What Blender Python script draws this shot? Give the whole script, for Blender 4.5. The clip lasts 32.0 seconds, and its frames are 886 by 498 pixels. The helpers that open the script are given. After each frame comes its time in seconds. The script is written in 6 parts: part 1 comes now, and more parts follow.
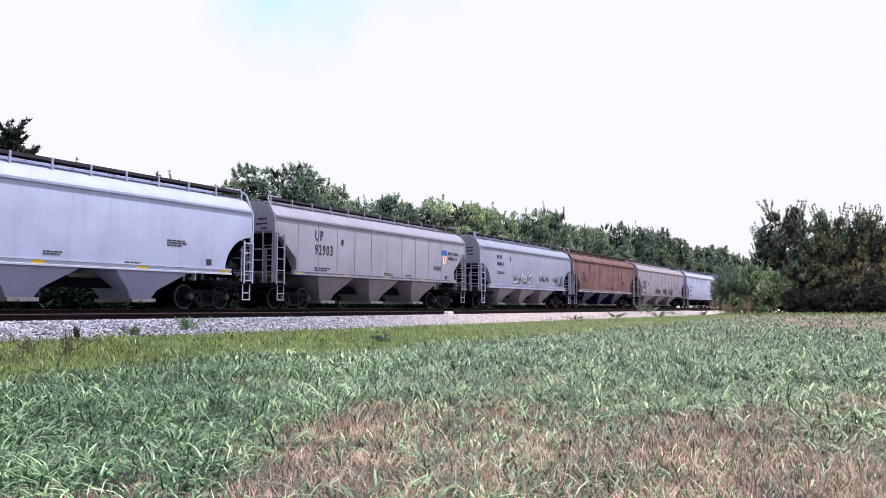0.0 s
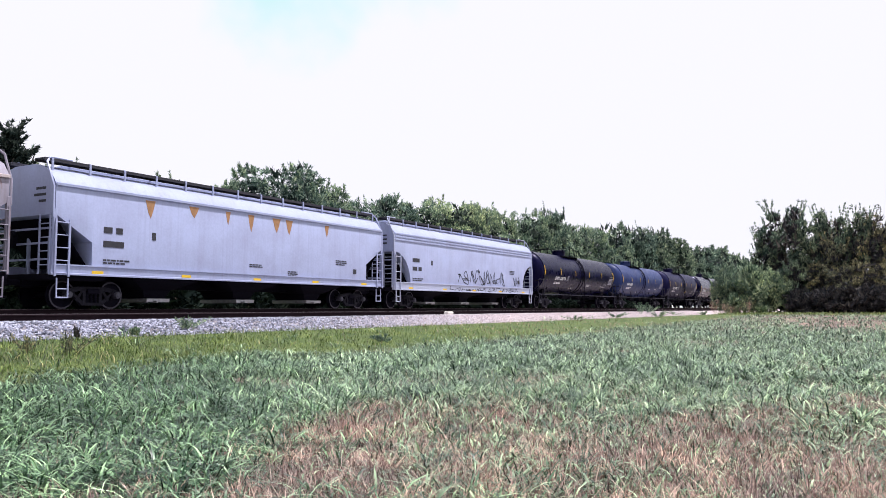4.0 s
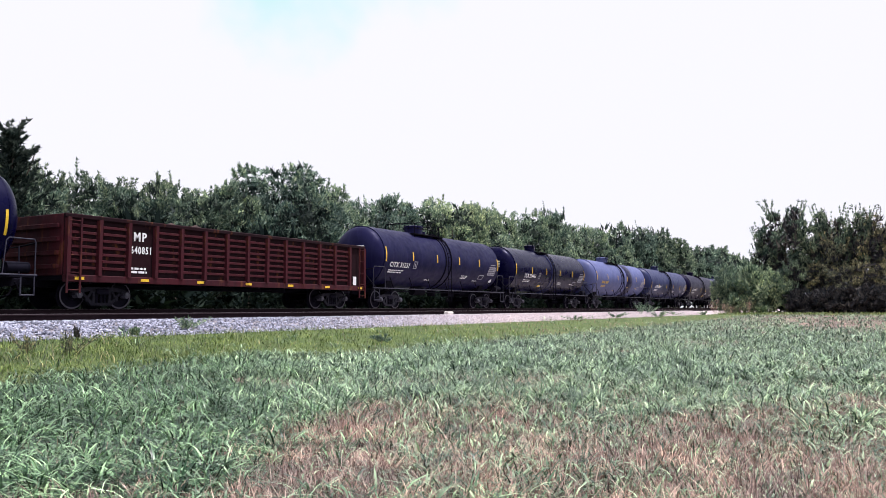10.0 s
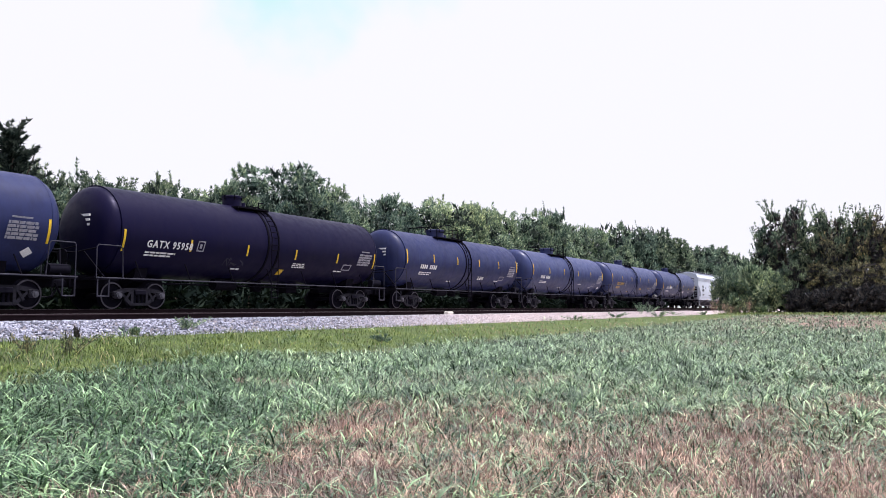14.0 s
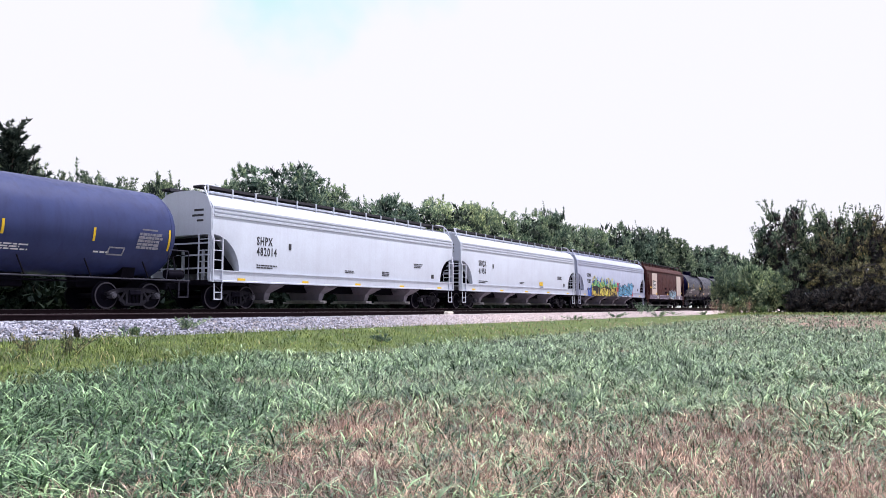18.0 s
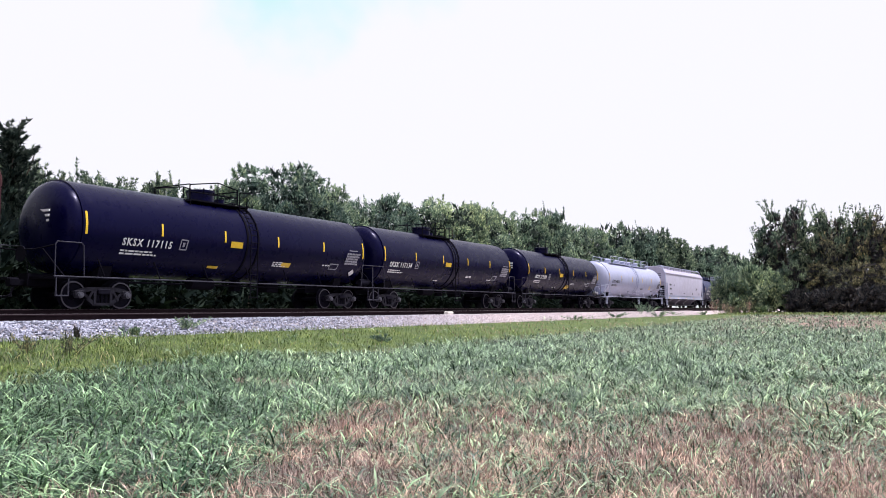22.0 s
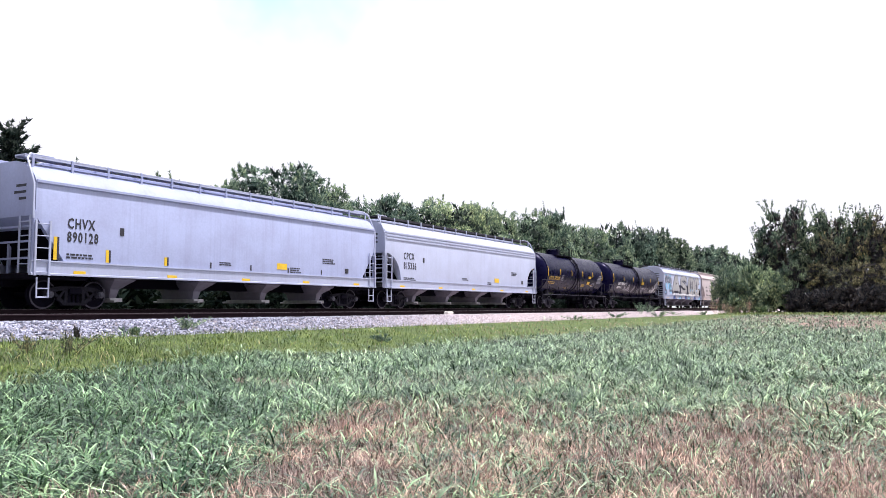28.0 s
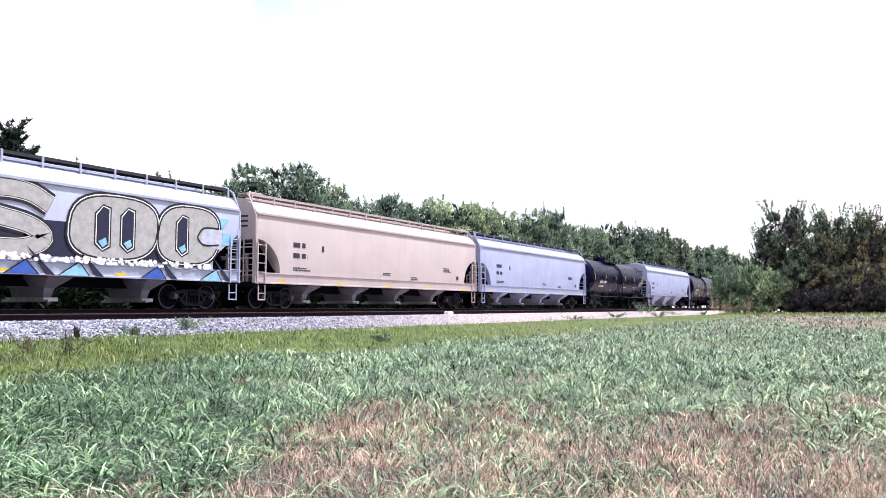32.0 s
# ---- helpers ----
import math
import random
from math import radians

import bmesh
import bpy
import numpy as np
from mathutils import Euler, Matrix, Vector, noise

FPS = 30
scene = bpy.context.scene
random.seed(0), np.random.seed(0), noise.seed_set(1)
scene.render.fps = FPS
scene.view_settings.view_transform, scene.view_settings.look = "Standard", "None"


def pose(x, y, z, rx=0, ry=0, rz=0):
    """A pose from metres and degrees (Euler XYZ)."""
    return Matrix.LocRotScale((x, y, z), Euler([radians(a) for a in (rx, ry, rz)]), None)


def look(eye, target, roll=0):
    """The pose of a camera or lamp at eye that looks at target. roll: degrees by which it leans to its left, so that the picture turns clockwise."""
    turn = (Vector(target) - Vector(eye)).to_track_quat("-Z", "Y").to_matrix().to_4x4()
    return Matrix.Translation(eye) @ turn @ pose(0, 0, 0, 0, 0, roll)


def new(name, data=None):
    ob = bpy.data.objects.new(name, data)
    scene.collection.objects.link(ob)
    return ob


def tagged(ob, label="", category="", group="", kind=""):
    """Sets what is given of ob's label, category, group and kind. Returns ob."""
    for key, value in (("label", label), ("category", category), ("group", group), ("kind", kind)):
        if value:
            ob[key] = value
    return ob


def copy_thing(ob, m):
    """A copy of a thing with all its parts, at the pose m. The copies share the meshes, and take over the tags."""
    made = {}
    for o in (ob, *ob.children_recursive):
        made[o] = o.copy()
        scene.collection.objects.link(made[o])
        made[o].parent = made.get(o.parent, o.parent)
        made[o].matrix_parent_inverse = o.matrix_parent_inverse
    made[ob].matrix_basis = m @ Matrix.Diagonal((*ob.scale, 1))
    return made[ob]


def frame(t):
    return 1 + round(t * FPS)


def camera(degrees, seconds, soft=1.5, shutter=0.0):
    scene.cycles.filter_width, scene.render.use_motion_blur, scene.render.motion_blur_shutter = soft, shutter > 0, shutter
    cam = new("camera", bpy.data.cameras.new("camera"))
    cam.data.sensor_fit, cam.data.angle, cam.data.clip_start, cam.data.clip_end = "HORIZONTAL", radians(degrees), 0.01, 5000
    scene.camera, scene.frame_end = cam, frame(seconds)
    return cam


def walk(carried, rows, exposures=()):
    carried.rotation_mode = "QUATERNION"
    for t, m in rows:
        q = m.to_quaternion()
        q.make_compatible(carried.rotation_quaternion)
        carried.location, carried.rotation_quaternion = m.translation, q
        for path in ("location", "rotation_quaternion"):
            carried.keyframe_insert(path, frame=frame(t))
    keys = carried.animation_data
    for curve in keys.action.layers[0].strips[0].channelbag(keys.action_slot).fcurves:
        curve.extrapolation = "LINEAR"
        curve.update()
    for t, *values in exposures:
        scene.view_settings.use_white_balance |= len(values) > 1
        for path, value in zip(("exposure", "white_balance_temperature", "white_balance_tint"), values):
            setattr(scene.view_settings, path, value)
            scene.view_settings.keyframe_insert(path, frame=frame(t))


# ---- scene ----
cam = camera(58.5, 32.0, soft=0.55)
EYE_POSE = pose(0, 0, 0.06) @ pose(0, 0, 0, 94.22, 0, -60.08)
walk(cam, [(0.0, EYE_POSE), (32.0, EYE_POSE)], exposures=[(0.0, 0.25), (22.0, 0.25), (25.0, 0.32), (28.0, 0.43), (30.0, 0.50), (32.0, 0.60)])

# ---- light: bright hazy overcast, high sun behind thin cloud ----
world = bpy.data.worlds.new("sky")
scene.world = world
world.use_nodes = True
wn, wl = world.node_tree.nodes, world.node_tree.links
wn.clear()
w_out = wn.new("ShaderNodeOutputWorld")
w_bg = wn.new("ShaderNodeBackground")
w_sky = wn.new("ShaderNodeTexSky")
w_sky.sky_type = 'NISHITA'
w_sky.sun_disc = False
w_sky.sun_elevation = radians(71)
w_sky.sun_rotation = radians(148)
w_sky.air_density, w_sky.dust_density = 1.0, 2.0
w_scale = wn.new("ShaderNodeVectorMath")
w_scale.operation = 'SCALE'
w_scale.inputs["Scale"].default_value = 0.12
w_tc = wn.new("ShaderNodeTexCoord")
w_noise = wn.new("ShaderNodeTexNoise")
w_noise.inputs["Scale"].default_value = 3.2
w_noise.inputs["Detail"].default_value = 5.0
wl.new(w_tc.outputs["Generated"], w_noise.inputs["Vector"])
# thin place in the cloud, over the middle of the wood
w_dot = wn.new("ShaderNodeVectorMath")
w_dot.operation = 'DOT_PRODUCT'
w_dot.inputs[1].default_value = Vector((0.779, 0.599, 0.47)).normalized()
wl.new(w_tc.outputs["Generated"], w_dot.inputs[0])
w_add = wn.new("ShaderNodeMath")
w_add.operation = 'MULTIPLY_ADD'
wl.new(w_noise.outputs["Fac"], w_add.inputs[0])
w_add.inputs[1].default_value = 0.10
wl.new(w_dot.outputs["Value"], w_add.inputs[2])
w_ramp = wn.new("ShaderNodeMapRange")
w_ramp.interpolation_type = 'SMOOTHSTEP'
w_ramp.inputs["From Min"].default_value, w_ramp.inputs["From Max"].default_value = 1.036, 1.056
wl.new(w_add.outputs[0], w_ramp.inputs["Value"])
w_mix = wn.new("ShaderNodeMix")
w_mix.data_type = 'RGBA'
wl.new(w_sky.outputs[0], w_scale.inputs[0])
w_veil = wn.new("ShaderNodeMix")
w_veil.data_type = 'RGBA'
w_veil.inputs["Factor"].default_value = 0.9
wl.new(w_scale.outputs[0], w_veil.inputs["A"])
w_veil.inputs["B"].default_value = (0.60, 0.84, 0.86, 1)
wl.new(w_ramp.outputs[0], w_mix.inputs["Factor"])
w_mix.inputs["A"].default_value = (0.81, 0.805, 0.90, 1)
wl.new(w_veil.outputs["Result"], w_mix.inputs["B"])
wl.new(w_mix.outputs["Result"], w_bg.inputs[0])
w_bg.inputs[1].default_value = 1.0
wl.new(w_bg.outputs[0], w_out.inputs[0])

sun_data = bpy.data.lights.new("sun", 'SUN')
sun_data.energy, sun_data.angle, sun_data.color = 4.9, radians(3), (1.0, 0.955, 0.985)
sun = new("sun", sun_data)
sun.matrix_world = look((8, -13, 46), (0, 0, 0))

# ---- materials ----
def mat_new(name, rough=0.6, metal=0.0):
    m = bpy.data.materials.new(name)
    m.use_nodes = True
    n, l = m.node_tree.nodes, m.node_tree.links
    b = n["Principled BSDF"]
    b.inputs["Roughness"].default_value, b.inputs["Metallic"].default_value = rough, metal
    return m, n, l, b


def rgba(c):
    return (c[0], c[1], c[2], 1.0)


def noise_node(n, l, coord, scale, detail=4.0, stretch=(1, 1, 1), rough=0.6):
    tc = n.new("ShaderNodeTexCoord")
    mp = n.new("ShaderNodeMapping")
    mp.inputs["Scale"].default_value = stretch
    nz = n.new("ShaderNodeTexNoise")
    nz.inputs["Scale"].default_value, nz.inputs["Detail"].default_value = scale, detail
    nz.inputs["Roughness"].default_value = rough
    l.new(tc.outputs[coord], mp.inputs[0])
    l.new(mp.outputs[0], nz.inputs["Vector"])
    return nz.outputs["Fac"]


def ramp(n, l, fac, lo, hi, c0=(0, 0, 0), c1=(1, 1, 1)):
    r = n.new("ShaderNodeValToRGB")
    r.color_ramp.elements[0].position, r.color_ramp.elements[1].position = lo, hi
    r.color_ramp.elements[0].color, r.color_ramp.elements[1].color = rgba(c0), rgba(c1)
    l.new(fac, r.inputs[0])
    return r.outputs[0]


def mix(n, l, fac, a, b, blend='MIX'):
    x = n.new("ShaderNodeMix")
    x.data_type, x.blend_type = 'RGBA', blend
    if isinstance(fac, (int, float)):
        x.inputs["Factor"].default_value = fac
    else:
        l.new(fac, x.inputs["Factor"])
    for sock, v in (("A", a), ("B", b)):
        if isinstance(v, tuple):
            x.inputs[sock].default_value = rgba(v)
        else:
            l.new(v, x.inputs[sock])
    return x.outputs["Result"]


def bump(n, l, b, height, strength=0.3, dist=0.01):
    bp = n.new("ShaderNodeBump")
    bp.inputs["Strength"].default_value, bp.inputs["Distance"].default_value = strength, dist
    l.new(height, bp.inputs["Height"])
    l.new(bp.outputs[0], b.inputs["Normal"])


def paint(name, col, rough=0.5, dirt=(0.12, 0.09, 0.07), amount=0.4, streak=0.5, rust=0.0, metal=0.0, spec=0.4, sheen=None):
    """Weathered paint: blotchy grime, vertical run-down streaks, optional rust bloom, slight panel waviness."""
    m, n, l, b = mat_new(name, rough, metal)
    b.inputs["Specular IOR Level"].default_value = spec
    if sheen:
        b.inputs["Specular Tint"].default_value = rgba(sheen)
    blot = ramp(n, l, noise_node(n, l, "Object", 0.7, 6.0), 0.35, 0.8)
    base = mix(n, l, amount, col, mix(n, l, blot, col, dirt))
    st = ramp(n, l, noise_node(n, l, "Object", 1.0, 5.0, (5.0, 5.0, 0.22)), 0.48, 0.78)
    sc = n.new("ShaderNodeMath")
    sc.operation = 'MULTIPLY'
    sc.inputs[1].default_value = streak
    l.new(st, sc.inputs[0])
    base = mix(n, l, sc.outputs[0], base, dirt)
    if rust:
        rs = ramp(n, l, noise_node(n, l, "Object", 1.6, 7.0, (1.6, 1.6, 0.5)), 0.60 - 0.22 * rust, 0.72)
        base = mix(n, l, rs, base, (0.13, 0.045, 0.018))
    fine = ramp(n, l, noise_node(n, l, "Object", 14.0, 4.0), 0.3, 0.75, (0.93, 0.93, 0.93), (1.03, 1.03, 1.03))
    base = mix(n, l, 1.0, base, fine, 'MULTIPLY')
    l.new(base, b.inputs["Base Color"])
    rr = ramp(n, l, noise_node(n, l, "Object", 3.0, 4.0), 0.3, 0.8, (rough - 0.1,) * 3, (min(1, rough + 0.18),) * 3)
    l.new(rr, b.inputs["Roughness"])
    bump(n, l, b, noise_node(n, l, "Object", 1.1, 2.0), 0.25, 0.02)
    return m


def plain(name, col, rough=0.6, metal=0.0, var=0.25, scale=9.0, spec=0.4):
    m, n, l, b = mat_new(name, rough, metal)
    b.inputs["Specular IOR Level"].default_value = spec
    lo, hi = tuple(c * (1 - var) for c in col), tuple(min(1, c * (1 + var)) for c in col)
    l.new(ramp(n, l, noise_node(n, l, "Object", scale, 5.0), 0.3, 0.72, lo, hi), b.inputs["Base Color"])
    bump(n, l, b, noise_node(n, l, "Object", scale * 4, 3.0), 0.2, 0.005)
    return m


def leafy(name, cols, rough=0.55, trans=0.25, scale=0.35, spec=0.22, tuft=0.0, vary=0.0):
    """Leaves and blades: colour differs from piece to piece and in patches; a little light comes through."""
    m, n, l, b = mat_new(name, rough)
    geo = n.new("ShaderNodeNewGeometry")
    r = n.new("ShaderNodeValToRGB")
    els = r.color_ramp.elements
    els[0].color, els[1].color = rgba(cols[0]), rgba(cols[-1])
    for k, c in enumerate(cols[1:-1]):
        els.new((k + 1) / (len(cols) - 1)).color = rgba(c)
    l.new(geo.outputs["Random Per Island"], r.inputs[0])
    oi = n.new("ShaderNodeObjectInfo")
    tint = ramp(n, l, oi.outputs["Random"], 0.0, 1.0, (0.78 - vary, 0.84 - vary, 0.84 - 0.7 * vary), (1.15 + vary, 1.1 + 0.8 * vary, 1.02))
    pat = ramp(n, l, noise_node(n, l, "Object", scale, 4.0), 0.3, 0.7, (0.72, 0.75, 0.75), (1.18, 1.15, 1.05))
    c = mix(n, l, 1.0, mix(n, l, 1.0, r.outputs[0], pat, 'MULTIPLY'), tint, 'MULTIPLY')
    if tuft:
        c = mix(n, l, 1.0, c, ramp(n, l, noise_node(n, l, "Object", tuft, 2.0), 0.36, 0.64, (0.55, 0.58, 0.62), (1.5, 1.44, 1.34)), 'MULTIPLY')
    l.new(c, b.inputs["Base Color"])
    b.inputs["Specular IOR Level"].default_value = spec
    tr = n.new("ShaderNodeBsdfTranslucent")
    l.new(c, tr.inputs[0])
    ms = n.new("ShaderNodeMixShader")
    ms.inputs[0].default_value = trans
    l.new(b.outputs[0], ms.inputs[1])
    l.new(tr.outputs[0], ms.inputs[2])
    l.new(ms.outputs[0], n["Material Output"].inputs[0])
    return m


SILVER = paint("silver_blue_paint", (0.36, 0.405, 0.60), 0.45, (0.19, 0.18, 0.27), 0.42, 0.28)
SILVER_DULL = paint("dull_silver_paint", (0.255, 0.285, 0.40), 0.5, (0.15, 0.15, 0.21), 0.5, 0.4)
WHITE = paint("white_paint", (0.42, 0.46, 0.61), 0.45, (0.26, 0.25, 0.33), 0.32, 0.25)
GREY = paint("grey_paint", (0.28, 0.262, 0.335), 0.6, (0.13, 0.10, 0.11), 0.5, 0.45, 0.05)
WHITE_CLEAN = paint("clean_white_paint", (0.53, 0.58, 0.69), 0.42, (0.34, 0.33, 0.42), 0.28, 0.22)
LILAC = paint("faded_grey_paint", (0.27, 0.275, 0.365), 0.5, (0.13, 0.115, 0.15), 0.4, 0.35)
RUSTY = paint("rusted_brown_paint", (0.115, 0.052, 0.055), 0.75, (0.22, 0.165, 0.16), 0.7, 0.65, 0.05, spec=0.2)
BROWN = paint("brown_paint", (0.046, 0.013, 0.018), 0.6, (0.10, 0.036, 0.024), 0.45, 0.45, spec=0.2)
BEIGE = paint("beige_paint", (0.50, 0.43, 0.44), 0.5, (0.28, 0.21, 0.20), 0.3, 0.2)
BLACK = paint("black_tank_paint", (0.0007, 0.0007, 0.018), 0.30, (0.0026, 0.0024, 0.025), 0.6, 0.5, spec=0.12, sheen=(0.62, 0.60, 1.0))
BLACK_WORN = paint("worn_black_tank_paint", (0.0018, 0.0018, 0.026), 0.45, (0.014, 0.014, 0.055), 0.85, 0.75, spec=0.14, sheen=(0.62, 0.60, 1.0))
TANK_GREY = paint("grey_tank_paint", (0.020, 0.028, 0.100), 0.45, (0.012, 0.014, 0.050), 0.7, 0.6, spec=0.2)
TANK_SLATE = paint("slate_blue_tank_paint", (0.036, 0.050, 0.150), 0.42, (0.018, 0.021, 0.066), 0.6, 0.55, spec=0.25)
TANK_PALE = paint("pale_grey_tank_paint", (0.095, 0.115, 0.27), 0.5, (0.05, 0.05, 0.11), 0.55, 0.5, spec=0.2)
TANK_BLUE = paint("dark_blue_tank_paint", (0.018, 0.036, 0.135), 0.42, (0.011, 0.015, 0.055), 0.7, 0.6, spec=0.2)
TANK_BROWN = paint("brown_black_tank_paint", (0.0028, 0.0025, 0.022), 0.45, (0.009, 0.007, 0.024), 0.6, 0.5, spec=0.13, sheen=(0.66, 0.60, 1.0))
PALE_LILAC = paint("pale_lilac_paint", (0.42, 0.40, 0.52), 0.45, (0.22, 0.19, 0.22), 0.3, 0.25)
TANK_WHITE = paint("white_tank_paint", (0.36, 0.385, 0.55), 0.4, (0.24, 0.23, 0.30), 0.35, 0.35)
CREAM = paint("cream_paint", (0.62, 0.53, 0.50), 0.5, (0.34, 0.26, 0.24), 0.25, 0.2)
BLACK_GLOSS = paint("glossy_black_tank_paint", (0.0012, 0.0012, 0.022), 0.24, (0.004, 0.004, 0.030), 0.5, 0.4, spec=0.34, sheen=(0.75, 0.74, 1.0))
DARK = plain("dark_weathered_board", (0.03, 0.029, 0.04), 0.7)
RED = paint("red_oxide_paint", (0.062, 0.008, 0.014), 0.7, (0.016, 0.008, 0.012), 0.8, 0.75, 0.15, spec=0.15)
# for the dark top edge, and as painted shade between ribs and beads
RED_DARK = paint("red_oxide_for_dark_edge_and_shade", (0.016, 0.004, 0.007), 0.8, (0.006, 0.004, 0.006), 0.7, 0.6, 0.1, spec=0.1)
SCRAP = plain("rusty_scrap", (0.035, 0.018, 0.016), 0.85, 0, 0.6, 5)
# lighter than TRUCK: highlights on the side frames put into the colour
CASTING = plain("lit_side_frame_casting", (0.0105, 0.010, 0.017), 0.7, 0, 0.6, 14, spec=0.15)
CAP = plain("bearing_cap_paint", (0.055, 0.055, 0.075), 0.5, 0, 0.5)
# grime of the underframes; on slope sheets and some bays it paints shade
FRAME = plain("underframe_grime_and_shade", (0.005, 0.0045, 0.009), 0.9, spec=0.06)
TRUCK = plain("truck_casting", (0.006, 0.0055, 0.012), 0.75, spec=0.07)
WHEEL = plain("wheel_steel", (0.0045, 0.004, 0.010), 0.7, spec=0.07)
TREAD = plain("wheel_rim_steel", (0.06, 0.056, 0.075), 0.45, 0.4)
RAIL = plain("rail_rust", (0.014, 0.008, 0.011), 0.8, spec=0.08)
RAILHEAD = plain("rail_head_steel", (0.22, 0.20, 0.21), 0.4, 0.6)
TIE = plain("creosote_tie", (0.012, 0.008, 0.010), 0.95, 0, 0.5, 6, spec=0.05)
YELLOW = plain("reflective_yellow", (0.72, 0.47, 0.03), 0.35, 0, 0.12)
LETTER = plain("lettering_white", (0.75, 0.75, 0.78), 0.6, 0, 0.15, 20)
STENCIL = plain("worn_stencil_paint", (0.30, 0.30, 0.36), 0.6, 0, 0.35, 12)
LETTER_DARK = plain("lettering_black", (0.03, 0.03, 0.04), 0.6)
LETTER_GOLD = plain("lettering_gold", (0.55, 0.36, 0.08), 0.6)
GALV = plain("galvanised_steel", (0.36, 0.36, 0.38), 0.5, 0.6)
WALK = plain("worn_grey_edge", (0.026, 0.026, 0.045), 0.6, 0.1)
CONCRETE = plain("pale_concrete", (0.6, 0.56, 0.53), 0.85)
def spray(name, col):
    return plain(name, col, 0.55, 0, 0.2, 5)


SPRAY = {k: spray("spray_paint_" + k, c) for k, c in dict(black=(0.012, 0.012, 0.02), grey=(0.36, 0.35, 0.39), white=(0.78, 0.78, 0.8), blue=(0.04, 0.10, 0.42),
         sky=(0.25, 0.50, 0.72), green=(0.09, 0.30, 0.10), yellow=(0.62, 0.55, 0.10), red=(0.42, 0.06, 0.07), teal=(0.10, 0.33, 0.42), orange=(0.36, 0.19, 0.09), cyan=(0.10, 0.35, 0.62), faint=(0.009, 0.009, 0.028), silver=(0.40, 0.395, 0.40), pale=(0.47, 0.49, 0.62), plum=(0.035, 0.022, 0.05), lilac=(0.42, 0.36, 0.50), navy=(0.015, 0.016, 0.05), moss=(0.06, 0.20, 0.07), lime=(0.14, 0.40, 0.20)).items()}
BARK = plain("bark", (0.07, 0.055, 0.045), 0.9, 0, 0.4, 12)
LEAF_A = leafy("leaves_mid_green", [(0.038, 0.08, 0.072), (0.155, 0.245, 0.205), (0.58, 0.70, 0.58)], tuft=0.9, vary=0.12)
LEAF_B = leafy("leaves_pale_green", [(0.05, 0.098, 0.078), (0.185, 0.28, 0.205), (0.60, 0.71, 0.52)], tuft=0.9, vary=0.10)
LEAF_C = leafy("leaves_dark_green", [(0.028, 0.058, 0.054), (0.105, 0.165, 0.135), (0.38, 0.47, 0.37)], tuft=0.9, vary=0.12)
LEAF_D = leafy("leaves_browning", [(0.04, 0.056, 0.054), (0.15, 0.165, 0.125), (0.52, 0.48, 0.31)], tuft=0.7, vary=0.12)
# the cedar's own dark green; inside other crowns it is painted shade
LEAF_E = leafy("cedar_and_inner_shade_leaves", [(0.007, 0.016, 0.018), (0.024, 0.04, 0.038), (0.085, 0.11, 0.095)])
# near-black leaf colour paints the shade under the wood's edge
LEAF_F = leafy("shade_darkened_leaves", [(0.005, 0.011, 0.012), (0.012, 0.021, 0.020), (0.034, 0.048, 0.040)], 0.7, 0.03, spec=0.05)
# purple-dark leaf colour paints the shade low in the field-edge clump
LEAF_G = leafy("purple_painted_shade_leaves", [(0.014, 0.018, 0.026), (0.045, 0.046, 0.058), (0.13, 0.12, 0.12)], 0.6, 0.1, spec=0.1)
BLADE_BLUE = leafy("broad_grass_blades", [(0.02, 0.044, 0.036), (0.09, 0.16, 0.112), (0.44, 0.60, 0.45)], 0.36, 0.10, 0.5, tuft=2.4)
BLADE_LUSH = leafy("lush_grass_blades", [(0.007, 0.020, 0.014), (0.030, 0.080, 0.042), (0.33, 0.53, 0.34)], 0.34, 0.08, 0.5, tuft=2.4)
BLADE_MOWN = leafy("mown_grass_blades", [(0.05, 0.09, 0.026), (0.115, 0.172, 0.052), (0.29, 0.35, 0.135)], 0.6, 0.15, 0.5, tuft=1.3)
STRAW = leafy("dry_straw", [(0.13, 0.074, 0.074), (0.40, 0.252, 0.24), (0.80, 0.585, 0.525)], 0.7, 0.10, 0.8, tuft=3.0)

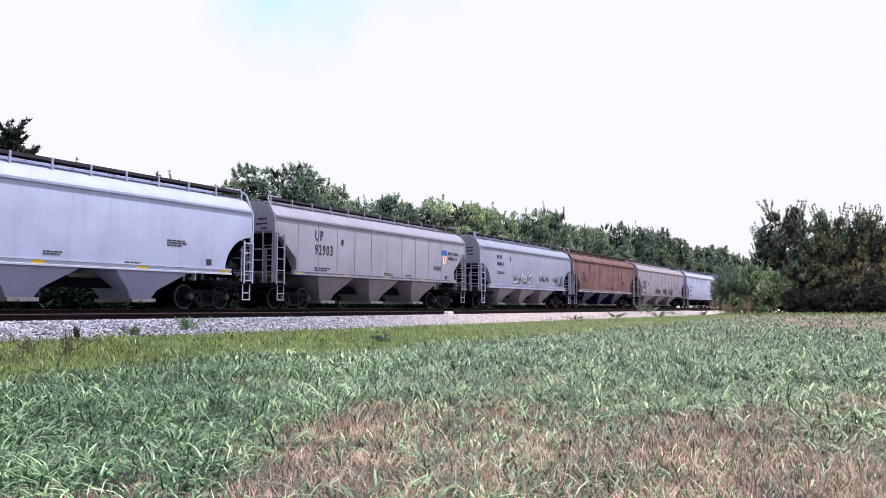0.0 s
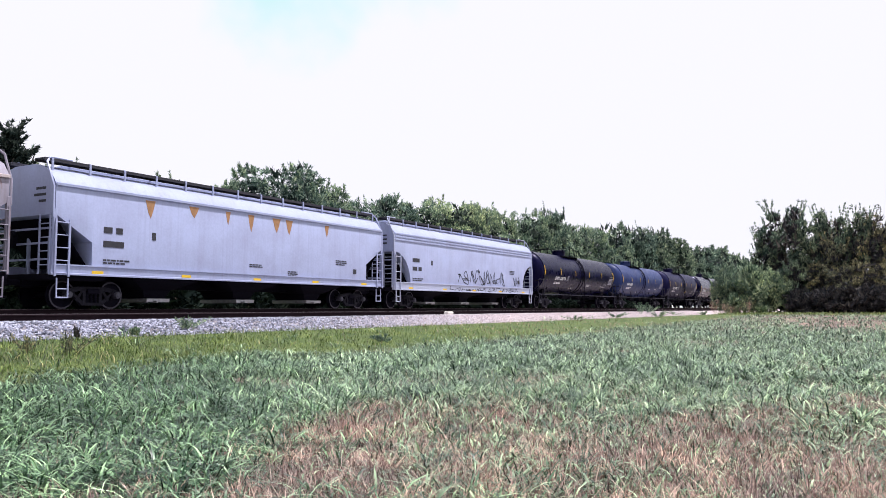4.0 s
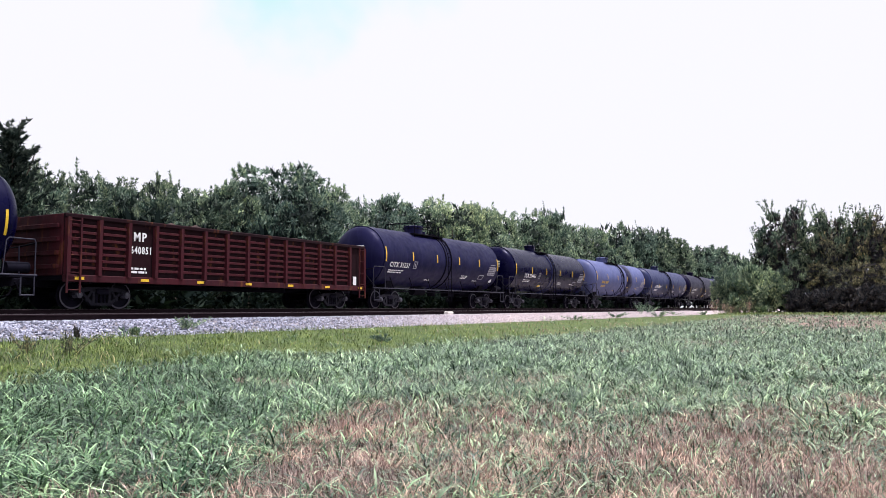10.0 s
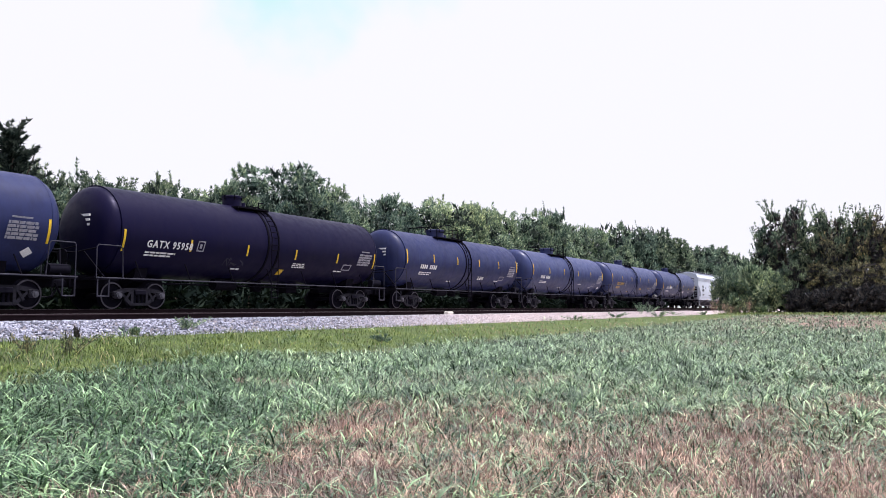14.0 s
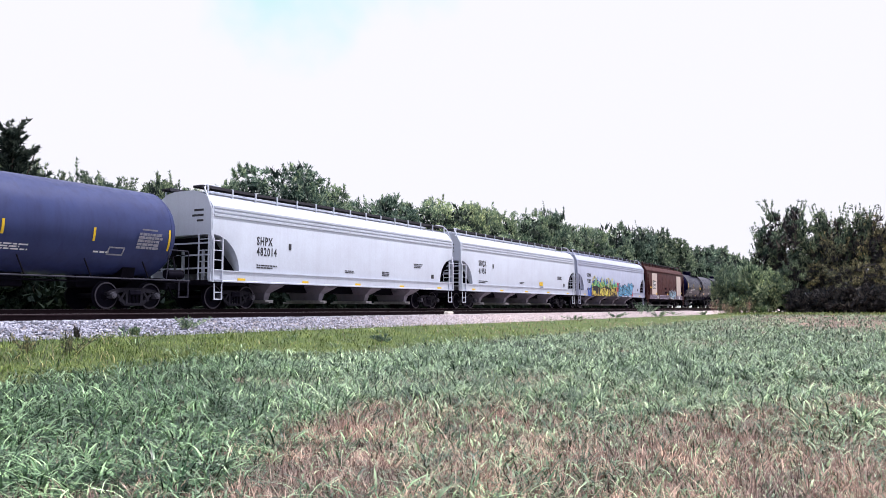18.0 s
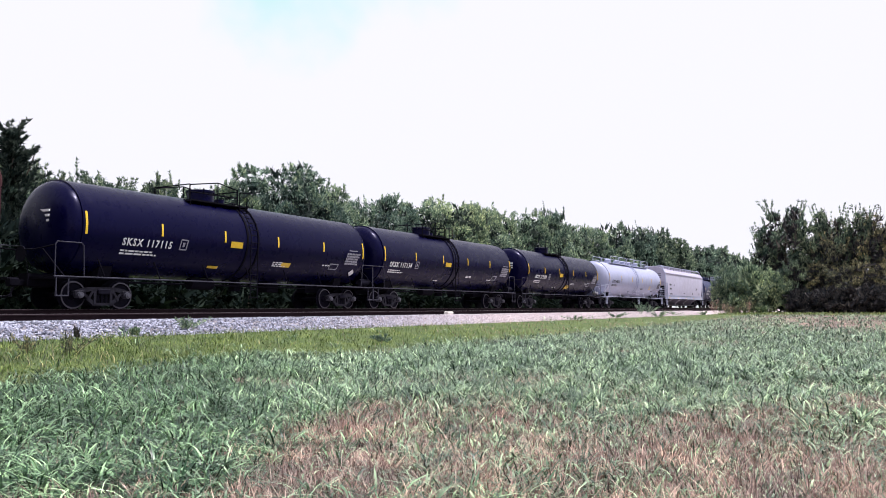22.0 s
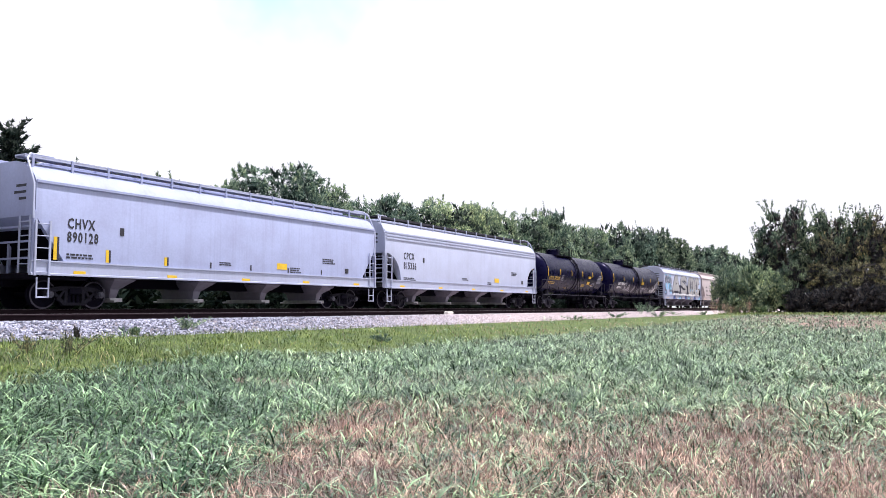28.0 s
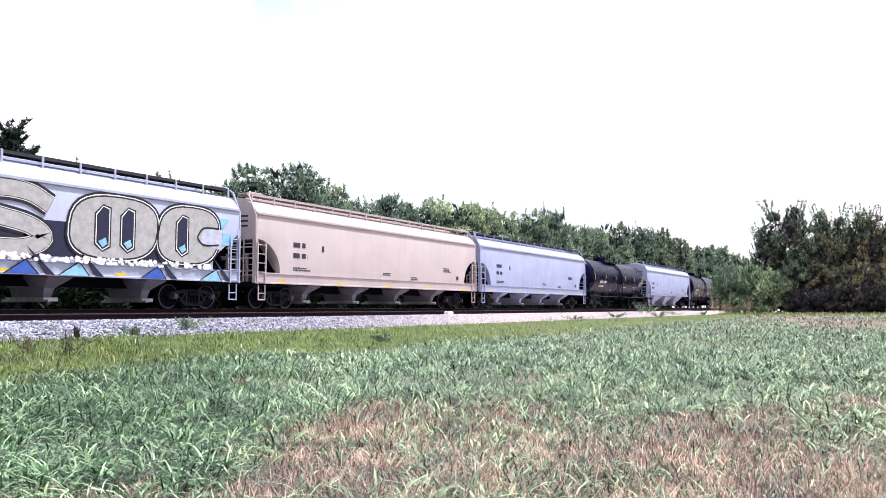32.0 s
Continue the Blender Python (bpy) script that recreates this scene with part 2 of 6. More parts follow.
# ---- mesh building ----
class Build:
    """Collects vertices and faces of one mesh."""
    def __init__(self):
        self.v, self.f = [], []

    def ring_faces(self, rings, closed=True, caps=True):
        base, k = len(self.v), len(rings[0])
        for r in rings:
            self.v.extend(r)
        for a in range(len(rings) - 1):
            p, q = base + a * k, base + (a + 1) * k
            for i in range(k if closed else k - 1):
                j = (i + 1) % k
                self.f.append((p + i, p + j, q + j, q + i))
        if caps:
            self.f.append(tuple(base + i for i in reversed(range(k))))
            self.f.append(tuple(base + (len(rings) - 1) * k + i for i in range(k)))
        return self

    def box(self, x0, x1, y0, y1, z0, z1, bev=0.0):
        if not bev:
            return self.ring_faces([[(x0, y0, z), (x1, y0, z), (x1, y1, z), (x0, y1, z)] for z in (z0, z1)])
        e = bev
        def sec(x, k):
            return [(x, y0 + e + k, z0 + k), (x, y1 - e - k, z0 + k), (x, y1 - k, z0 + e + k), (x, y1 - k, z1 - e - k),
                    (x, y1 - e - k, z1 - k), (x, y0 + e + k, z1 - k), (x, y0 + k, z1 - e - k), (x, y0 + k, z0 + e + k)]
        return self.ring_faces([sec(x0, e * 0.5), sec(x0 + e, 0), sec(x1 - e, 0), sec(x1, e * 0.5)])

    def cyl(self, a, b, r, n=10, r2=None):
        a, b = Vector(a), Vector(b)
        d = (b - a).normalized()
        u = d.orthogonal().normalized()
        w = d.cross(u)
        r2 = r if r2 is None else r2
        cs = [(math.cos(2 * math.pi * i / n), math.sin(2 * math.pi * i / n)) for i in range(n)]
        return self.ring_faces([[tuple(p + (u * c + w * s) * q) for c, s in cs] for p, q in ((a, r), (b, r2))])

    def pipe(self, pts, r, n=6):
        """One bent tube through the points."""
        P = [Vector(p) for p in pts]
        rings = []
        ref = None
        for i, p in enumerate(P):
            a = (P[i] - P[i - 1]).normalized() if i else (P[1] - P[0]).normalized()
            c = (P[i + 1] - P[i]).normalized() if i < len(P) - 1 else a
            d = (a + c).normalized()
            u = d.orthogonal().normalized() if ref is None else (ref - d * ref.dot(d)).normalized()
            ref = u
            w = d.cross(u)
            k = r / max(0.5, d.dot(a))
            rings.append([tuple(p + (u * math.cos(2 * math.pi * q / n) + w * math.sin(2 * math.pi * q / n)) * k) for q in range(n)])
        return self.ring_faces(rings)

    def prism(self, poly, axis, a0, a1):
        """poly: 2D points in the two other axes, in order."""
        def at(p, a):
            return (a, p[0], p[1]) if axis == "x" else (p[0], a, p[1]) if axis == "y" else (p[0], p[1], a)
        return self.ring_faces([[at(p, a) for p in poly] for a in (a0, a1)])

    def mesh(self, name, mat, smooth=30):
        me = bpy.data.meshes.new(name)
        me.from_pydata(self.v, [], self.f)
        me.materials.append(mat)
        bm = bmesh.new()
        bm.from_mesh(me)
        bmesh.ops.recalc_face_normals(bm, faces=bm.faces)
        bm.to_mesh(me)
        bm.free()
        if smooth:
            me.polygons.foreach_set("use_smooth", [True] * len(me.polygons))
            me.set_sharp_from_angle(angle=radians(smooth))
        return me


def part(name, data, mat, parent, label="", at=None):
    """One mesh object under a thing or part; data is a Build or a finished mesh."""
    me = data.mesh(name, mat) if isinstance(data, Build) else data
    ob = new(name, me)
    ob.parent = parent
    if at is not None:
        ob.matrix_basis = at
    return tagged(ob, label=label)


def thing(name, label, category, group="", kind="", at=None):
    ob = new(name)
    ob.empty_display_size = 0.2
    if at is not None:
        ob.matrix_basis = at
    return tagged(ob, label, category, group, kind)


FONT_CACHE = {}
def text_mesh(s, size, mat, depth=0.004):
    key = (s, size, mat.name)
    if key not in FONT_CACHE:
        cu = bpy.data.curves.new("lettering", 'FONT')
        cu.body, cu.size, cu.extrude, cu.resolution_u, cu.offset = s, size, depth, 2, size * 0.022
        cu.space_character = 1.22
        tmp = new("lettering", cu)
        me = bpy.data.meshes.new_from_object(tmp.evaluated_get(bpy.context.evaluated_depsgraph_get()))
        bpy.data.objects.remove(tmp)
        me.materials.clear()
        me.materials.append(mat)
        FONT_CACHE[key] = me
    return FONT_CACHE[key]


def lettering(s, size, mat, parent, x, z, y, wide=1.0):
    """Painted writing on the near side of a car, facing -y."""
    return part("lettering", text_mesh(s, size, mat), mat, parent, at=pose(x, y, z, 90) @ Matrix.Diagonal((wide, 1, 1, 1)))

# ---- ground ----
def smooth01(a, lo, hi):
    t = np.clip((a - lo) / (hi - lo), 0, 1)
    return t * t * (3 - 2 * t)


def ground_z(x, y):
    x, y = np.asarray(x, float), np.asarray(y, float)
    field = -1.25 + 0.68 * smooth01(x, 22, 112)
    lift = smooth01(np.clip(y, 0, 28), 11.5, 17.0)
    bank = field + (-0.66 - field) * lift
    return bank + 0.035 * np.sin(x * 0.9 + 1.3 * y) * np.cos(y * 0.7 - 0.4 * x) * (1 - lift)


def grid_mesh(name, xs, ys, zf, mat):
    X, Y = np.meshgrid(xs, ys, indexing="ij")
    Z = zf(X, Y)
    nx, ny = len(xs), len(ys)
    co = np.stack([X, Y, Z], -1).reshape(-1, 3)
    i = (np.arange(nx - 1)[:, None] * ny + np.arange(ny - 1)[None, :]).ravel()
    quads = np.stack([i, i + ny, i + ny + 1, i + 1], 1)
    me = bpy.data.meshes.new(name)
    me.from_pydata(co.tolist(), [], quads.tolist())
    me.materials.append(mat)
    me.polygons.foreach_set("use_smooth", [True] * len(me.polygons))
    return me


def soil_material():
    m, n, l, b = mat_new("field_soil", 0.95)
    big = ramp(n, l, noise_node(n, l, "Object", 0.30, 5.0), 0.36, 0.60, (0.075, 0.058, 0.055), (0.33, 0.215, 0.20))
    fine = ramp(n, l, noise_node(n, l, "Object", 7.0, 6.0), 0.3, 0.75, (0.55, 0.55, 0.5), (1.25, 1.2, 1.1))
    tc = n.new("ShaderNodeTexCoord")
    sep = n.new("ShaderNodeSeparateXYZ")
    l.new(tc.outputs["Object"], sep.inputs[0])
    rng_ = n.new("ShaderNodeMapRange")
    rng_.inputs["From Min"].default_value, rng_.inputs["From Max"].default_value = 11.6, 13.4
    l.new(sep.outputs["Y"], rng_.inputs["Value"])
    thatch = ramp(n, l, noise_node(n, l, "Object", 1.1, 5.0), 0.35, 0.7, (0.045, 0.085, 0.022), (0.125, 0.165, 0.045))
    big = mix(n, l, rng_.outputs[0], big, thatch)
    l.new(mix(n, l, 1.0, big, fine, 'MULTIPLY'), b.inputs["Base Color"])
    bump(n, l, b, noise_node(n, l, "Object", 9.0, 6.0), 0.9, 0.06)
    return m


SOIL = soil_material()
gx = np.concatenate([np.linspace(-3000, -60, 12), np.linspace(-50, 140, 191), np.linspace(160, 3500, 14)])
gy = np.concatenate([np.linspace(-3000, -40, 10), np.linspace(-30, 60, 121), np.linspace(70, 3500, 14)])
tagged(new("ground", grid_mesh("ground", gx, gy, ground_z, SOIL)), "grassy field soil rising gently to the railway bank", "ground", kind="structure")

# ---- railway: two tracks on one ballast bed ----
FAR_Y, NEAR_Y, NEAR_Z = 23.70, 19.45, -0.12


def ballast_material():
    m, n, l, b = mat_new("ballast_stone", 0.9)
    tc = n.new("ShaderNodeTexCoord")
    vo = n.new("ShaderNodeTexVoronoi")
    vo.inputs["Scale"].default_value = 16.0
    l.new(tc.outputs["Object"], vo.inputs["Vector"])
    sep = n.new("ShaderNodeSeparateColor")
    l.new(vo.outputs["Color"], sep.inputs[0])
    c = ramp(n, l, sep.outputs[0], 0.0, 1.0, (0.10, 0.10, 0.12), (0.34, 0.32, 0.35))
    st = ramp(n, l, noise_node(n, l, "Object", 0.5, 4.0), 0.35, 0.75, (0.75, 0.73, 0.74), (1.1, 1.06, 1.04))
    sx = n.new("ShaderNodeSeparateXYZ")
    l.new(tc.outputs["Object"], sx.inputs[0])
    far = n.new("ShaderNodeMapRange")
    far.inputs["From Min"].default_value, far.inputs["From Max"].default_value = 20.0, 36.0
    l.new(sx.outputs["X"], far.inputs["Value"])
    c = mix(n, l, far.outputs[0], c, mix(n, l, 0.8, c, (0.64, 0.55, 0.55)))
    l.new(mix(n, l, 1.0, c, st, 'MULTIPLY'), b.inputs["Base Color"])
    bump(n, l, b, vo.outputs["Distance"], 1.0, 0.05)
    return m


BALLAST = ballast_material()
bed = Build()
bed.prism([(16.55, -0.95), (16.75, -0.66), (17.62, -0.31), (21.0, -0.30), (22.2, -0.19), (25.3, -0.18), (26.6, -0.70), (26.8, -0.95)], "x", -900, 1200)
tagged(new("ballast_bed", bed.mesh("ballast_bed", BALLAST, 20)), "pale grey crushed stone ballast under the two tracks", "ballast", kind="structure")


def rail_profile(y, top):
    h = [(0.075, -0.18), (0.075, -0.165), (0.012, -0.145), (0.010, -0.045), (0.036, -0.035), (0.036, -0.008), (0.028, 0.0)]
    return [(y + a, top + b) for a, b in h] + [(y - a, top + b) for a, b in reversed(h)]


for cy, top, lab in ((FAR_Y, 0.0, "worn steel rail under the passing train"), (NEAR_Y, NEAR_Z, "rusty steel rail of the empty track")):
    for s in (-0.75, 0.75):
        b = Build()
        b.prism(rail_profile(cy + s, top), "x", -900, 1200)
        r = tagged(new("rail", b.mesh("rail", RAIL, 30)), lab, "rail", "rails")
        b = Build()
        b.box(-900, 1200, cy + s - 0.027, cy + s + 0.027, top + 0.001, top + 0.004)
        part("running_surface", b, RAILHEAD, r, "polished steel running surface")
tie_b = Build()
tie_b.box(-0.115, 0.115, -1.3, 1.3, -0.17, 0.0, 0.015)
tie_me = tie_b.mesh("tie", TIE)
ties_near = tagged(new("track_bed"), "dark creosoted wooden ties of the empty track", "railway ties", kind="structure")
rng = random.Random(4)
for i in range(180):
    part("tie", tie_me, TIE, ties_near, at=pose(4 + i * 0.53 + rng.uniform(-.03, .03), NEAR_Y + rng.uniform(-.05, .05), NEAR_Z - 0.183 + rng.uniform(-.01, .01), 0, 0, rng.uniform(-1.2, 1.2)))
far_ties = Build()
for i in range(300):
    x = -40 + i * 0.55
    far_ties.box(x, x + 0.23, FAR_Y - 1.3, FAR_Y + 1.3, -0.33, -0.178)
tagged(new("far_ties", far_ties.mesh("far_ties", TIE)), "dark wooden ties under the passing train", "railway ties", kind="stuff")

# ---- freight car running gear ----
WHEEL_R = 0.457


def wheelset_mesh():
    b = Build()
    b.cyl((0, -1.1, 0), (0, 1.1, 0), 0.085, 10)
    for s in (-1, 1):
        prof = [(0.645, 0.49), (0.675, 0.49), (0.69, 0.457), (0.79, 0.45), (0.795, 0.40), (0.74, 0.375), (0.72, 0.17), (0.80, 0.13), (0.80, 0.09)]
        n = 22
        b.ring_faces([[(r * math.cos(2 * math.pi * i / n), s * y, r * math.sin(2 * math.pi * i / n)) for i in range(n)] for y, r in prof])
    me = b.mesh("wheelset", WHEEL, 40)
    me.materials.append(TREAD)
    for p in me.polygons:
        q = math.hypot(p.center.x, p.center.z)
        if 0.40 < q < 0.46 and abs(p.center.y) > 0.76:
            p.material_index = 1
    return me


def side_frame_mesh():
    """Cast three-piece truck side frame with its two windows, bearing pedestals and journal caps."""
    b = Build()
    y0, y1 = -0.07, 0.07
    top = [(-1.08, 0.55), (-0.80, 0.66), (-0.45, 0.72), (0.45, 0.72), (0.80, 0.66), (1.08, 0.55), (1.08, 0.46), (0.72, 0.52), (0.4, 0.60), (-0.4, 0.60), (-0.72, 0.52), (-1.08, 0.46)]
    b.prism(top, "y", y0, y1)
    low = [(-0.80, 0.56), (-0.70, 0.56), (-0.30, 0.21), (0.30, 0.21), (0.70, 0.56), (0.80, 0.56), (0.38, 0.12), (-0.38, 0.12)]
    b.prism(low, "y", y0, y1)
    for s in (-1, 1):
        b.box(s * 0.30 - 0.05, s * 0.30 + 0.05, y0 - 0.01, y1 + 0.01, 0.16, 0.64)
        b.box(s * 0.889 - 0.16, s * 0.889 + 0.16, y0 - 0.03, y1 + 0.03, 0.44, 0.60, 0.02)
        b.prism([(s * 0.33, 0.60), (s * 0.42, 0.60), (s * 0.62, 0.30), (s * 0.55, 0.24)], "y", y0 - 0.012, y0)
    return b.mesh("side_frame", CASTING, 35)


def cap_mesh():
    b = Build()
    b.cyl((0, -0.19, 0.457), (0, 0.07, 0.457), 0.105, 14)
    b.cyl((0, -0.21, 0.457), (0, -0.19, 0.457), 0.06, 10)
    return b.mesh("bearing_cap", CAP, 35)


def spring_mesh():
    b = Build()
    for x in (-0.15, 0.0, 0.15):
        for k in range(5):
            z = 0.22 + k * 0.055
            b.cyl((x, 0, z), (x, 0, z + 0.032), 0.062, 10)
        b.cyl((x, 0, 0.2), (x, 0, 0.49), 0.04, 8)
    return b.mesh("spring_nest", TRUCK, 35)


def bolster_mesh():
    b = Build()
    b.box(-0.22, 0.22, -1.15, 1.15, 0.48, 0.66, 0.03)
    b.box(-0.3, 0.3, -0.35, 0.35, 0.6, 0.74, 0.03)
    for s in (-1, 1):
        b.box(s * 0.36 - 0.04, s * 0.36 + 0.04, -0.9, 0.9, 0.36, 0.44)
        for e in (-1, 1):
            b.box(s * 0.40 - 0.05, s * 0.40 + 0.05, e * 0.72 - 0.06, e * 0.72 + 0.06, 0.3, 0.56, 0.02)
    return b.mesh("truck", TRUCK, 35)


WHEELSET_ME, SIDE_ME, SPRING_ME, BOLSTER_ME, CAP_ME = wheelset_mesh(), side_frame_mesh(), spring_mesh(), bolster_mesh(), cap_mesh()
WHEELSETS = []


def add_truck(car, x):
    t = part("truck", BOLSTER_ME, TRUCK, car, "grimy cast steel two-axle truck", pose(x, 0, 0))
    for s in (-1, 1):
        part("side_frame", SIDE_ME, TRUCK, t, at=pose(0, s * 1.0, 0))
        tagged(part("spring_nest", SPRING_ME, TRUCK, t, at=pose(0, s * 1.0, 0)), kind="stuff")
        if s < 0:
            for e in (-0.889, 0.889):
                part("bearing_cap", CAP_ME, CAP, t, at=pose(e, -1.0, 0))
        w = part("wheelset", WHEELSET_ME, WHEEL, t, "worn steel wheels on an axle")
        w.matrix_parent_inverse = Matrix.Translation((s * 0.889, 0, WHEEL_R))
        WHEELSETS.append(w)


def coupler_mesh():
    b = Build()
    b.box(-0.2, 0.5, -0.10, 0.10, 0.74, 0.92, 0.02)
    b.box(0.42, 0.72, -0.16, 0.14, 0.70, 0.98, 0.05)
    b.box(-0.5, 0.0, -0.2, 0.2, 0.68, 1.0, 0.02)
    b.pipe([(0.25, -0.3, 0.85), (0.45, -0.32, 0.45), (0.7, -0.28, 0.36)], 0.03)
    return b.mesh("coupler", FRAME, 35)


COUPLER_ME = coupler_mesh()


def add_couplers(car, half):
    part("coupler", COUPLER_ME, FRAME, car, at=pose(half, 0, 0))
    part("coupler", COUPLER_ME, FRAME, car, at=pose(-half, 0, 0, 0, 0, 180))


def ladder(rungs, x0, x1, y, z0, z1, r=0.016):
    b = Build()
    b.box(x0 - 0.03, x0 + 0.03, y - 0.02, y + 0.02, z0, z1)
    b.box(x1 - 0.03, x1 + 0.03, y - 0.02, y + 0.02, z0, z1)
    for k in range(rungs):
        z = z0 + 0.1 + (z1 - z0 - 0.2) * k / max(1, rungs - 1)
        b.cyl((x0, y, z), (x1, y, z), r, 6)
    return b


def bars(car, x, z, w, h, rows, mat, y, seed=1):
    """Small print that cannot be read: rows of plain bars."""
    r = random.Random(seed)
    b = Build()
    for k in range(rows):
        zz, xx = z - k * h * 1.7, x
        end = x + w * r.uniform(0.7, 1.0)
        while xx < end:
            ww = r.uniform(1.2, 4.0) * h
            b.box(xx, min(end, xx + ww), y - 0.003, y + 0.006, zz, zz + h)
            xx += ww + h * 0.7
    tagged(part("small_print", b, mat, car), kind="stuff")


# ---- covered hopper ----
def add_hopper(name, label, L, body_mat, sill_mat, top=4.55, eave=3.80, bays=3, arch=True, ribs=0, bay_mat=None, open_mat=None,
               mouth=1.4, mouth_z=2.8, knee=2.1, sill=(1.3, 1.52), hood=False, rail_mat=None, end_mat=None, roof_mat=None, board=None):
    car = thing(name, label, "freight car", "cars of the passing freight train")
    lo, hi = sill
    H, W, z0 = L / 2, 1.60, hi - 0.05
    # shell: side walls, roof curve and the sloping sheets at both ends
    us = [0, .25, .5, .7, .85, .95, 0.995, 1.0]
    def zb(u):
        if u >= 1:
            return z0
        return z0 + (mouth_z - z0) * math.sqrt(max(0.0, 1 - u * u)) if arch else mouth_z + (knee - mouth_z) * u
    xs = [(-H + u * mouth, zb(u)) for u in us] + [(x, z0) for x in np.linspace(-H + mouth, H - mouth, 9)[1:-1]] + [(H - u * mouth, zb(u)) for u in reversed(us)]
    def section(x, zz):
        side = [(-W, zz), (-W, eave), (-W + 0.06, eave + 0.12), (-W + 0.30, eave + 0.42), (-W + 0.70, top - 0.12), (-W + 1.1, top - 0.03)]
        return [(x, y, z) for y, z in side] + [(x, -y, z) for y, z in reversed(side)]
    b = Build()
    b.ring_faces([section(x, z) for x, z in xs])
    body = part("body", b, body_mat, car)
    # top chord along the eaves
    for s in (-1, 1):
        b = Build()
        if hood:
            b.box(-H + 0.05, H - 0.05, s * (W + 0.012) - 0.02, s * (W + 0.012) + 0.02, eave - 0.02, eave + 0.07, 0.01)
            for k in (1, 2):
                bead = Build()
                bead.box(-H + 0.05, H - 0.05, s * (W + 0.012) - 0.02, s * (W + 0.012) + 0.02, eave - 0.02 - k * 0.15, eave + 0.07 - k * 0.15, 0.01)
                part("roof_bead", bead, roof_mat or body_mat, car)
        else:
            b.box(-H, H, s * (W + 0.02) - 0.03, s * (W + 0.02) + 0.03, eave - 0.03, eave + 0.07, 0.012)
        part("top_chord", b, roof_mat or body_mat, car)
        b = Build()
        b.prism([(s * (W - 0.12), lo), (s * (W + 0.05), lo), (s * (W + 0.05), lo + 0.05), (s * (W + 0.015), lo + 0.065), (s * (W + 0.015), hi - 0.06), (s * (W + 0.05), hi - 0.04), (s * (W + 0.05), hi), (s * (W - 0.12), hi)], "x", -H + (1.1 if lo > 1.2 else -0.1), H - (1.1 if lo > 1.2 else -0.1))
        part("side_sill", b, sill_mat, car)
    if ribs:
        rib = Build()
        rib.box(-0.02, 0.02, -W - 0.016, -W + 0.01, z0 + 0.06, eave - 0.03)
        me = rib.mesh("panel_seam", body_mat)
        for k in range(ribs):
            part("panel_seam", me, body_mat, car, at=pose(-H + mouth + 0.1 + (L - 2 * mouth - 0.2) * k / (ribs - 1), 0, 0))
    # roof: trough hatch, two running boards on brackets
    b = Build()
    b.box(-H + 1.0, H - 1.0, -0.42, 0.42, top - 0.04, top + 0.09, 0.03)
    for k in range(int(L / 1.6)):
        x = -H + 1.2 + k * 1.6
        b.box(x, x + 0.05, -0.46, 0.46, top + 0.05, top + 0.12)
    part("hatch_cover", b, roof_mat or body_mat, car)
    for s in (-1, 1):
        b = Build()
        ya, yb = sorted((s * 0.62, s * 1.13))
        b.box(-H - 0.1, H + 0.1, ya, yb, top + 0.085, top + 0.125)
        rb = part("running_board", b, board or DARK, car, "pale slatted roof walkway" if board else "dark slatted roof walkway")
        for y in (s * 0.64, s * 1.115):
            b = Build()
            b.box(-H - 0.1, H + 0.1, y - 0.015, y + 0.015, top + 0.03, top + 0.09)
            part("board_edge", b, board or DARK, rb)
        n = int(L / 1.3)
        br = Build()
        br.box(-0.035, 0.035, s * 1.15 - 0.02, s * 1.15 + 0.02, top - 0.36, top + 0.13, 0.008)
        br.box(-0.02, 0.02, min(s * 0.6, s * 1.13), max(s * 0.6, s * 1.13), top + 0.126, top + 0.14)
        me = br.mesh("bracket", body_mat)
        for k in range(n + 1):
            part("bracket", me, body_mat, rb, at=pose(-H + 0.15 + (L - 0.3) * k / n, 0, 0))
    # ends: platform, posts, ladders, brake gear, hand rails
    for e in (-1, 1):
        b = Build()
        for s in (-1, 1):
            b.box(e * H - 0.06, e * H + 0.06, s * (W - 0.03) - 0.05, s * (W - 0.03) + 0.05, 1.1, mouth_z + 0.15, 0.01)
            b.box(e * (H - 0.55) - 0.04, e * (H - 0.55) + 0.04, s * 0.55 - 0.05, s * 0.55 + 0.05, 1.1, mouth_z - 0.4)
        for z in (1.5, 2.0, 2.45):
            b.box(e * H - 0.03, e * H + 0.03, -W, W, z, z + 0.06)
        part("end_post", b, end_mat or body_mat, car)
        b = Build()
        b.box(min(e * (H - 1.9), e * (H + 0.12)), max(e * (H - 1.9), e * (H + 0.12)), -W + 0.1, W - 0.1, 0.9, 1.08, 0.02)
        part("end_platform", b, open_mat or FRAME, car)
        for s in (-1, 1):
            xa, xb = sorted((e * H, e * (H - 0.46)))
            part("ladder", ladder(5, xa, xb, s * (W + 0.06), 1.0, mouth_z - 0.15), rail_mat or sill_mat, car)
        b = Build()
        for k in range(4):
            z = 1.35 + k * 0.42
            b.cyl((e * (H + 0.09), -W + 0.1, z), (e * (H + 0.09), -W + 0.62, z), 0.018, 6)
        for y in (-W + 0.1, -W + 0.62):
            b.box(e * (H + 0.09) - 0.022, e * (H + 0.09) + 0.022, y - 0.022, y + 0.022, 1.08, mouth_z)
        part("end_ladder", b, rail_mat or sill_mat, car)
        b = Build()
        b.pipe([(e * (H - 0.9), -1.02, top + 0.16), (e * (H - 0.12), -1.04, top + 0.16), (e * (H + 0.06), -1.2, top - 0.02), (e * (H + 0.06), -W + 0.02, eave - 0.05), (e * (H + 0.06), -W, mouth_z - 0.1)], 0.035)
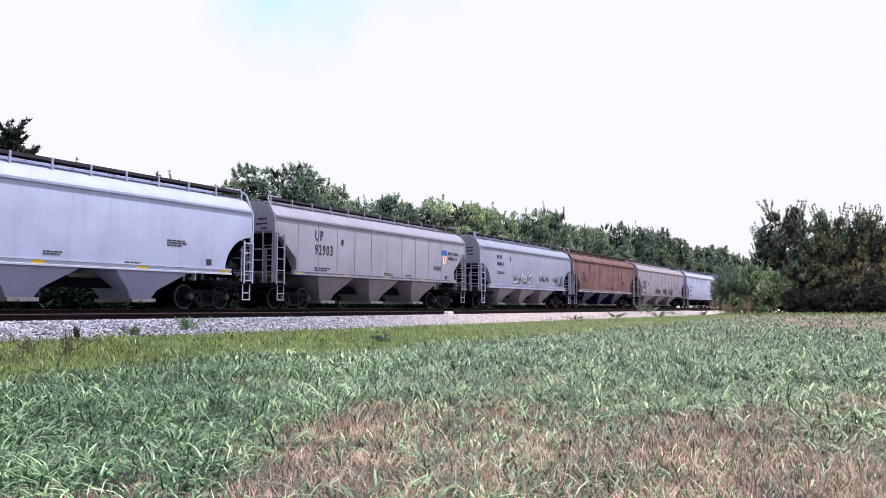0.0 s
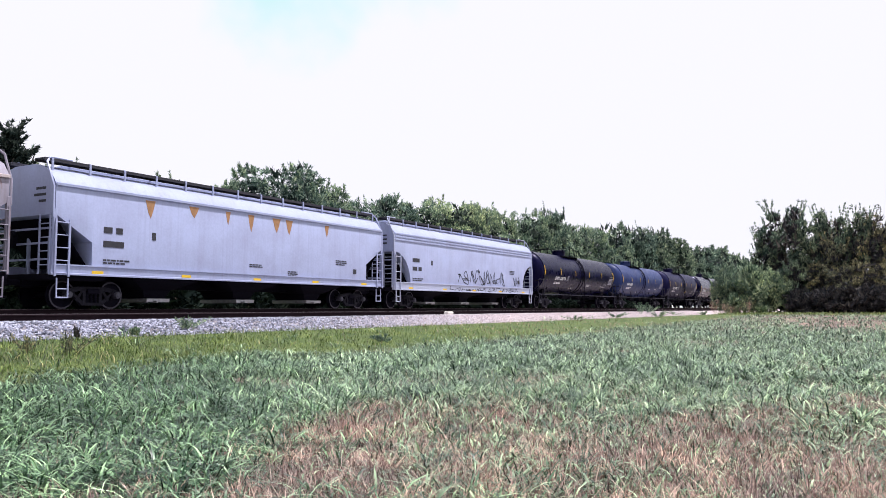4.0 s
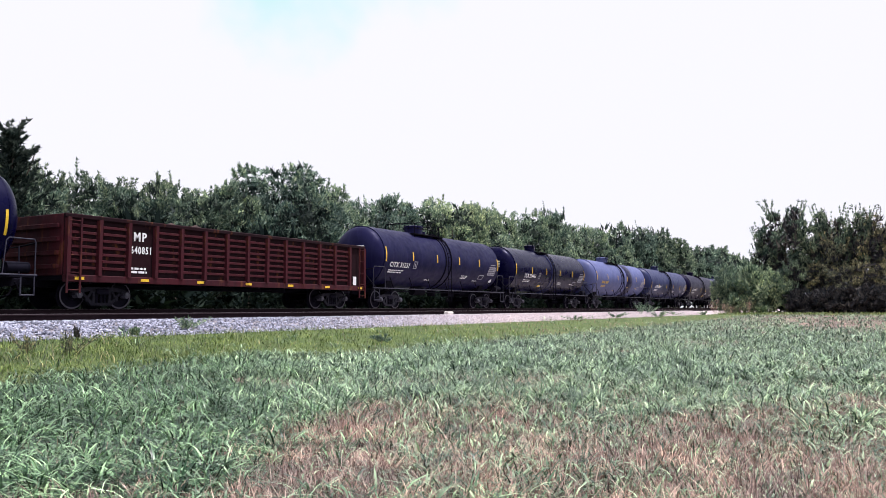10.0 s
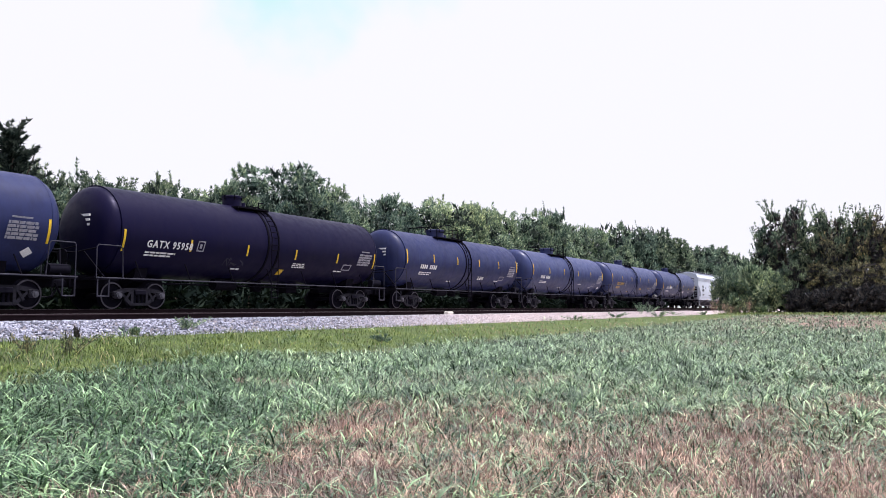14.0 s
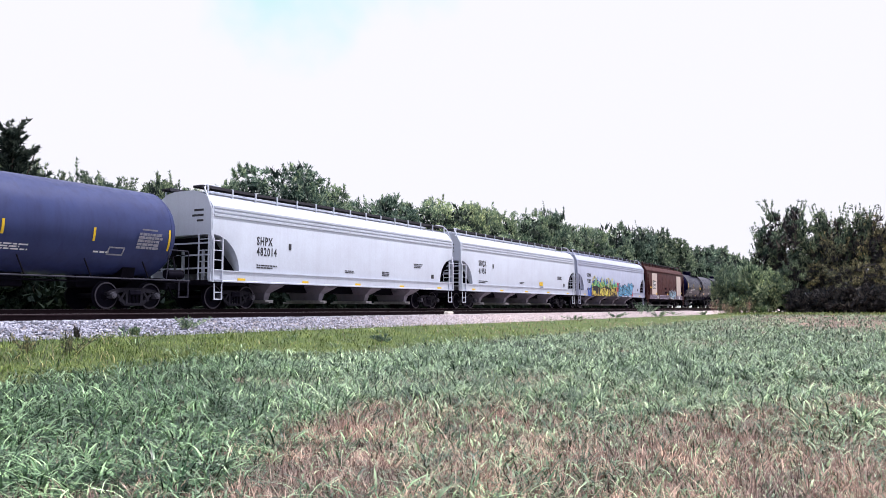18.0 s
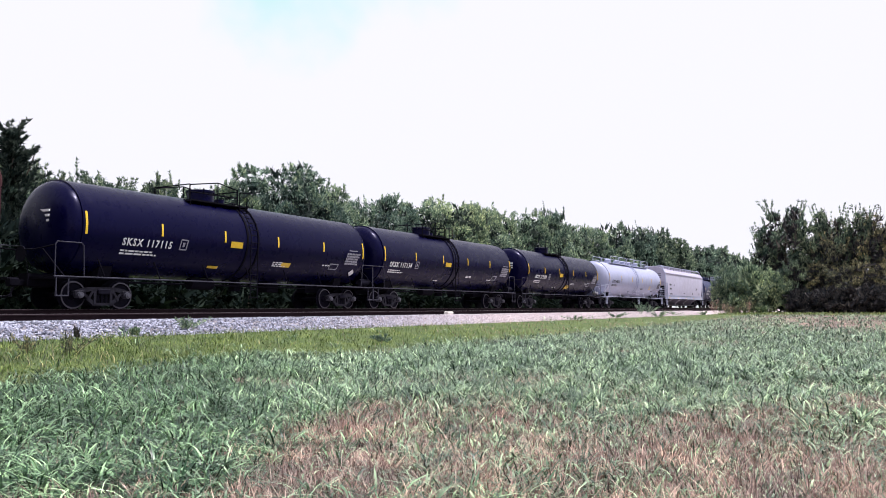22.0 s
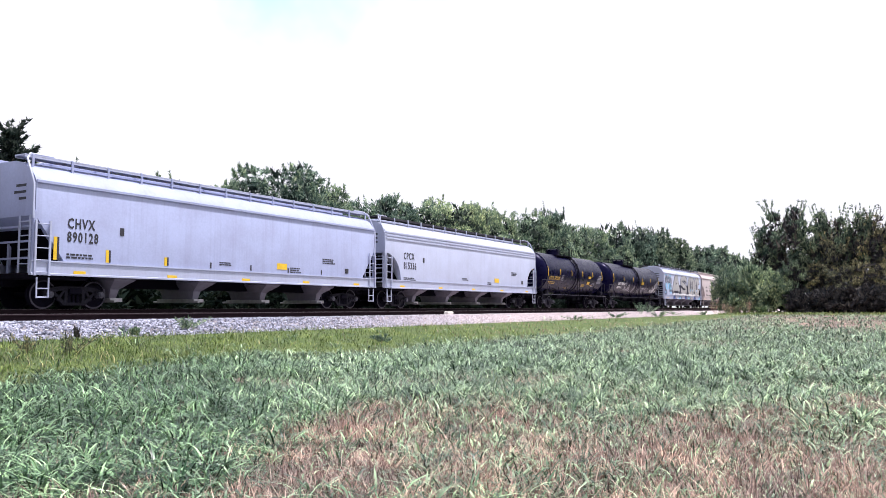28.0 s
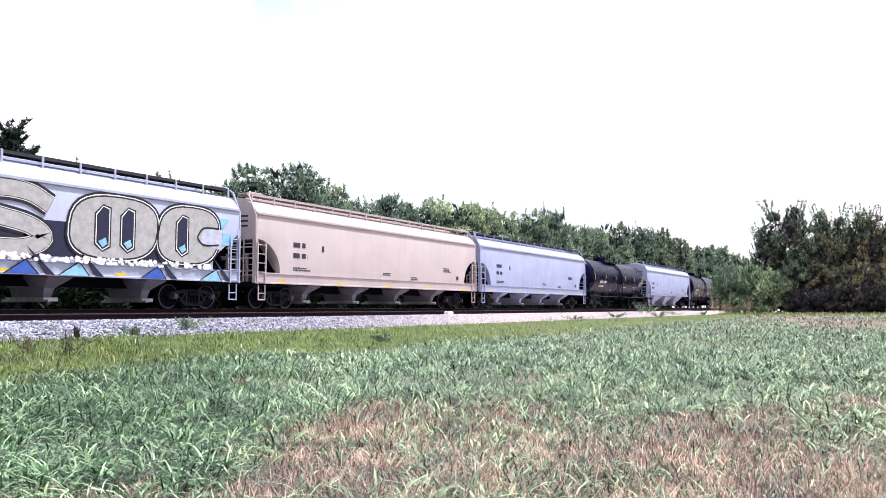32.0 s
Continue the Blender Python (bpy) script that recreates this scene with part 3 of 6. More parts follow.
        part("grab_rail", b, rail_mat or sill_mat, car)
        b = Build()
        b.pipe([(e * (H - 0.1), -W - 0.02, 0.95), (e * (H - 0.1), -W - 0.02, 0.36), (e * (H - 0.48), -W - 0.02, 0.36), (e * (H - 0.48), -W - 0.02, 0.95)], 0.024)
        b.cyl((e * (H - 0.1), -W - 0.02, 0.62), (e * (H - 0.48), -W - 0.02, 0.62), 0.018, 6)
        part("sill_step", b, rail_mat or sill_mat, car)
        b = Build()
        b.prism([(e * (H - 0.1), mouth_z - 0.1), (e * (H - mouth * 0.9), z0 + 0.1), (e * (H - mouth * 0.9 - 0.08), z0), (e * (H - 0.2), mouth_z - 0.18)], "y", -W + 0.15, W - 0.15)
        # near-black sheet carries the shade of the end opening in its colour
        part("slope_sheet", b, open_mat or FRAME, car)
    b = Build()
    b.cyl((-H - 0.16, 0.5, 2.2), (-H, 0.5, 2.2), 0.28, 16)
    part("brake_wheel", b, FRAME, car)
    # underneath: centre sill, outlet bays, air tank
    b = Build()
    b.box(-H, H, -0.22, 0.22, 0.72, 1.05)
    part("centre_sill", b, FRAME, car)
    b = Build()
    b.cyl((H - 1.25, -0.95, 1.42), (H - 0.5, -0.95, 1.42), 0.21, 14)
    part("air_reservoir", b, TRUCK, car)
    span = L - 2 * mouth - (2.0 if bays < 4 else 1.2)
    for k in range(bays):
        c = -span / 2 + span * (k + 0.5) / bays
        w = span / bays * 0.33 if bays < 4 else 0.42
        b = Build()
        rings = []
        for z, ww, yy in ((lo + 0.1, w, 1.42), (lo - 0.06, w, 1.42), (0.66, max(0.17, w * 0.42), 0.9), (0.36, max(0.13, w * 0.3), 0.8)):
            rings.append([(c - ww, -yy, z), (c + ww, -yy, z), (c + ww, yy, z), (c - ww, yy, z)])
        b.ring_faces(rings)
        # bay_mat, where given, is darker than the body: painted shade under the sill
        bay = part("hopper_bay", b, bay_mat or body_mat, car)
        b = Build()
        g = 0.5 if bays < 4 else 0.24
        b.box(c - g, c + g, -1.0, 1.0, 0.24, 0.37, 0.01)
        b.cyl((c - 0.2, -1.2, 0.26), (c - 0.2, 1.2, 0.26), 0.04, 8)
        part("outlet_gate", b, GALV, bay)
    add_couplers(car, H + 0.1)
    for s in (-1, 1):
        add_truck(car, s * (H - 1.75))
    return car, H, W


# ---- tank car ----
def add_tank(name, label, L, mat, r=1.55, zc=2.66, dome=True, walkway=0, band_mat=None, seed=1, stripes=6, rail_mat=None, rails="ring", stripe=-87):
    car = thing(name, label, "tank car", "cars of the passing freight train")
    H = L / 2
    head = 0.62
    n = 40
    rings = []
    def ring(x, q):
        return [(x, q * math.sin(2 * math.pi * i / n), zc + q * math.cos(2 * math.pi * i / n)) for i in range(n)]
    hs = [(0.0, 0.02), (0.05, 0.35), (0.17, 0.62), (0.36, 0.81), (0.58, 0.915), (0.8, 0.962), (1.0, 0.978)]
    b = Build()
    b.ring_faces([ring(x, r) for x in np.linspace(-H + head, H - head, 8)])
    tank = part("tank", b, mat, car)
    for e in (-1, 1):
        b = Build()
        b.ring_faces([ring(e * (H - u * head), r * q) for u, q in hs] + [ring(e * (H - head - 0.03), r * 0.978)])
        part("tank_head", b, mat, tank)
    for x in (-H + head, H - head):
        b = Build()
        b.ring_faces([ring(x - 0.025, r - 0.02), ring(x - 0.02, r + 0.008), ring(x + 0.02, r + 0.008), ring(x + 0.025, r - 0.02)])
        part("weld_seam", b, mat, tank)
    for x in (0.30, -0.30):
        b = Build()
        b.ring_faces([ring(x - 0.05, r + 0.003), ring(x - 0.04, r + 0.03), ring(x + 0.04, r + 0.03), ring(x + 0.05, r + 0.003)])
        part("jacket_band", b, band_mat or FRAME, tank)
    # sills, saddles and running gear
    for e in (-1, 1):
        b = Build()
        xa, xb = sorted((e * (H + 0.35), e * (H - 3.4)))
        b.box(xa, xb, -0.25, 0.25, 0.72, 1.12)
        part("stub_sill", b, FRAME, car)
        b = Build()
        b.prism([(-0.95, 1.42), (-0.85, 0.98), (-0.3, 0.72), (0.3, 0.72), (0.85, 0.98), (0.95, 1.42), (0.7, 1.3), (0, 1.1), (-0.7, 1.3)], "x", e * (H - 1.9) - 0.25, e * (H - 1.9) + 0.25)
        part("saddle", b, FRAME, car)
    for s in (-1, 1):
        b = Build()
        b.box(-H - 0.3, H + 0.3, s * 1.47 - 0.04, s * 1.47 + 0.04, 0.99, 1.035, 0.01)
        sw = part("side_walkway", b, rail_mat or WALK, car)
        for k in range(7):
            x = -H + 1.5 + (L - 3) * k / 6
            b = Build()
            b.pipe([(x, s * 1.46, 1.03), (x - 0.2, s * 1.36, 1.62)], 0.024)
            part("strut", b, rail_mat or FRAME, sw)
    for e in (-1, 1):
        b = Build()
        b.box(min(e * (H - 0.55), e * (H + 0.3)), max(e * (H - 0.55), e * (H + 0.3)), -1.5, 1.5, 0.95, 1.03)
        part("end_platform", b, rail_mat or FRAME, car)
        for s in (-1, 1):
            b = Build()
            b.pipe([(e * (H + 0.25), s * 1.45, 1.0), (e * (H + 0.25), s * 1.45, 2.0), (e * (H + 0.2), s * 1.46, 2.08), (e * (H - 0.6), s * 1.5, 2.08), (e * (H - 0.68), s * 1.5, 2.0), (e * (H - 0.75), s * 1.46, 1.0)], 0.02)
            part("handrail", b, rail_mat or WALK, car)
            b = Build()
            b.pipe([(e * (H + 0.22), s * 1.48, 1.0), (e * (H + 0.22), s * 1.48, 0.42), (e * (H - 0.2), s * 1.48, 0.42), (e * (H - 0.2), s * 1.48, 1.0)], 0.024)
            part("sill_step", b, rail_mat or WALK, car)
        b = Build()
        b.pipe([(e * (H + 0.26), -1.45, 1.98), (e * (H + 0.26), -0.5, 1.88), (e * (H + 0.26), 0.5, 1.88), (e * (H + 0.26), 1.45, 1.98)], 0.022)
        part("cross_rail", b, rail_mat or FRAME, car)
        b = Build()
        b.pipe([(e * (H - 0.15), -1.3, 1.05), (e * (H + 0.2), -0.7, 1.9)], 0.03)
        part("brace", b, rail_mat or FRAME, car)
    b = Build()
    b.cyl((H - 0.5, -1.15, 1.24), (H + 0.2, -1.15, 1.24), 0.17, 14)
    part("air_reservoir", b, GALV if seed % 5 == 0 else TRUCK, car)
    b = Build()
    b.cyl((-H - 0.28, 0.3, 1.75), (-H - 0.24, 0.3, 1.75), 0.26, 16)
    part("brake_wheel", b, TRUCK, car)
    b = Build()
    b.cyl((0.6, 0, 0.72), (0.6, 0, 1.2), 0.24, 14)
    part("bottom_outlet", b, FRAME, car)
    b = Build()
    b.cyl((-2.3, -0.5, 0.95), (-1.2, -0.5, 0.95), 0.22, 14)
    part("brake_cylinder", b, FRAME, car)
    b = Build()
    b.box(2.2, 2.9, -0.3, 0.3, 0.7, 1.15, 0.03)
    part("valve_box", b, FRAME, car)
    b = Build()
    b.pipe([(-H + 3, -0.4, 0.92), (H - 3, -0.4, 0.92)], 0.03)
    part("brake_pipe", b, FRAME, car)
    # side ladder at mid-length, over the shell to the top platform
    b = Build()
    angs = [radians(a) for a in (-118, -100, -82, -64, -46, -28, -14)]
    for s in (-1, 1):
        b.pipe([(s * 0.2, -1.62, 0.4), (s * 0.2, -1.62, 1.7)] + [(s * 0.2, (r + 0.1) * math.sin(a), zc + (r + 0.1) * math.cos(a)) for a in angs[1:]], 0.022)
    for k in range(5):
        b.cyl((-0.2, -1.62, 0.45 + 0.3 * k), (0.2, -1.62, 0.45 + 0.3 * k), 0.016, 6)
    for a in angs[1:]:
        for d in (0, 0.14):
            b.cyl((-0.2, (r + 0.1) * math.sin(a + d), zc + (r + 0.1) * math.cos(a + d)), (0.2, (r + 0.1) * math.sin(a + d), zc + (r + 0.1) * math.cos(a + d)), 0.016, 6)
    part("ladder", b, rail_mat or FRAME, car)
    zt = zc + r
    if dome:
        # manway on its nozzle, valves, and the platform that the side ladder leads to
        q0, dx = (0.56, -1.35) if rails != "none" else (0.42, -0.85)
        b = Build()
        b.ring_faces([[(dx + q * q0 * math.cos(a * math.pi / 10), q * q0 * math.sin(a * math.pi / 10), zt + z) for a in range(20)] for z, q in ((-0.06, 0.92), (0.32, 0.92), (0.33, 1.0), (0.40, 1.0), (0.44, 0.72), (0.46, 0.3))])
        part("manway", b, mat, tank)
        for k in range(6):
            b = Build()
            a = k * math.pi / 3
            b.cyl((dx + q0 * 0.94 * math.cos(a), q0 * 0.94 * math.sin(a), zt + 0.24), (dx + q0 * 0.94 * math.cos(a), q0 * 0.94 * math.sin(a), zt + 0.45), 0.035, 6)
            part("bolt", b, FRAME, tank)
        b = Build()
        b.cyl((-0.25, 0.1, zt - 0.06), (-0.25, 0.1, zt + 0.20), 0.20, 16)
        part("valve_housing", b, mat, tank)
        xa, xb = (-2.75, 0.28) if rails != "none" else (-1.5, 0.28)
        b = Build()
        for ya, yb in ((-0.98, -0.6), (0.6, 0.98)):
            b.box(xa, xb, ya, yb, zt - 0.16, zt - 0.11)
        for x in (xa + 0.03, xb - 0.03):
            b.box(x - 0.03, x + 0.03, -0.98, 0.98, zt - 0.19, zt - 0.16)
        plat = part("top_platform", b, rail_mat or FRAME, car)
        for x in (xa + 0.05, xb - 0.05):
            for s in (-1, 1):
                b = Build()
                b.cyl((x, s * 0.95, zt - 0.62), (x, s * 0.95, zt - 0.16), 0.025, 6)
                part("platform_post", b, rail_mat or FRAME, plat)
        for s in (-1, 1):
            if rails == "ring":
                runs = [[(xa, zt - 0.12), (xa, zt + 0.42), (dx, zt + 0.66), (-0.3, zt + 0.50), (-0.3, zt - 0.12)], [(dx, zt - 0.12), (dx, zt + 0.66)], [(xa, zt + 0.16), (-0.3, zt + 0.18)]]
            elif rails == "loops":
                runs = [[(p, zt - 0.12), (p, zt + 0.66), (p + 0.1, zt + 0.74), (p + 0.95, zt + 0.68), (p + 1.05, zt + 0.58), (p + 1.05, zt - 0.12)] for p in (xa, -0.85)]
            else:
                runs = [[(-0.3, zt - 0.12), (-0.3, zt + 0.12), (0.0, zt + 0.16)]] if s < 0 else []
            for run in runs:
                b = Build()
                b.pipe([(x, s * 0.95, z) for x, z in run], 0.022)
                part("guard_rail", b, rail_mat or FRAME, plat)
        if rails == "ring":
            for x in (xa, -0.3):
                b = Build()
                b.cyl((x, -0.95, zt + 0.44), (x, 0.95, zt + 0.44), 0.022, 6)
                part("guard_rail", b, rail_mat or FRAME, plat)
        if rails != "none":
            b = Build()
            for x in (-0.2, 0.2):
                b.cyl((x, -0.98, zt - 0.45), (x, -0.98, zt + 0.42), 0.024, 6)
            b.cyl((-0.2, -0.98, zt + 0.42), (0.45, -0.98, zt + 0.46), 0.024, 6)
            part("ladder_handle", b, rail_mat or FRAME, plat)
    if walkway:
        b = Build()
        w = walkway
        b.box(-w, w, -0.85, -0.45, zt - 0.08, zt - 0.03)
        b.box(-w, w, 0.45, 0.85, zt - 0.08, zt - 0.03)
        for k in range(9):
            x = -w + 2 * w * k / 8
            b.box(x - 0.03, x + 0.03, -0.85, 0.85, zt - 0.13, zt - 0.08)
        plat = part("top_platform", b, rail_mat or FRAME, car)
        m = max(2, round(w / 1.3))
        for s in (-1, 1):
            for k in range(m):
                xa, xb = -w + 2 * w * k / m + 0.1, -w + 2 * w * (k + 1) / m - 0.1
                b = Build()
                b.pipe([(xa, s * 0.85, zt - 0.05), (xa, s * 0.85, zt + 0.5), (xa + 0.08, s * 0.85, zt + 0.58), (xb - 0.08, s * 0.85, zt + 0.58), (xb, s * 0.85, zt + 0.5), (xb, s * 0.85, zt - 0.05)], 0.024)
                gr = part("guard_rail", b, rail_mat or FRAME, plat)
                b = Build()
                b.cyl((xa - 0.2, s * 0.85, zt + 0.26), (xb + 0.2, s * 0.85, zt + 0.26), 0.02, 6)
                part("mid_rail", b, rail_mat or FRAME, plat)
        for x in (-w * 0.72, -w * 0.28, 0.0, w * 0.3, w * 0.7):
            b = Build()
            b.cyl((x, 0, zt - 0.05), (x, 0, zt + 0.32), 0.3, 18)
            b.cyl((x, 0, zt + 0.32), (x, 0, zt + 0.40), 0.32, 18, 0.15)
            part("nozzle", b, mat, tank)
    # reflective stripes wrapped on the shell
    for k in range(stripes):
        x = -H + head + 0.1 + (L - 2 * head - 0.2) * k / max(1, stripes - 1)
        tall = 0.24 if k in (0, stripes - 1) else 0.14
        b = Build()
        rows = []
        for j in range(7):
            a = radians(stripe) - tall + 2 * tall * j / 6
            rows.append([(x + 0.04 * u, (r + o) * math.sin(a), zc + (r + o) * math.cos(a)) for u, o in ((-1, 0.004), (-1, 0.014), (1, 0.014), (1, 0.004))])
        b.ring_faces(rows)
        part("reflective_stripe", b, YELLOW, tank, "yellow reflective strip")
    add_couplers(car, H + 0.1)
    for s in (-1, 1):
        add_truck(car, s * (H - 1.75))
    return car, H, -(r + 0.02)


# ---- gondola ----
def add_gondola(name, label, L):
    car = thing(name, label, "gondola car", "cars of the passing freight train")
    H, W, z0, z1 = L / 2, 1.52, 1.05, 2.85
    for s in (-1, 1):
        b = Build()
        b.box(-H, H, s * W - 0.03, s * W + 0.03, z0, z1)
        # wall sheet near black: shade between the ribs put into its colour
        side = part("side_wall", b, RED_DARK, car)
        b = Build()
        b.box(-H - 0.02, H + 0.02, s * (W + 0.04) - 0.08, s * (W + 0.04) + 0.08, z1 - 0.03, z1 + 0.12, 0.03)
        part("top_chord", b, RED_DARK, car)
        b = Build()
        b.box(-H, H, s * (W + 0.05) - 0.06, s * (W + 0.05) + 0.06, z0 - 0.2, z0 + 0.02, 0.02)
        part("side_sill", b, RED, car)
        rib = Build()
        rib.prism([(-0.09, s * W), (-0.06, s * (W + 0.17)), (0.06, s * (W + 0.17)), (0.09, s * W)], "z", z0, z1)
        me = rib.mesh("stake", RED)
        n = 14
        for k in range(n + 1):
            part("stake", me, RED, side, at=pose(-H + 0.1 + (L - 0.2) * k / n, 0, 0))
        slat = Build()
        pitch = (L - 0.2) / n
        slat.prism([(s * W, -0.06), (s * (W + 0.11), -0.04), (s * (W + 0.11), 0.03), (s * W, 0.06)], "x", -pitch / 2 + 0.12, pitch / 2 - 0.12)
        me = slat.mesh("pressed_bead", RED)
        for k in range(n):
            if k in (2, n - 1):
                continue
            for j in range(7):
                part("pressed_bead", me, RED, side, at=pose(-H + 0.1 + pitch * (k + 0.5), 0, z0 + 0.25 + j * 0.22))
    b = Build()
    b.box(-H, H, -W, W, 0.92, 1.04)
    b.box(-H, H, -0.25, 0.25, 0.7, 0.95)
    for k in range(10):
        x = -H + 1 + (L - 2) * k / 9
        b.box(x - 0.05, x + 0.05, -W, W, 0.8, 0.95)
    part("floor", b, FRAME, car)
    for e in (-1, 1):
        b = Build()
        b.box(e * H - 0.05, e * H + 0.05, -W, W, z0, z1 + 0.1, 0.02)
        for j in range(4):
            b.box(e * (H + 0.08) - 0.06, e * (H + 0.08) + 0.06, -W + 0.1, W - 0.1, z0 + 0.2 + j * 0.42, z0 + 0.34 + j * 0.42, 0.02)
        part("end_wall", b, RED, car)
        xa, xb = sorted((e * (H - 0.05), e * (H - 0.5)))
        part("ladder", ladder(5, xa, xb, -W - 0.16, 0.5, z1), RED, car)
    q = random.Random(9)
    b = Build()
    rows = []
    for i in range(41):
        x, big = -H + 0.2 + (L - 0.4) * i / 40, 1.0 if 8 < i < 30 else 0.4
        rows.append([(x, -W + 0.06, 1.06), (x, -W + 0.06, z1 - 0.05)] + [(x, y, z1 + q.uniform(-0.05, 0.26) * big) for y in (-1.2, -0.6, 0.0, 0.6, 1.2)] + [(x, W - 0.06, z1 - 0.05), (x, W - 0.06, 1.06)])
    b.ring_faces(rows)
    part("scrap_load", b, SCRAP, car, "heap of rusty scrap just over the rim")
    for k in range(7):
        b = Build()
        x = -H + 0.35 + (L - 0.9) * k / 6
        b.box(x, x + 0.32, -W - 0.125, -W - 0.11, z0 - 0.13, z0 - 0.04)
        part("reflective_stripe", b, YELLOW, car, "yellow reflective strip")
    add_couplers(car, H + 0.1)
    for s in (-1, 1):
        add_truck(car, s * (H - 1.75))
    return car, H, -W - 0.05

# ---- writing, graffiti and stains on the cars ----
def ribbon(b, pts, w, y):
    """A flat stroke of paint on a plane of constant y; pts are (x, z)."""
    P = [Vector((p[0], p[1])) for p in pts]
    loop = tuple(pts[0]) == tuple(pts[-1])
    fine = []
    for i in range(len(P) - 1):
        p0, p1, p2, p3 = P[max(0, i - 1)], P[i], P[i + 1], P[min(len(P) - 1, i + 2)]
        if loop and i == 0:
            p0 = P[-2]
        if loop and i == len(P) - 2:
            p3 = P[1]
        for k in range(5):
            t = k / 5
            fine.append(0.5 * (2 * p1 + (p2 - p0) * t + (2 * p0 - 5 * p1 + 4 * p2 - p3) * t * t + (3 * p1 - p0 - 3 * p2 + p3) * t ** 3))
    fine.append(P[-1])
    rings = []
    for i, p in enumerate(fine):
        d = fine[1] - fine[-2] if loop and i in (0, len(fine) - 1) else fine[min(i + 1, len(fine) - 1)] - fine[max(0, i - 1)]
        n = Vector((-d.y, d.x)).normalized() * (w / 2)
        rings.append([(p.x - n.x, y, p.y - n.y), (p.x - n.x, y - 0.001, p.y - n.y), (p.x + n.x, y - 0.001, p.y + n.y), (p.x + n.x, y, p.y + n.y)])
    b.ring_faces(rings)


def scrawl(car, x0, x1, z0, z1, y, mat, seed, letters=5, w=0.05, shell=None):
    """A sprayed tag that cannot be read: one looping stroke for each letter."""
    r = random.Random(seed)
    b = Build()
    cw = (x1 - x0) / letters
    for k in range(letters):
        a = x0 + k * cw
        pts = [(a + cw * r.uniform(0.0, 0.3), z0 + (z1 - z0) * r.uniform(0.0, 0.15))]
        for j in range(r.randint(3, 5)):
            pts.append((a + cw * r.uniform(0.0, 1.05), z0 + (z1 - z0) * r.choice([r.uniform(0.75, 1.0), r.uniform(0.0, 0.25), r.uniform(0.4, 0.6)])))
        pts.append((a + cw * r.uniform(0.8, 1.1), z0 + (z1 - z0) * r.uniform(0, 0.3)))
        ribbon(b, pts, w, y)
    g = tagged(part("graffiti_tag", b, mat, car), "sprayed tag that cannot be read", kind="stuff")
    if shell:
        bend(g.data, shell)
    return g


def bend(me, shell):
    """Wraps flat paint onto a tank of radius shell[0] with its axis at height shell[1]."""
    r, zc = shell
    for v in me.vertices:
        a = (v.co.z - zc) / r
        off = -v.co.y - r
        v.co.y, v.co.z = -(r + max(0.004, off)) * math.cos(a), zc + (r + max(0.004, off)) * math.sin(a)


def shards(car, x0, x1, z0, z1, y, mats, count, seed, size=0.5):
    """Overlapping sprayed fills with pointed, curved outlines."""
    r = random.Random(seed)
    for m in mats:
        b = Build()
        for k in range(count):
            cx, cz = r.uniform(x0, x1), r.uniform(z0, z1)
            n, rot = 7, r.uniform(0, 6.28)
            poly = []
            for j in range(n):
                q = size * r.uniform(0.35, 1.0) * (1.0 if j % 2 else 0.65)
                poly.append((min(x1, max(x0, cx + 1.25 * q * math.cos(rot + j * 6.28 / n))), min(z1, max(z0, cz + q * math.sin(rot + j * 6.28 / n)))))
            b.prism(poly, "y", y - 0.003 - 0.0002 * k, y)
        tagged(part("graffiti_fill", b, SPRAY[m], car), kind="stuff")
        y -= 0.005


GLYPH = {"F": [[(.12, 0), (.1, .5), (.12, 1)], [(.1, .95), (.5, .98), (.92, .95)], [(.1, .5), (.62, .5)]],
         "O": [[(.5, 0), (.82, .12), (.93, .5), (.84, .84), (.5, 1), (.16, .84), (.07, .5), (.18, .12), (.5, 0)]],
         "R": [[(.12, 0), (.14, .5), (.1, 1)], [(.1, .96), (.6, .98), (.88, .76), (.6, .5), (.16, .48)], [(.45, .48), (.9, 0)]],
         "G": [[(.9, .88), (.5, 1), (.14, .72), (.12, .28), (.5, 0), (.9, .12), (.88, .42), (.55, .42)]],
         "E": [[(.88, .98), (.14, .96)], [(.12, 1), (.14, .5), (.12, 0)], [(.14, .5), (.75, .5)], [(.12, .03), (.9, .0)]],
         "T": [[(0, .95), (.5, .97), (1, .95)], [(.5, .95), (.5, .5), (.45, 0)]],
         "A": [[(0, 0), (.22, .55), (.45, 1), (.6, 1), (.78, .5), (1, 0)], [(.22, .3), (.8, .3)]],
         "S": [[(1.0, .80), (.78, .97), (.42, 1), (.12, .88), (.1, .68), (.4, .54), (.78, .40), (.93, .2), (.72, .01), (.35, .0), (.02, .18)]],
         "C": [[(.95, .72), (.8, .95), (.5, 1), (.18, .8), (.1, .45), (.2, .1), (.52, 0), (.85, .12), (.95, .3)]],
         "X": [[(0, 1), (1, 0)], [(1, 1), (0, 0)]]}


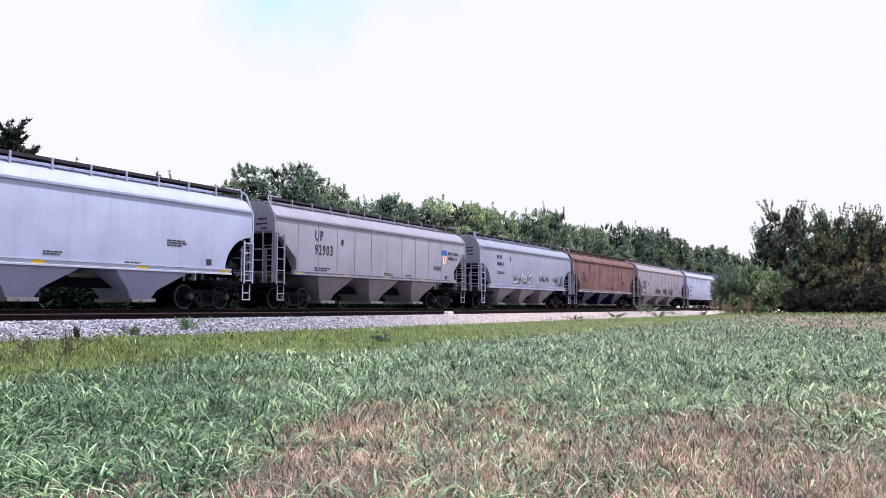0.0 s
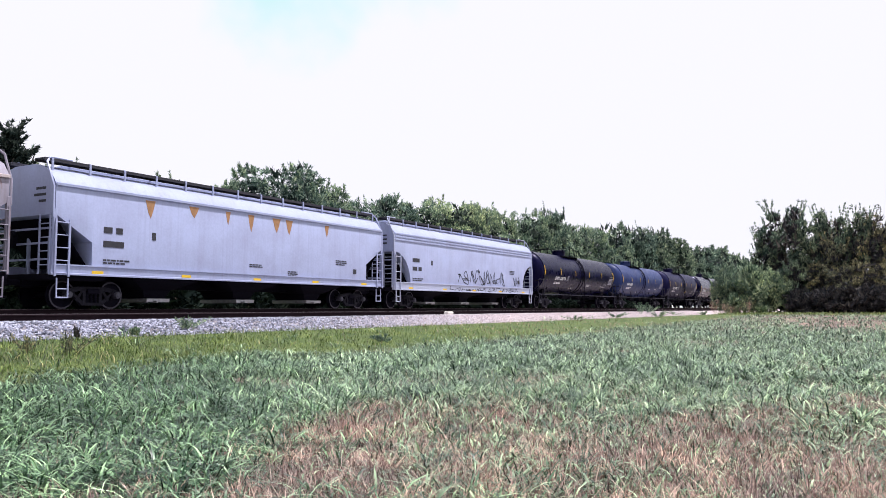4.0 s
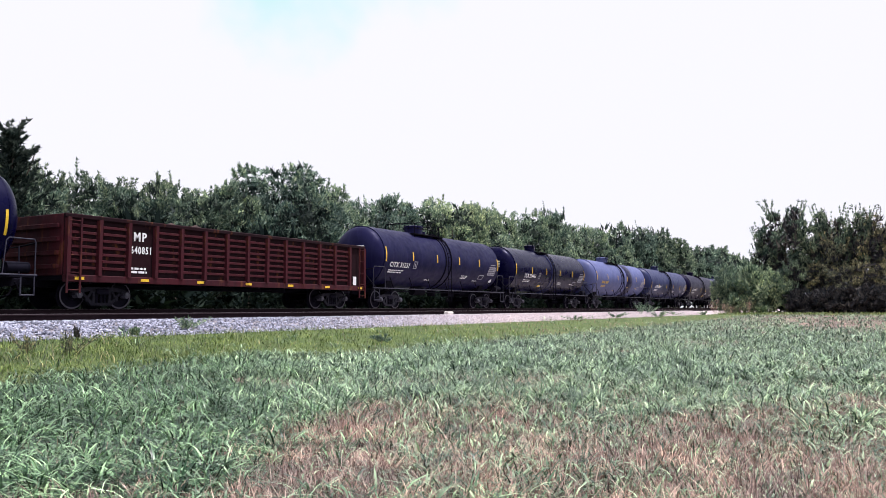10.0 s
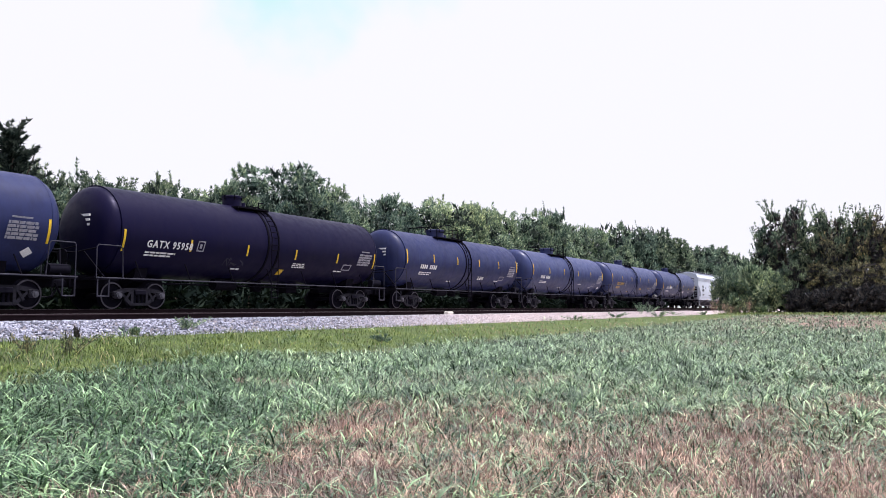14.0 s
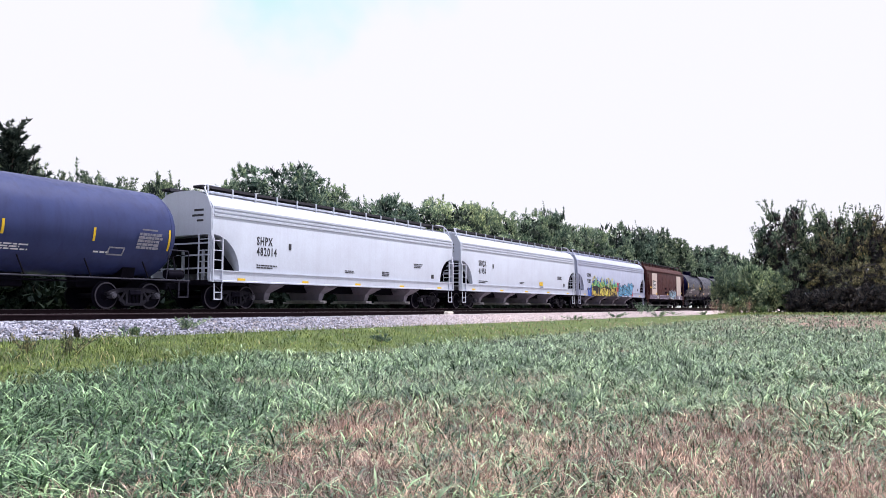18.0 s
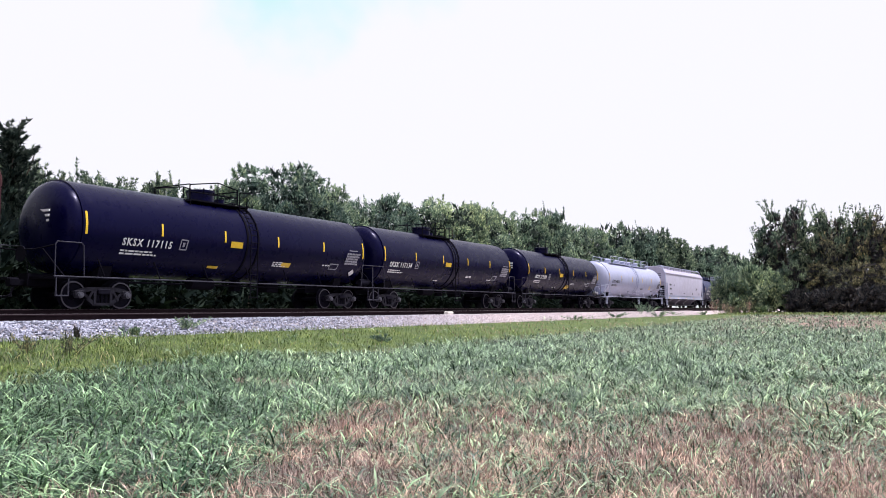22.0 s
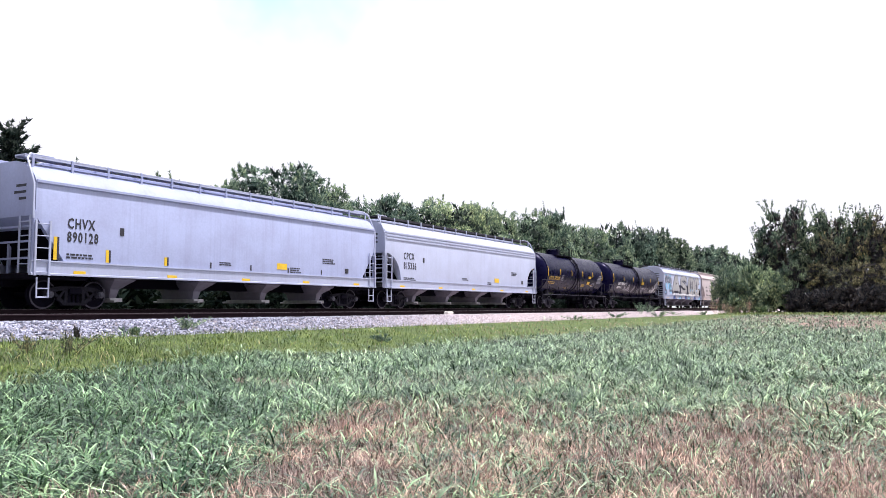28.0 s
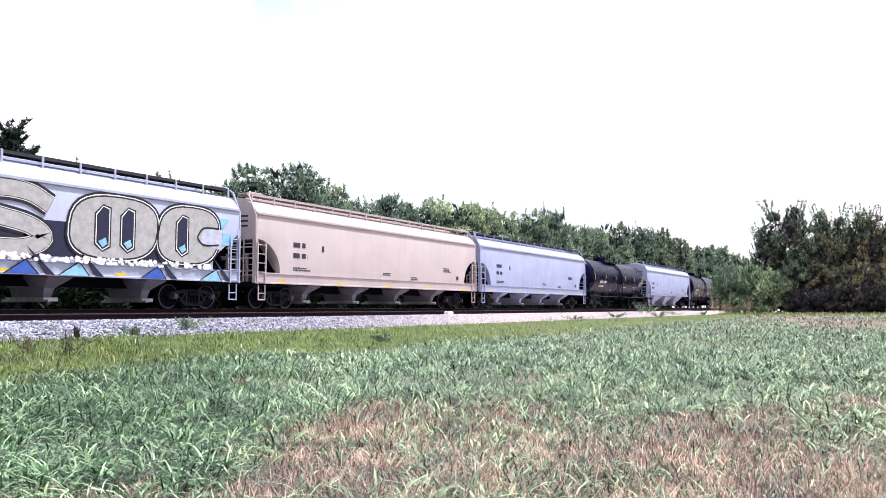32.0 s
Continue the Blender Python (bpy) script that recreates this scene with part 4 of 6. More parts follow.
def stroke_letter(car, ch, x, z, w, h, y, layers, tilt=0.0, seed=1):
    """One hand-sprayed letter: the same strokes laid over each other, ever narrower. layers: (paint, width)."""
    r = random.Random(seed)
    strokes = [[(x + w * (u + 0.02 * r.uniform(-1, 1)) + tilt * h * v, z + h * (v + 0.02 * r.uniform(-1, 1))) for u, v in s] for s in GLYPH[ch]]
    for s in strokes:
        if math.dist(s[0], s[-1]) < 0.06 * h:
            s[-1] = s[0]
    for k, (m, wide) in enumerate(layers):
        b = Build()
        for q, s in enumerate(strokes):
            ribbon(b, s, wide, y - 0.0022 * k - 0.0004 * q)
        part("graffiti_letter", b, SPRAY[m], car, "sprayed outlined letter" if k == 0 else "")


def wash(car, x0, x1, z0, z1, y, m, count, seed, size=0.3):
    """A cloud of overlapping soft spray dabs."""
    r = random.Random(seed)
    b = Build()
    for k in range(count):
        cx, cz, q = r.uniform(x0, x1), r.uniform(z0, z1), size * r.uniform(0.5, 1.0)
        poly = [(cx + q * r.uniform(0.8, 1.1) * math.cos(j * 0.5236), min(z1 + 0.1, max(z0 - 0.05, cz + 0.8 * q * r.uniform(0.8, 1.1) * math.sin(j * 0.5236)))) for j in range(12)]
        b.prism(poly, "y", y - 0.001 - 0.0001 * k, y)
    tagged(part("graffiti_fill", b, SPRAY[m], car), kind="stuff")


def spires(car, x0, x1, z0, z1, y, m, count, seed, wide=0.35):
    """Pointed, leaning sprayed shapes that stand side by side."""
    r = random.Random(seed)
    b = Build()
    for k in range(count):
        cx = x0 + (x1 - x0) * (k + 0.5) / count + r.uniform(-0.1, 0.1)
        q, top, lean = wide * r.uniform(0.7, 1.2), z1 - (z1 - z0) * r.uniform(0, 0.35), r.uniform(-0.3, 0.3)
        b.prism([(cx - q, z0), (cx + q, z0), (cx + 0.8 * q + lean * 0.4, z0 + 0.5 * (top - z0)), (cx + 0.3 * q + lean, top), (cx - 0.2 * q + lean * 0.7, z0 + 0.75 * (top - z0)), (cx - 0.9 * q + lean * 0.3, z0 + 0.6 * (top - z0))], "y", y - 0.001 - 0.0002 * k, y)
    tagged(part("graffiti_fill", b, SPRAY[m], car), kind="stuff")


def panel(car, x0, x1, z0, z1, y, mat, name="painted_panel", label=""):
    b = Build()
    b.box(x0, x1, y - 0.004, y + 0.004, z0, z1)
    return part(name, b, mat, car, label)


def hopper_marks(made, words=None, size=0.36, x=1.7, z=2.45, mat=None, seed=1, pads=5, gap=0.45, lo=1.3):
    """Reporting marks near the front end, small print, and reflective pads along the sill."""
    car, H, W = made
    mat = mat or LETTER_DARK
    y = -W - 0.008
    if words:
        for k, s in enumerate(words):
            lettering(s, size * 1.3, mat, car, -H + x, z - k * gap, y, 0.70)
    else:
        bars(car, -H + x, z, 0.9, 0.2, 1, mat, y, seed)
        bars(car, -H + x, z - gap, 1.1, 0.2, 1, mat, y, seed + 1)
    bars(car, -H + x, z - 2 * gap, 1.2, 0.055, 2, mat, y, seed + 2)
    r = random.Random(seed)
    bars(car, H - r.uniform(3.4, 4.2), r.uniform(2.1, 2.4), 0.9, 0.05, 3, mat, y, seed + 3)
    bars(car, H - r.uniform(5.8, 7.5), r.uniform(1.5, 1.8), 0.7, 0.05, 3, mat, y, seed + 4)
    bars(car, r.uniform(-1.5, 0.5), 1.72, 0.8, 0.045, 2, mat, y, seed + 5)
    panel(car, H - 2.35, H - 2.1, 1.62, 1.84, y, mat, "stencil_box")
    panel(car, -H + x + 1.9, -H + x + 2.06, z - 0.1, z + 0.16, y, mat, "stencil_box")
    for k in range(pads):
        xx = -H + 1.3 + (2 * H - 3.0) * k / max(1, pads - 1)
        panel(car, xx, xx + 0.42, lo + 0.07, lo + 0.16, -W - 0.02, YELLOW, "reflective_pad", "yellow reflective pad")
    # end panel stencils, on the leading end
    b = Build()
    for k, ww in enumerate((0.5, 0.6, 0.35)):
        b.box(-H - 0.006, -H + 0.004, -1.1, -1.1 + ww, 3.7 - k * 0.2, 3.78 - k * 0.2)
    part("end_stencil", b, mat, car)
    return made


def tank_marks(made, word=None, mat=None, size=0.42, z=2.15, x=2.1, seed=1, r=1.55, zc=2.66, box=True, signs=()):
    car, H, _ = made
    mat = mat or LETTER
    def curve_pose(px, pz, extra=0.012):
        a = math.asin((pz - zc) / r)
        return pose(px, -(r + extra) * math.cos(a), zc + (r + extra) * math.sin(a), 90 - math.degrees(a))
    if word:
        part("lettering", text_mesh(word, size * 0.86, mat), mat, car, at=curve_pose(-H + x, z - 0.02) @ Matrix.Diagonal((0.86, 1, 1, 1)))
        b = Build()
        q = size * 0.86 * 0.58 * len(word) * 0.86 + 0.42
        for a in ((0, 0.34, 0, 0.04), (0, 0.34, 0.36, 0.40), (0, 0.04, 0, 0.4), (0.30, 0.34, 0, 0.4), (0.12, 0.22, 0.12, 0.28)):
            b.box(a[0], a[1], a[2], a[3], -0.003, 0.004)
        part("boxed_mark", b, STENCIL, car, at=curve_pose(-H + x + q, z - 0.04))
    else:
        b = Build()
        rr = random.Random(seed)
        xx = 0
        for k in range(9):
            if k != 4:
                b.box(xx, xx + size * 0.30, 0, size * 0.55, -0.003, 0.004)
            xx += size * 0.46
        tagged(part("lettering", b, mat, car, at=curve_pose(-H + x, z)), kind="stuff")
    def small(px, pz, w, rows, h=0.05, s=1):
        rr = random.Random(s)
        b = Build()
        for k in range(rows):
            xx, end = 0.0, w * rr.uniform(0.7, 1)
            while xx < end:
                ww = rr.uniform(0.08, 0.3)
                b.box(xx, min(end, xx + ww), -k * h * 1.8, -k * h * 1.8 + h, -0.003, 0.004)
                xx += ww + 0.05
        tagged(part("small_print", b, mat, car, at=curve_pose(px, pz)), kind="stuff")
    small(-H + x, z - 0.22, 1.5, 2, 0.06, seed)
    rr = random.Random(seed + 50)
    small(1.2 + rr.uniform(0, 0.6), 1.9, 0.9, rr.randint(1, 3), 0.045, seed + 1)
    small(H - 3.6, 1.75 + rr.uniform(-0.1, 0.2), 0.7, 1, 0.06, seed + 2)
    small(-2.0, 1.55, 0.6, 1, 0.07, seed + 3)
    if box:
        b = Build()
        w = 0.98
        b.box(0.05, w * 0.7, 0.66, 0.71, -0.003, 0.004)
        for j in range(5):
            xx = 0.0
            while xx < w - 0.08:
                ww = rr.uniform(0.05, 0.26)
                b.box(xx, min(w, xx + ww), j * 0.12, j * 0.12 + 0.088, -0.003, 0.004)
                xx += ww + 0.028
        panel_ = part("capacity_panel", b, STENCIL if mat in (LETTER, LETTER_GOLD) else mat, car, "stencilled capacity panel", at=curve_pose(H - 2.05, 2.05))
        tagged(panel_, kind="stuff")
    b = Build()
    q = 0.20
    b.prism([(0, -q), (q, 0), (0, q), (-q, 0)], "z", -0.004, 0.006)
    if seed % 3 == 0:
        part("placard", b, LETTER, car, "white diamond placard", at=curve_pose(H - 1.25, 1.70))
    b = Build()
    for a in ((0, 0.62, 0, 0.05), (0, 0.62, 0.27, 0.32), (0, 0.05, 0, 0.32), (0.57, 0.62, 0, 0.32)):
        b.box(a[0], a[1], a[2], a[3], -0.003, 0.004)
    part("placard_holder", b, STENCIL, car, at=curve_pose(H - 3.1, 1.78))
    # stencils on the leading head
    b = Build()
    for k, ww in enumerate((0.75, 0.45, 0.35)):
        b.box(-H + 0.03, -H + 0.2, -0.62, -0.62 + ww, zc + 0.42 - k * 0.16, zc + 0.50 - k * 0.16)
    part("head_stencil", b, mat, car)
    for px, pz, w, h in signs:
        b = Build()
        b.box(0, w, 0, h, -0.004, 0.008)
        part("warning_sign", b, YELLOW, car, "yellow warning sign", at=curve_pose(px, pz))
    return made


# ---- the train: where every car stands along the track at the start, and its speed ----
SPEED, REF = 20.6, 12.6
TRAIN = []


def place(made, ta, tb):
    car = made[0]
    TRAIN.append((car, SPEED * (ta + tb) / 2 - REF))
    car.location = (TRAIN[-1][1], FAR_Y, 0)
    return made


def span(ta, tb):
    return SPEED * (tb - ta)


def hopper(ta, tb, label, *a, **k):
    return place(add_hopper("covered_hopper_car", label, span(ta, tb), *a, **k), ta, tb)


def tank(ta, tb, label, *a, **k):
    return place(add_tank("tank_car", label, span(ta, tb) + 0.4, *a, **k), ta + 0.015, tb + 0.015)


# grimy bay paint with the shade below the car put into it
SHADED_BAY = paint("shaded_bay_paint", (0.19, 0.185, 0.24), 0.6, (0.09, 0.07, 0.08), 0.6, 0.4)

c = hopper(0.87, 1.74, "silver-blue covered hopper car with a white side sill", SILVER, WHITE)
hopper_marks(c, seed=2, x=2.2)

c = hopper(1.808, 2.60, "grey panelled covered hopper car with faded paint", LILAC, LILAC, arch=False, ribs=11, mouth=1.3, mouth_z=3.25, bay_mat=SHADED_BAY, sill=(1.45, 1.62))
hopper_marks(c, ("UP", "92903"), 0.48, 2.5, 3.0, seed=3, gap=0.62, lo=1.45)
car, H, W = c
b = Build()
b.prism([(H - 2.75, 2.95), (H - 2.15, 2.95), (H - 2.2, 2.65), (H - 2.45, 2.45), (H - 2.7, 2.65)], "y", -W - 0.012, -W)
crest = part("crest", b, SPRAY["white"], car, "red, white and blue shield emblem")
panel(car, H - 2.75, H - 2.15, 2.95, 3.25, -W - 0.01, SPRAY["blue"], "crest_band")
for k in range(3):
    panel(car, H - 2.66 + k * 0.19, H - 2.59 + k * 0.19, 2.6, 2.93, -W - 0.014, SPRAY["red"], "crest_stripe")
lettering("BUILDING", 0.24, LETTER_DARK, car, H - 2.02, 3.02, -W - 0.01, 0.95)
lettering("AMERICA", 0.24, LETTER_DARK, car, H - 2.02, 2.74, -W - 0.01, 0.95)

c = hopper(2.70, 3.437, "dull silver covered hopper car with black scrawled tags", SILVER_DULL, SILVER, bay_mat=SHADED_BAY)
hopper_marks(c, seed=4, x=2.3, z=3.2)
car, H, W = c
for m, w, q in (("black", 0.20, 0.008), ("pale", 0.12, 0.011)):
    scrawl(car, -H + 4.7, -H + 7.9, 1.65, 2.45, -W - q, SPRAY[m], 3, 6, w)
scrawl(car, -H + 9.0, -H + 10.8, 1.9, 2.3, -W - 0.008, SPRAY["black"], 5, 6, 0.045)
scrawl(car, H - 3.2, H - 1.5, 1.55, 2.4, -W - 0.008, SPRAY["black"], 6, 7, 0.045)

c = hopper(3.475, 4.27, "rust-brown weathered covered hopper car", RUSTY, GREY, bay_mat=BLACK_WORN, end_mat=GREY, mouth=1.35, mouth_z=3.0, arch=False)
hopper_marks(c, ("TILX", "51183"), 0.36, 1.8, 2.6, seed=5, gap=0.42)
car, H, W = c
STREAK = [plain("washed_out_streak", (0.30, 0.22, 0.20), 0.75, 0, 0.4, 3), plain("dark_rust_streak", (0.05, 0.02, 0.02), 0.8, 0, 0.4, 3)]
b = Build()
b.box(-H - 0.010, -H - 0.003, -W + 0.03, W - 0.03, 3.0, 3.84)
part("end_sheet", b, GREY, car, "pale grey end sheet")
r = random.Random(5)
for k in range(44):
    q, w, top, low = r.uniform(1.5, 2 * H - 1.6), r.uniform(0.02, 0.09), r.uniform(3.3, 3.72), r.uniform(1.6, 2.9)
    b = Build()
    b.prism([(-H + q, top), (-H + q + w, top - r.uniform(0, 0.1)), (-H + q + w * 0.7, low + 0.4), (-H + q + w * 0.4, low)], "y", -W - 0.004 - 0.0001 * k, -W + 0.001)
    part("faded_streak", b, STREAK[k % 3 == 0], car)

c = hopper(4.337, 5.26, "dirty grey covered hopper car with dark panel seams", GREY, GREY, arch=False, ribs=12, mouth=1.35, mouth_z=3.1, bay_mat=SHADED_BAY, roof_mat=BEIGE, sill=(1.25, 1.44))
hopper_marks(c, ("CEFX", "635671"), 0.38, 1.75, 2.4, seed=6, lo=1.25)
car, H, W = c
for a, q in ((6.2, 3), (9.3, 7), (12.0, 9)):
    scrawl(car, -H + a, -H + a + 1.7, 1.48, 2.1, -W - 0.018, SPRAY["black"], q, 5, 0.07)

c = hopper(5.331, 6.18, "pale silver covered hopper car with rust stains below the roof", SILVER, SILVER, arch=False, mouth=1.3, mouth_z=2.9, bay_mat=FRAME, sill=(1.05, 1.38))
hopper_marks(c, seed=7, lo=1.05)
car, H, W = c
r = random.Random(12)
for q in (3.3, 5.2, 7.0, 8.2, 9.6, 10.4, 13.0):
    b = Build()
    w, h = r.uniform(0.25, 0.6), r.uniform(0.35, 0.75)
    b.prism([(-H + q, eav) for eav in (3.7,)] + [(-H + q + w, 3.7), (-H + q + w * 0.8, 3.7 - h * 0.5), (-H + q + w * 0.55, 3.7 - h), (-H + q + w * 0.3, 3.7 - h * 0.7)], "y", -W - 0.006, -W)
    part("rust_stain", b, SPRAY["orange"], car, "orange rust stain")

c = hopper(6.238, 7.075, "pale silver covered hopper car with outlined graffiti", SILVER, WHITE, hood=True, mouth=1.5, mouth_z=2.9, bay_mat=FRAME, sill=(0.95, 1.36))
hopper_marks(c, seed=8, lo=0.95)
car, H, W = c
scrawl(car, -2.0, H - 4.4, 1.42, 2.35, -W - 0.008, SPRAY["black"], 21, 9, 0.05)
scrawl(car, H - 3.1, H - 2.0, 1.42, 2.1, -W - 0.008, SPRAY["black"], 22, 3, 0.035)
scrawl(car, -3.0, H - 2.4, 1.02, 1.28, -W - 0.02, SPRAY["black"], 23, 14, 0.03)

tank_marks(tank(7.16, 7.975, "black tank car with white lettering", BLACK, rails="ring", seed=2), "SHPX 208778", x=2.8, seed=1)
c = tank(8.07, 8.81, "dark blue tank car with a stained middle band", TANK_BLUE, band_mat=TANK_BROWN, rails="loops", seed=2)
tank_marks(c, None, seed=2)
c = tank(8.915, 9.61, "worn black tank car with graffiti and a pale band", BLACK_WORN, band_mat=TANK_BROWN, rails="ring", seed=2)
tank_marks(c, "TILX 254059", seed=3, signs=((1.0, 1.75, 0.3, 0.3),))
scrawl(c[0], 0.8, 4.6, 1.5, 2.6, -1.56, SPRAY["faint"], 31, 8, 0.05, (1.55, 2.66))
c = tank(9.70, 10.435, "black tank car with crooked white lettering", BLACK_GLOSS, stripe=-98, rails="none", seed=3)
tank_marks(c, "BJBX 0512", x=1.75, seed=4, size=0.46)
tank_marks(tank(10.515, 11.27, "black tank car with a tall top platform", BLACK, stripe=-96, rails="none", seed=3), "FURX 159974", x=1.7, z=1.88, seed=5)

g = place(add_gondola("gondola_car", "red oxide ribbed steel gondola car", span(11.348, 12.11)), 11.348, 12.11)
car, H, y = g
gx = -H + 0.1 + 2 * (2 * H - 0.2) / 14
lettering("MP", 0.42, LETTER, car, gx + 0.22, 2.28, -1.56, 0.9)
lettering("640851", 0.34, LETTER, car, gx + 0.12, 1.86, -1.56, 0.72)
bars(car, gx + 0.14, 1.32, 0.8, 0.07, 2, LETTER, -1.56, 4)
panel(car, H - 0.85, H - 0.6, 1.1, 1.5, -1.56, LETTER, "stencil_box")

c = tank(12.165, 12.83, "worn black tank car with scuffed top", BLACK_WORN, seed=3)
tank_marks(c, "CITX 31231", x=1.1, seed=6)
c = tank(12.92, 13.607, "black tank car with a grey scuffed band", BLACK, band_mat=TANK_GREY, stripe=-91, rails="none", seed=3)
tank_marks(c, "TILX 254466", seed=7, signs=((-2.2, 1.55, 0.4, 0.2),))
scrawl(c[0], -0.2, 1.6, 2.4, 3.6, -1.56, SPRAY["faint"], 33, 4, 0.10, (1.55, 2.66))
c = tank(13.715, 14.463, "pale blue-grey tank car with a dark patch", TANK_PALE, seed=2)
tank_marks(c, None, LETTER_GOLD, seed=8)
b = Build()
n = 40
b.ring_faces([[(x, q * math.sin(2 * math.pi * i / n), 2.66 + q * math.cos(2 * math.pi * i / n)) for i in range(n)] for x, q in ((1.3, 1.552), (1.32, 1.558), (3.0, 1.558), (3.02, 1.552))])
part("repaint_band", b, BLACK_WORN, c[0], "dark repainted band")
c = tank(14.55, 15.335, "grey tank car with faded graffiti", TANK_GREY, stripe=-102, rails="none", seed=2)
tank_marks(c, "GATX 210689", seed=9)
scrawl(c[0], -3.2, 3.5, 1.45, 2.1, -1.56, SPRAY["faint"], 34, 13, 0.05, (1.55, 2.66))
c = tank(15.415, 16.165, "brown-black tank car with small yellow sign", TANK_BROWN, stripe=-104, rails="none", seed=3)
tank_marks(c, "GATX 95958", x=1.65, seed=10, signs=((0.7, 1.45, 0.28, 0.32),))
scrawl(c[0], -2.6, -1.4, 1.55, 1.95, -1.56, SPRAY["faint"], 35, 3, 0.03, (1.55, 2.66))
tank_marks(tank(16.26, 16.97, "grey tank car with white lettering", TANK_GREY, seed=2), None, seed=11)
tank_marks(tank(17.06, 17.83, "blue-grey tank car with white lettering", TANK_SLATE, seed=3), None, seed=12)
tank_marks(tank(17.92, 18.685, "blue-grey tank car with gold lettering", TANK_SLATE, rails="none", seed=5, band_mat=TANK_SLATE), "UTLX 643193", LETTER_GOLD, seed=13)
tank_marks(tank(18.78, 19.555, "dark grey tank car with white lettering", TANK_SLATE, stripe=-100, rails="none", seed=2), "GATX 210878", seed=14)

c = hopper(19.64, 20.527, "white covered hopper car with round end openings", WHITE_CLEAN, WHITE_CLEAN, bays=4, hood=True, bay_mat=SHADED_BAY, sill=(1.02, 1.46))
hopper_marks(c, ("SHPX", "482014"), 0.36, 2.35, 2.55, seed=20, gap=0.42, lo=1.02)
c = hopper(20.58, 21.48, "white covered hopper car with a yellow sign", WHITE_CLEAN, WHITE_CLEAN, bays=4, hood=True, bay_mat=SHADED_BAY, sill=(1.02, 1.46))
hopper_marks(c, ("SHQX", "41950"), 0.36, 2.2, 2.6, seed=21, gap=0.48, lo=1.02)
panel(c[0], 2.3, 2.9, 1.6, 1.85, -c[2] - 0.008, YELLOW, "warning_sign", "yellow warning sign")
c = hopper(21.52, 22.43, "white covered hopper car with green and blue graffiti", WHITE, WHITE, bays=4, hood=True, bay_mat=SHADED_BAY, sill=(1.02, 1.46))
hopper_marks(c, ("SOMA", "72081"), 0.36, 2.1, 2.55, seed=22, gap=0.48, lo=1.02)
car, H, W = c
x0, x1, yy = -H + 3.0, 0.55, -W - 0.017
low = -W - 0.052
spires(car, -H + 2.3, -H + 3.5, 0.98, 1.95, low, "blue", 3, 7, 0.3)
spires(car, x0 + 0.1, x1 - 0.2, 1.5, 2.9, yy, "blue", 7, 6, 0.3)
spires(car, x0 + 0.3, x1 - 0.1, 1.5, 2.85, yy - 0.004, "sky", 6, 11, 0.14)
spires(car, x0, x1, 1.4, 2.62, yy - 0.008, "lime", 9, 5, 0.46)
spires(car, x0 + 0.2, x1, 1.4, 2.35, yy - 0.012, "green", 8, 8, 0.34)
scrawl(car, x0 + 0.2, x1 - 0.2, 1.6, 2.75, yy - 0.016, SPRAY["yellow"], 45, 7, 0.05)
scrawl(car, x0 + 0.2, x1 - 0.2, 1.5, 2.6, yy - 0.018, SPRAY["black"], 46, 8, 0.05)
b = Build()
b.prism([(x0, 1.0), (x0 + 0.1, 1.75), (x0 + 1.4, 1.9), (x0 + 2.4, 1.7), (x0 + 3.8, 1.92), (x0 + 5.2, 1.7), (x1 - 0.3, 1.85), (x1 + 0.1, 1.0)], "y", low - 0.005, low - 0.003)
part("graffiti_fill", b, SPRAY["black"], car)
shards(car, x0 + 0.2, x1 - 0.1, 1.04, 1.72, low - 0.0055, ("yellow",), 13, 91, 0.34)
shards(car, x0 + 0.2, x1 - 0.1, 1.04, 1.72, low - 0.0085, ("black",), 9, 92, 0.24)
for k, (m, w) in enumerate((("yellow", 0.10), ("orange", 0.04))):
    scrawl(car, x0 + 0.1, x1, 1.05, 1.8, low - 0.012 - 0.002 * k, SPRAY[m], 42, 11, w)
shards(car, 0.3, 1.1, 1.3, 2.4, low, ("red",), 4, 9, 0.4)
for k, (m, w) in enumerate((("black", 0.50), ("cyan", 0.38), ("sky", 0.12), ("black", 0.04))):
    scrawl(car, 0.9, 5.2, 1.2, 2.2, low - 0.006 - 0.002 * k, SPRAY[m], 47, 5, w)
shards(car, 4.7, 5.5, 1.02, 1.6, low, ("red",), 3, 10, 0.35)

c = hopper(22.487, 23.245, "brown covered hopper car with two cream panels", BROWN, BROWN, arch=False, mouth=1.15, mouth_z=3.6, knee=2.2, bay_mat=FRAME, sill=(0.95, 1.36))
car, H, W = c
hopper_marks(c, None, seed=23, mat=FRAME, pads=4, x=7.0, z=2.0, lo=0.95)
panel(car, -H + 1.95, -H + 3.85, 1.40, 3.62, -W - 0.008, CREAM, "cream_panel", "cream painted panel")
panel(car, H - 3.3, H - 1.35, 1.4, 3.6, -W - 0.008, CREAM, "cream_panel", "cream painted panel")
panel(car, -H + 2.15, -H + 3.25, 2.0, 2.85, -W - 0.013, SPRAY["black"], "dark_field")
lettering("CNW", 0.42, LETTER, car, -H + 2.25, 2.45, -W - 0.019, 0.95)
lettering("180450", 0.36, LETTER, car, -H + 2.2, 2.08, -W - 0.019, 0.8)
# rows of bubble letters along the sill, pasted notices, and the large piece in blue and white
q = random.Random(43)
x = -H + 1.1
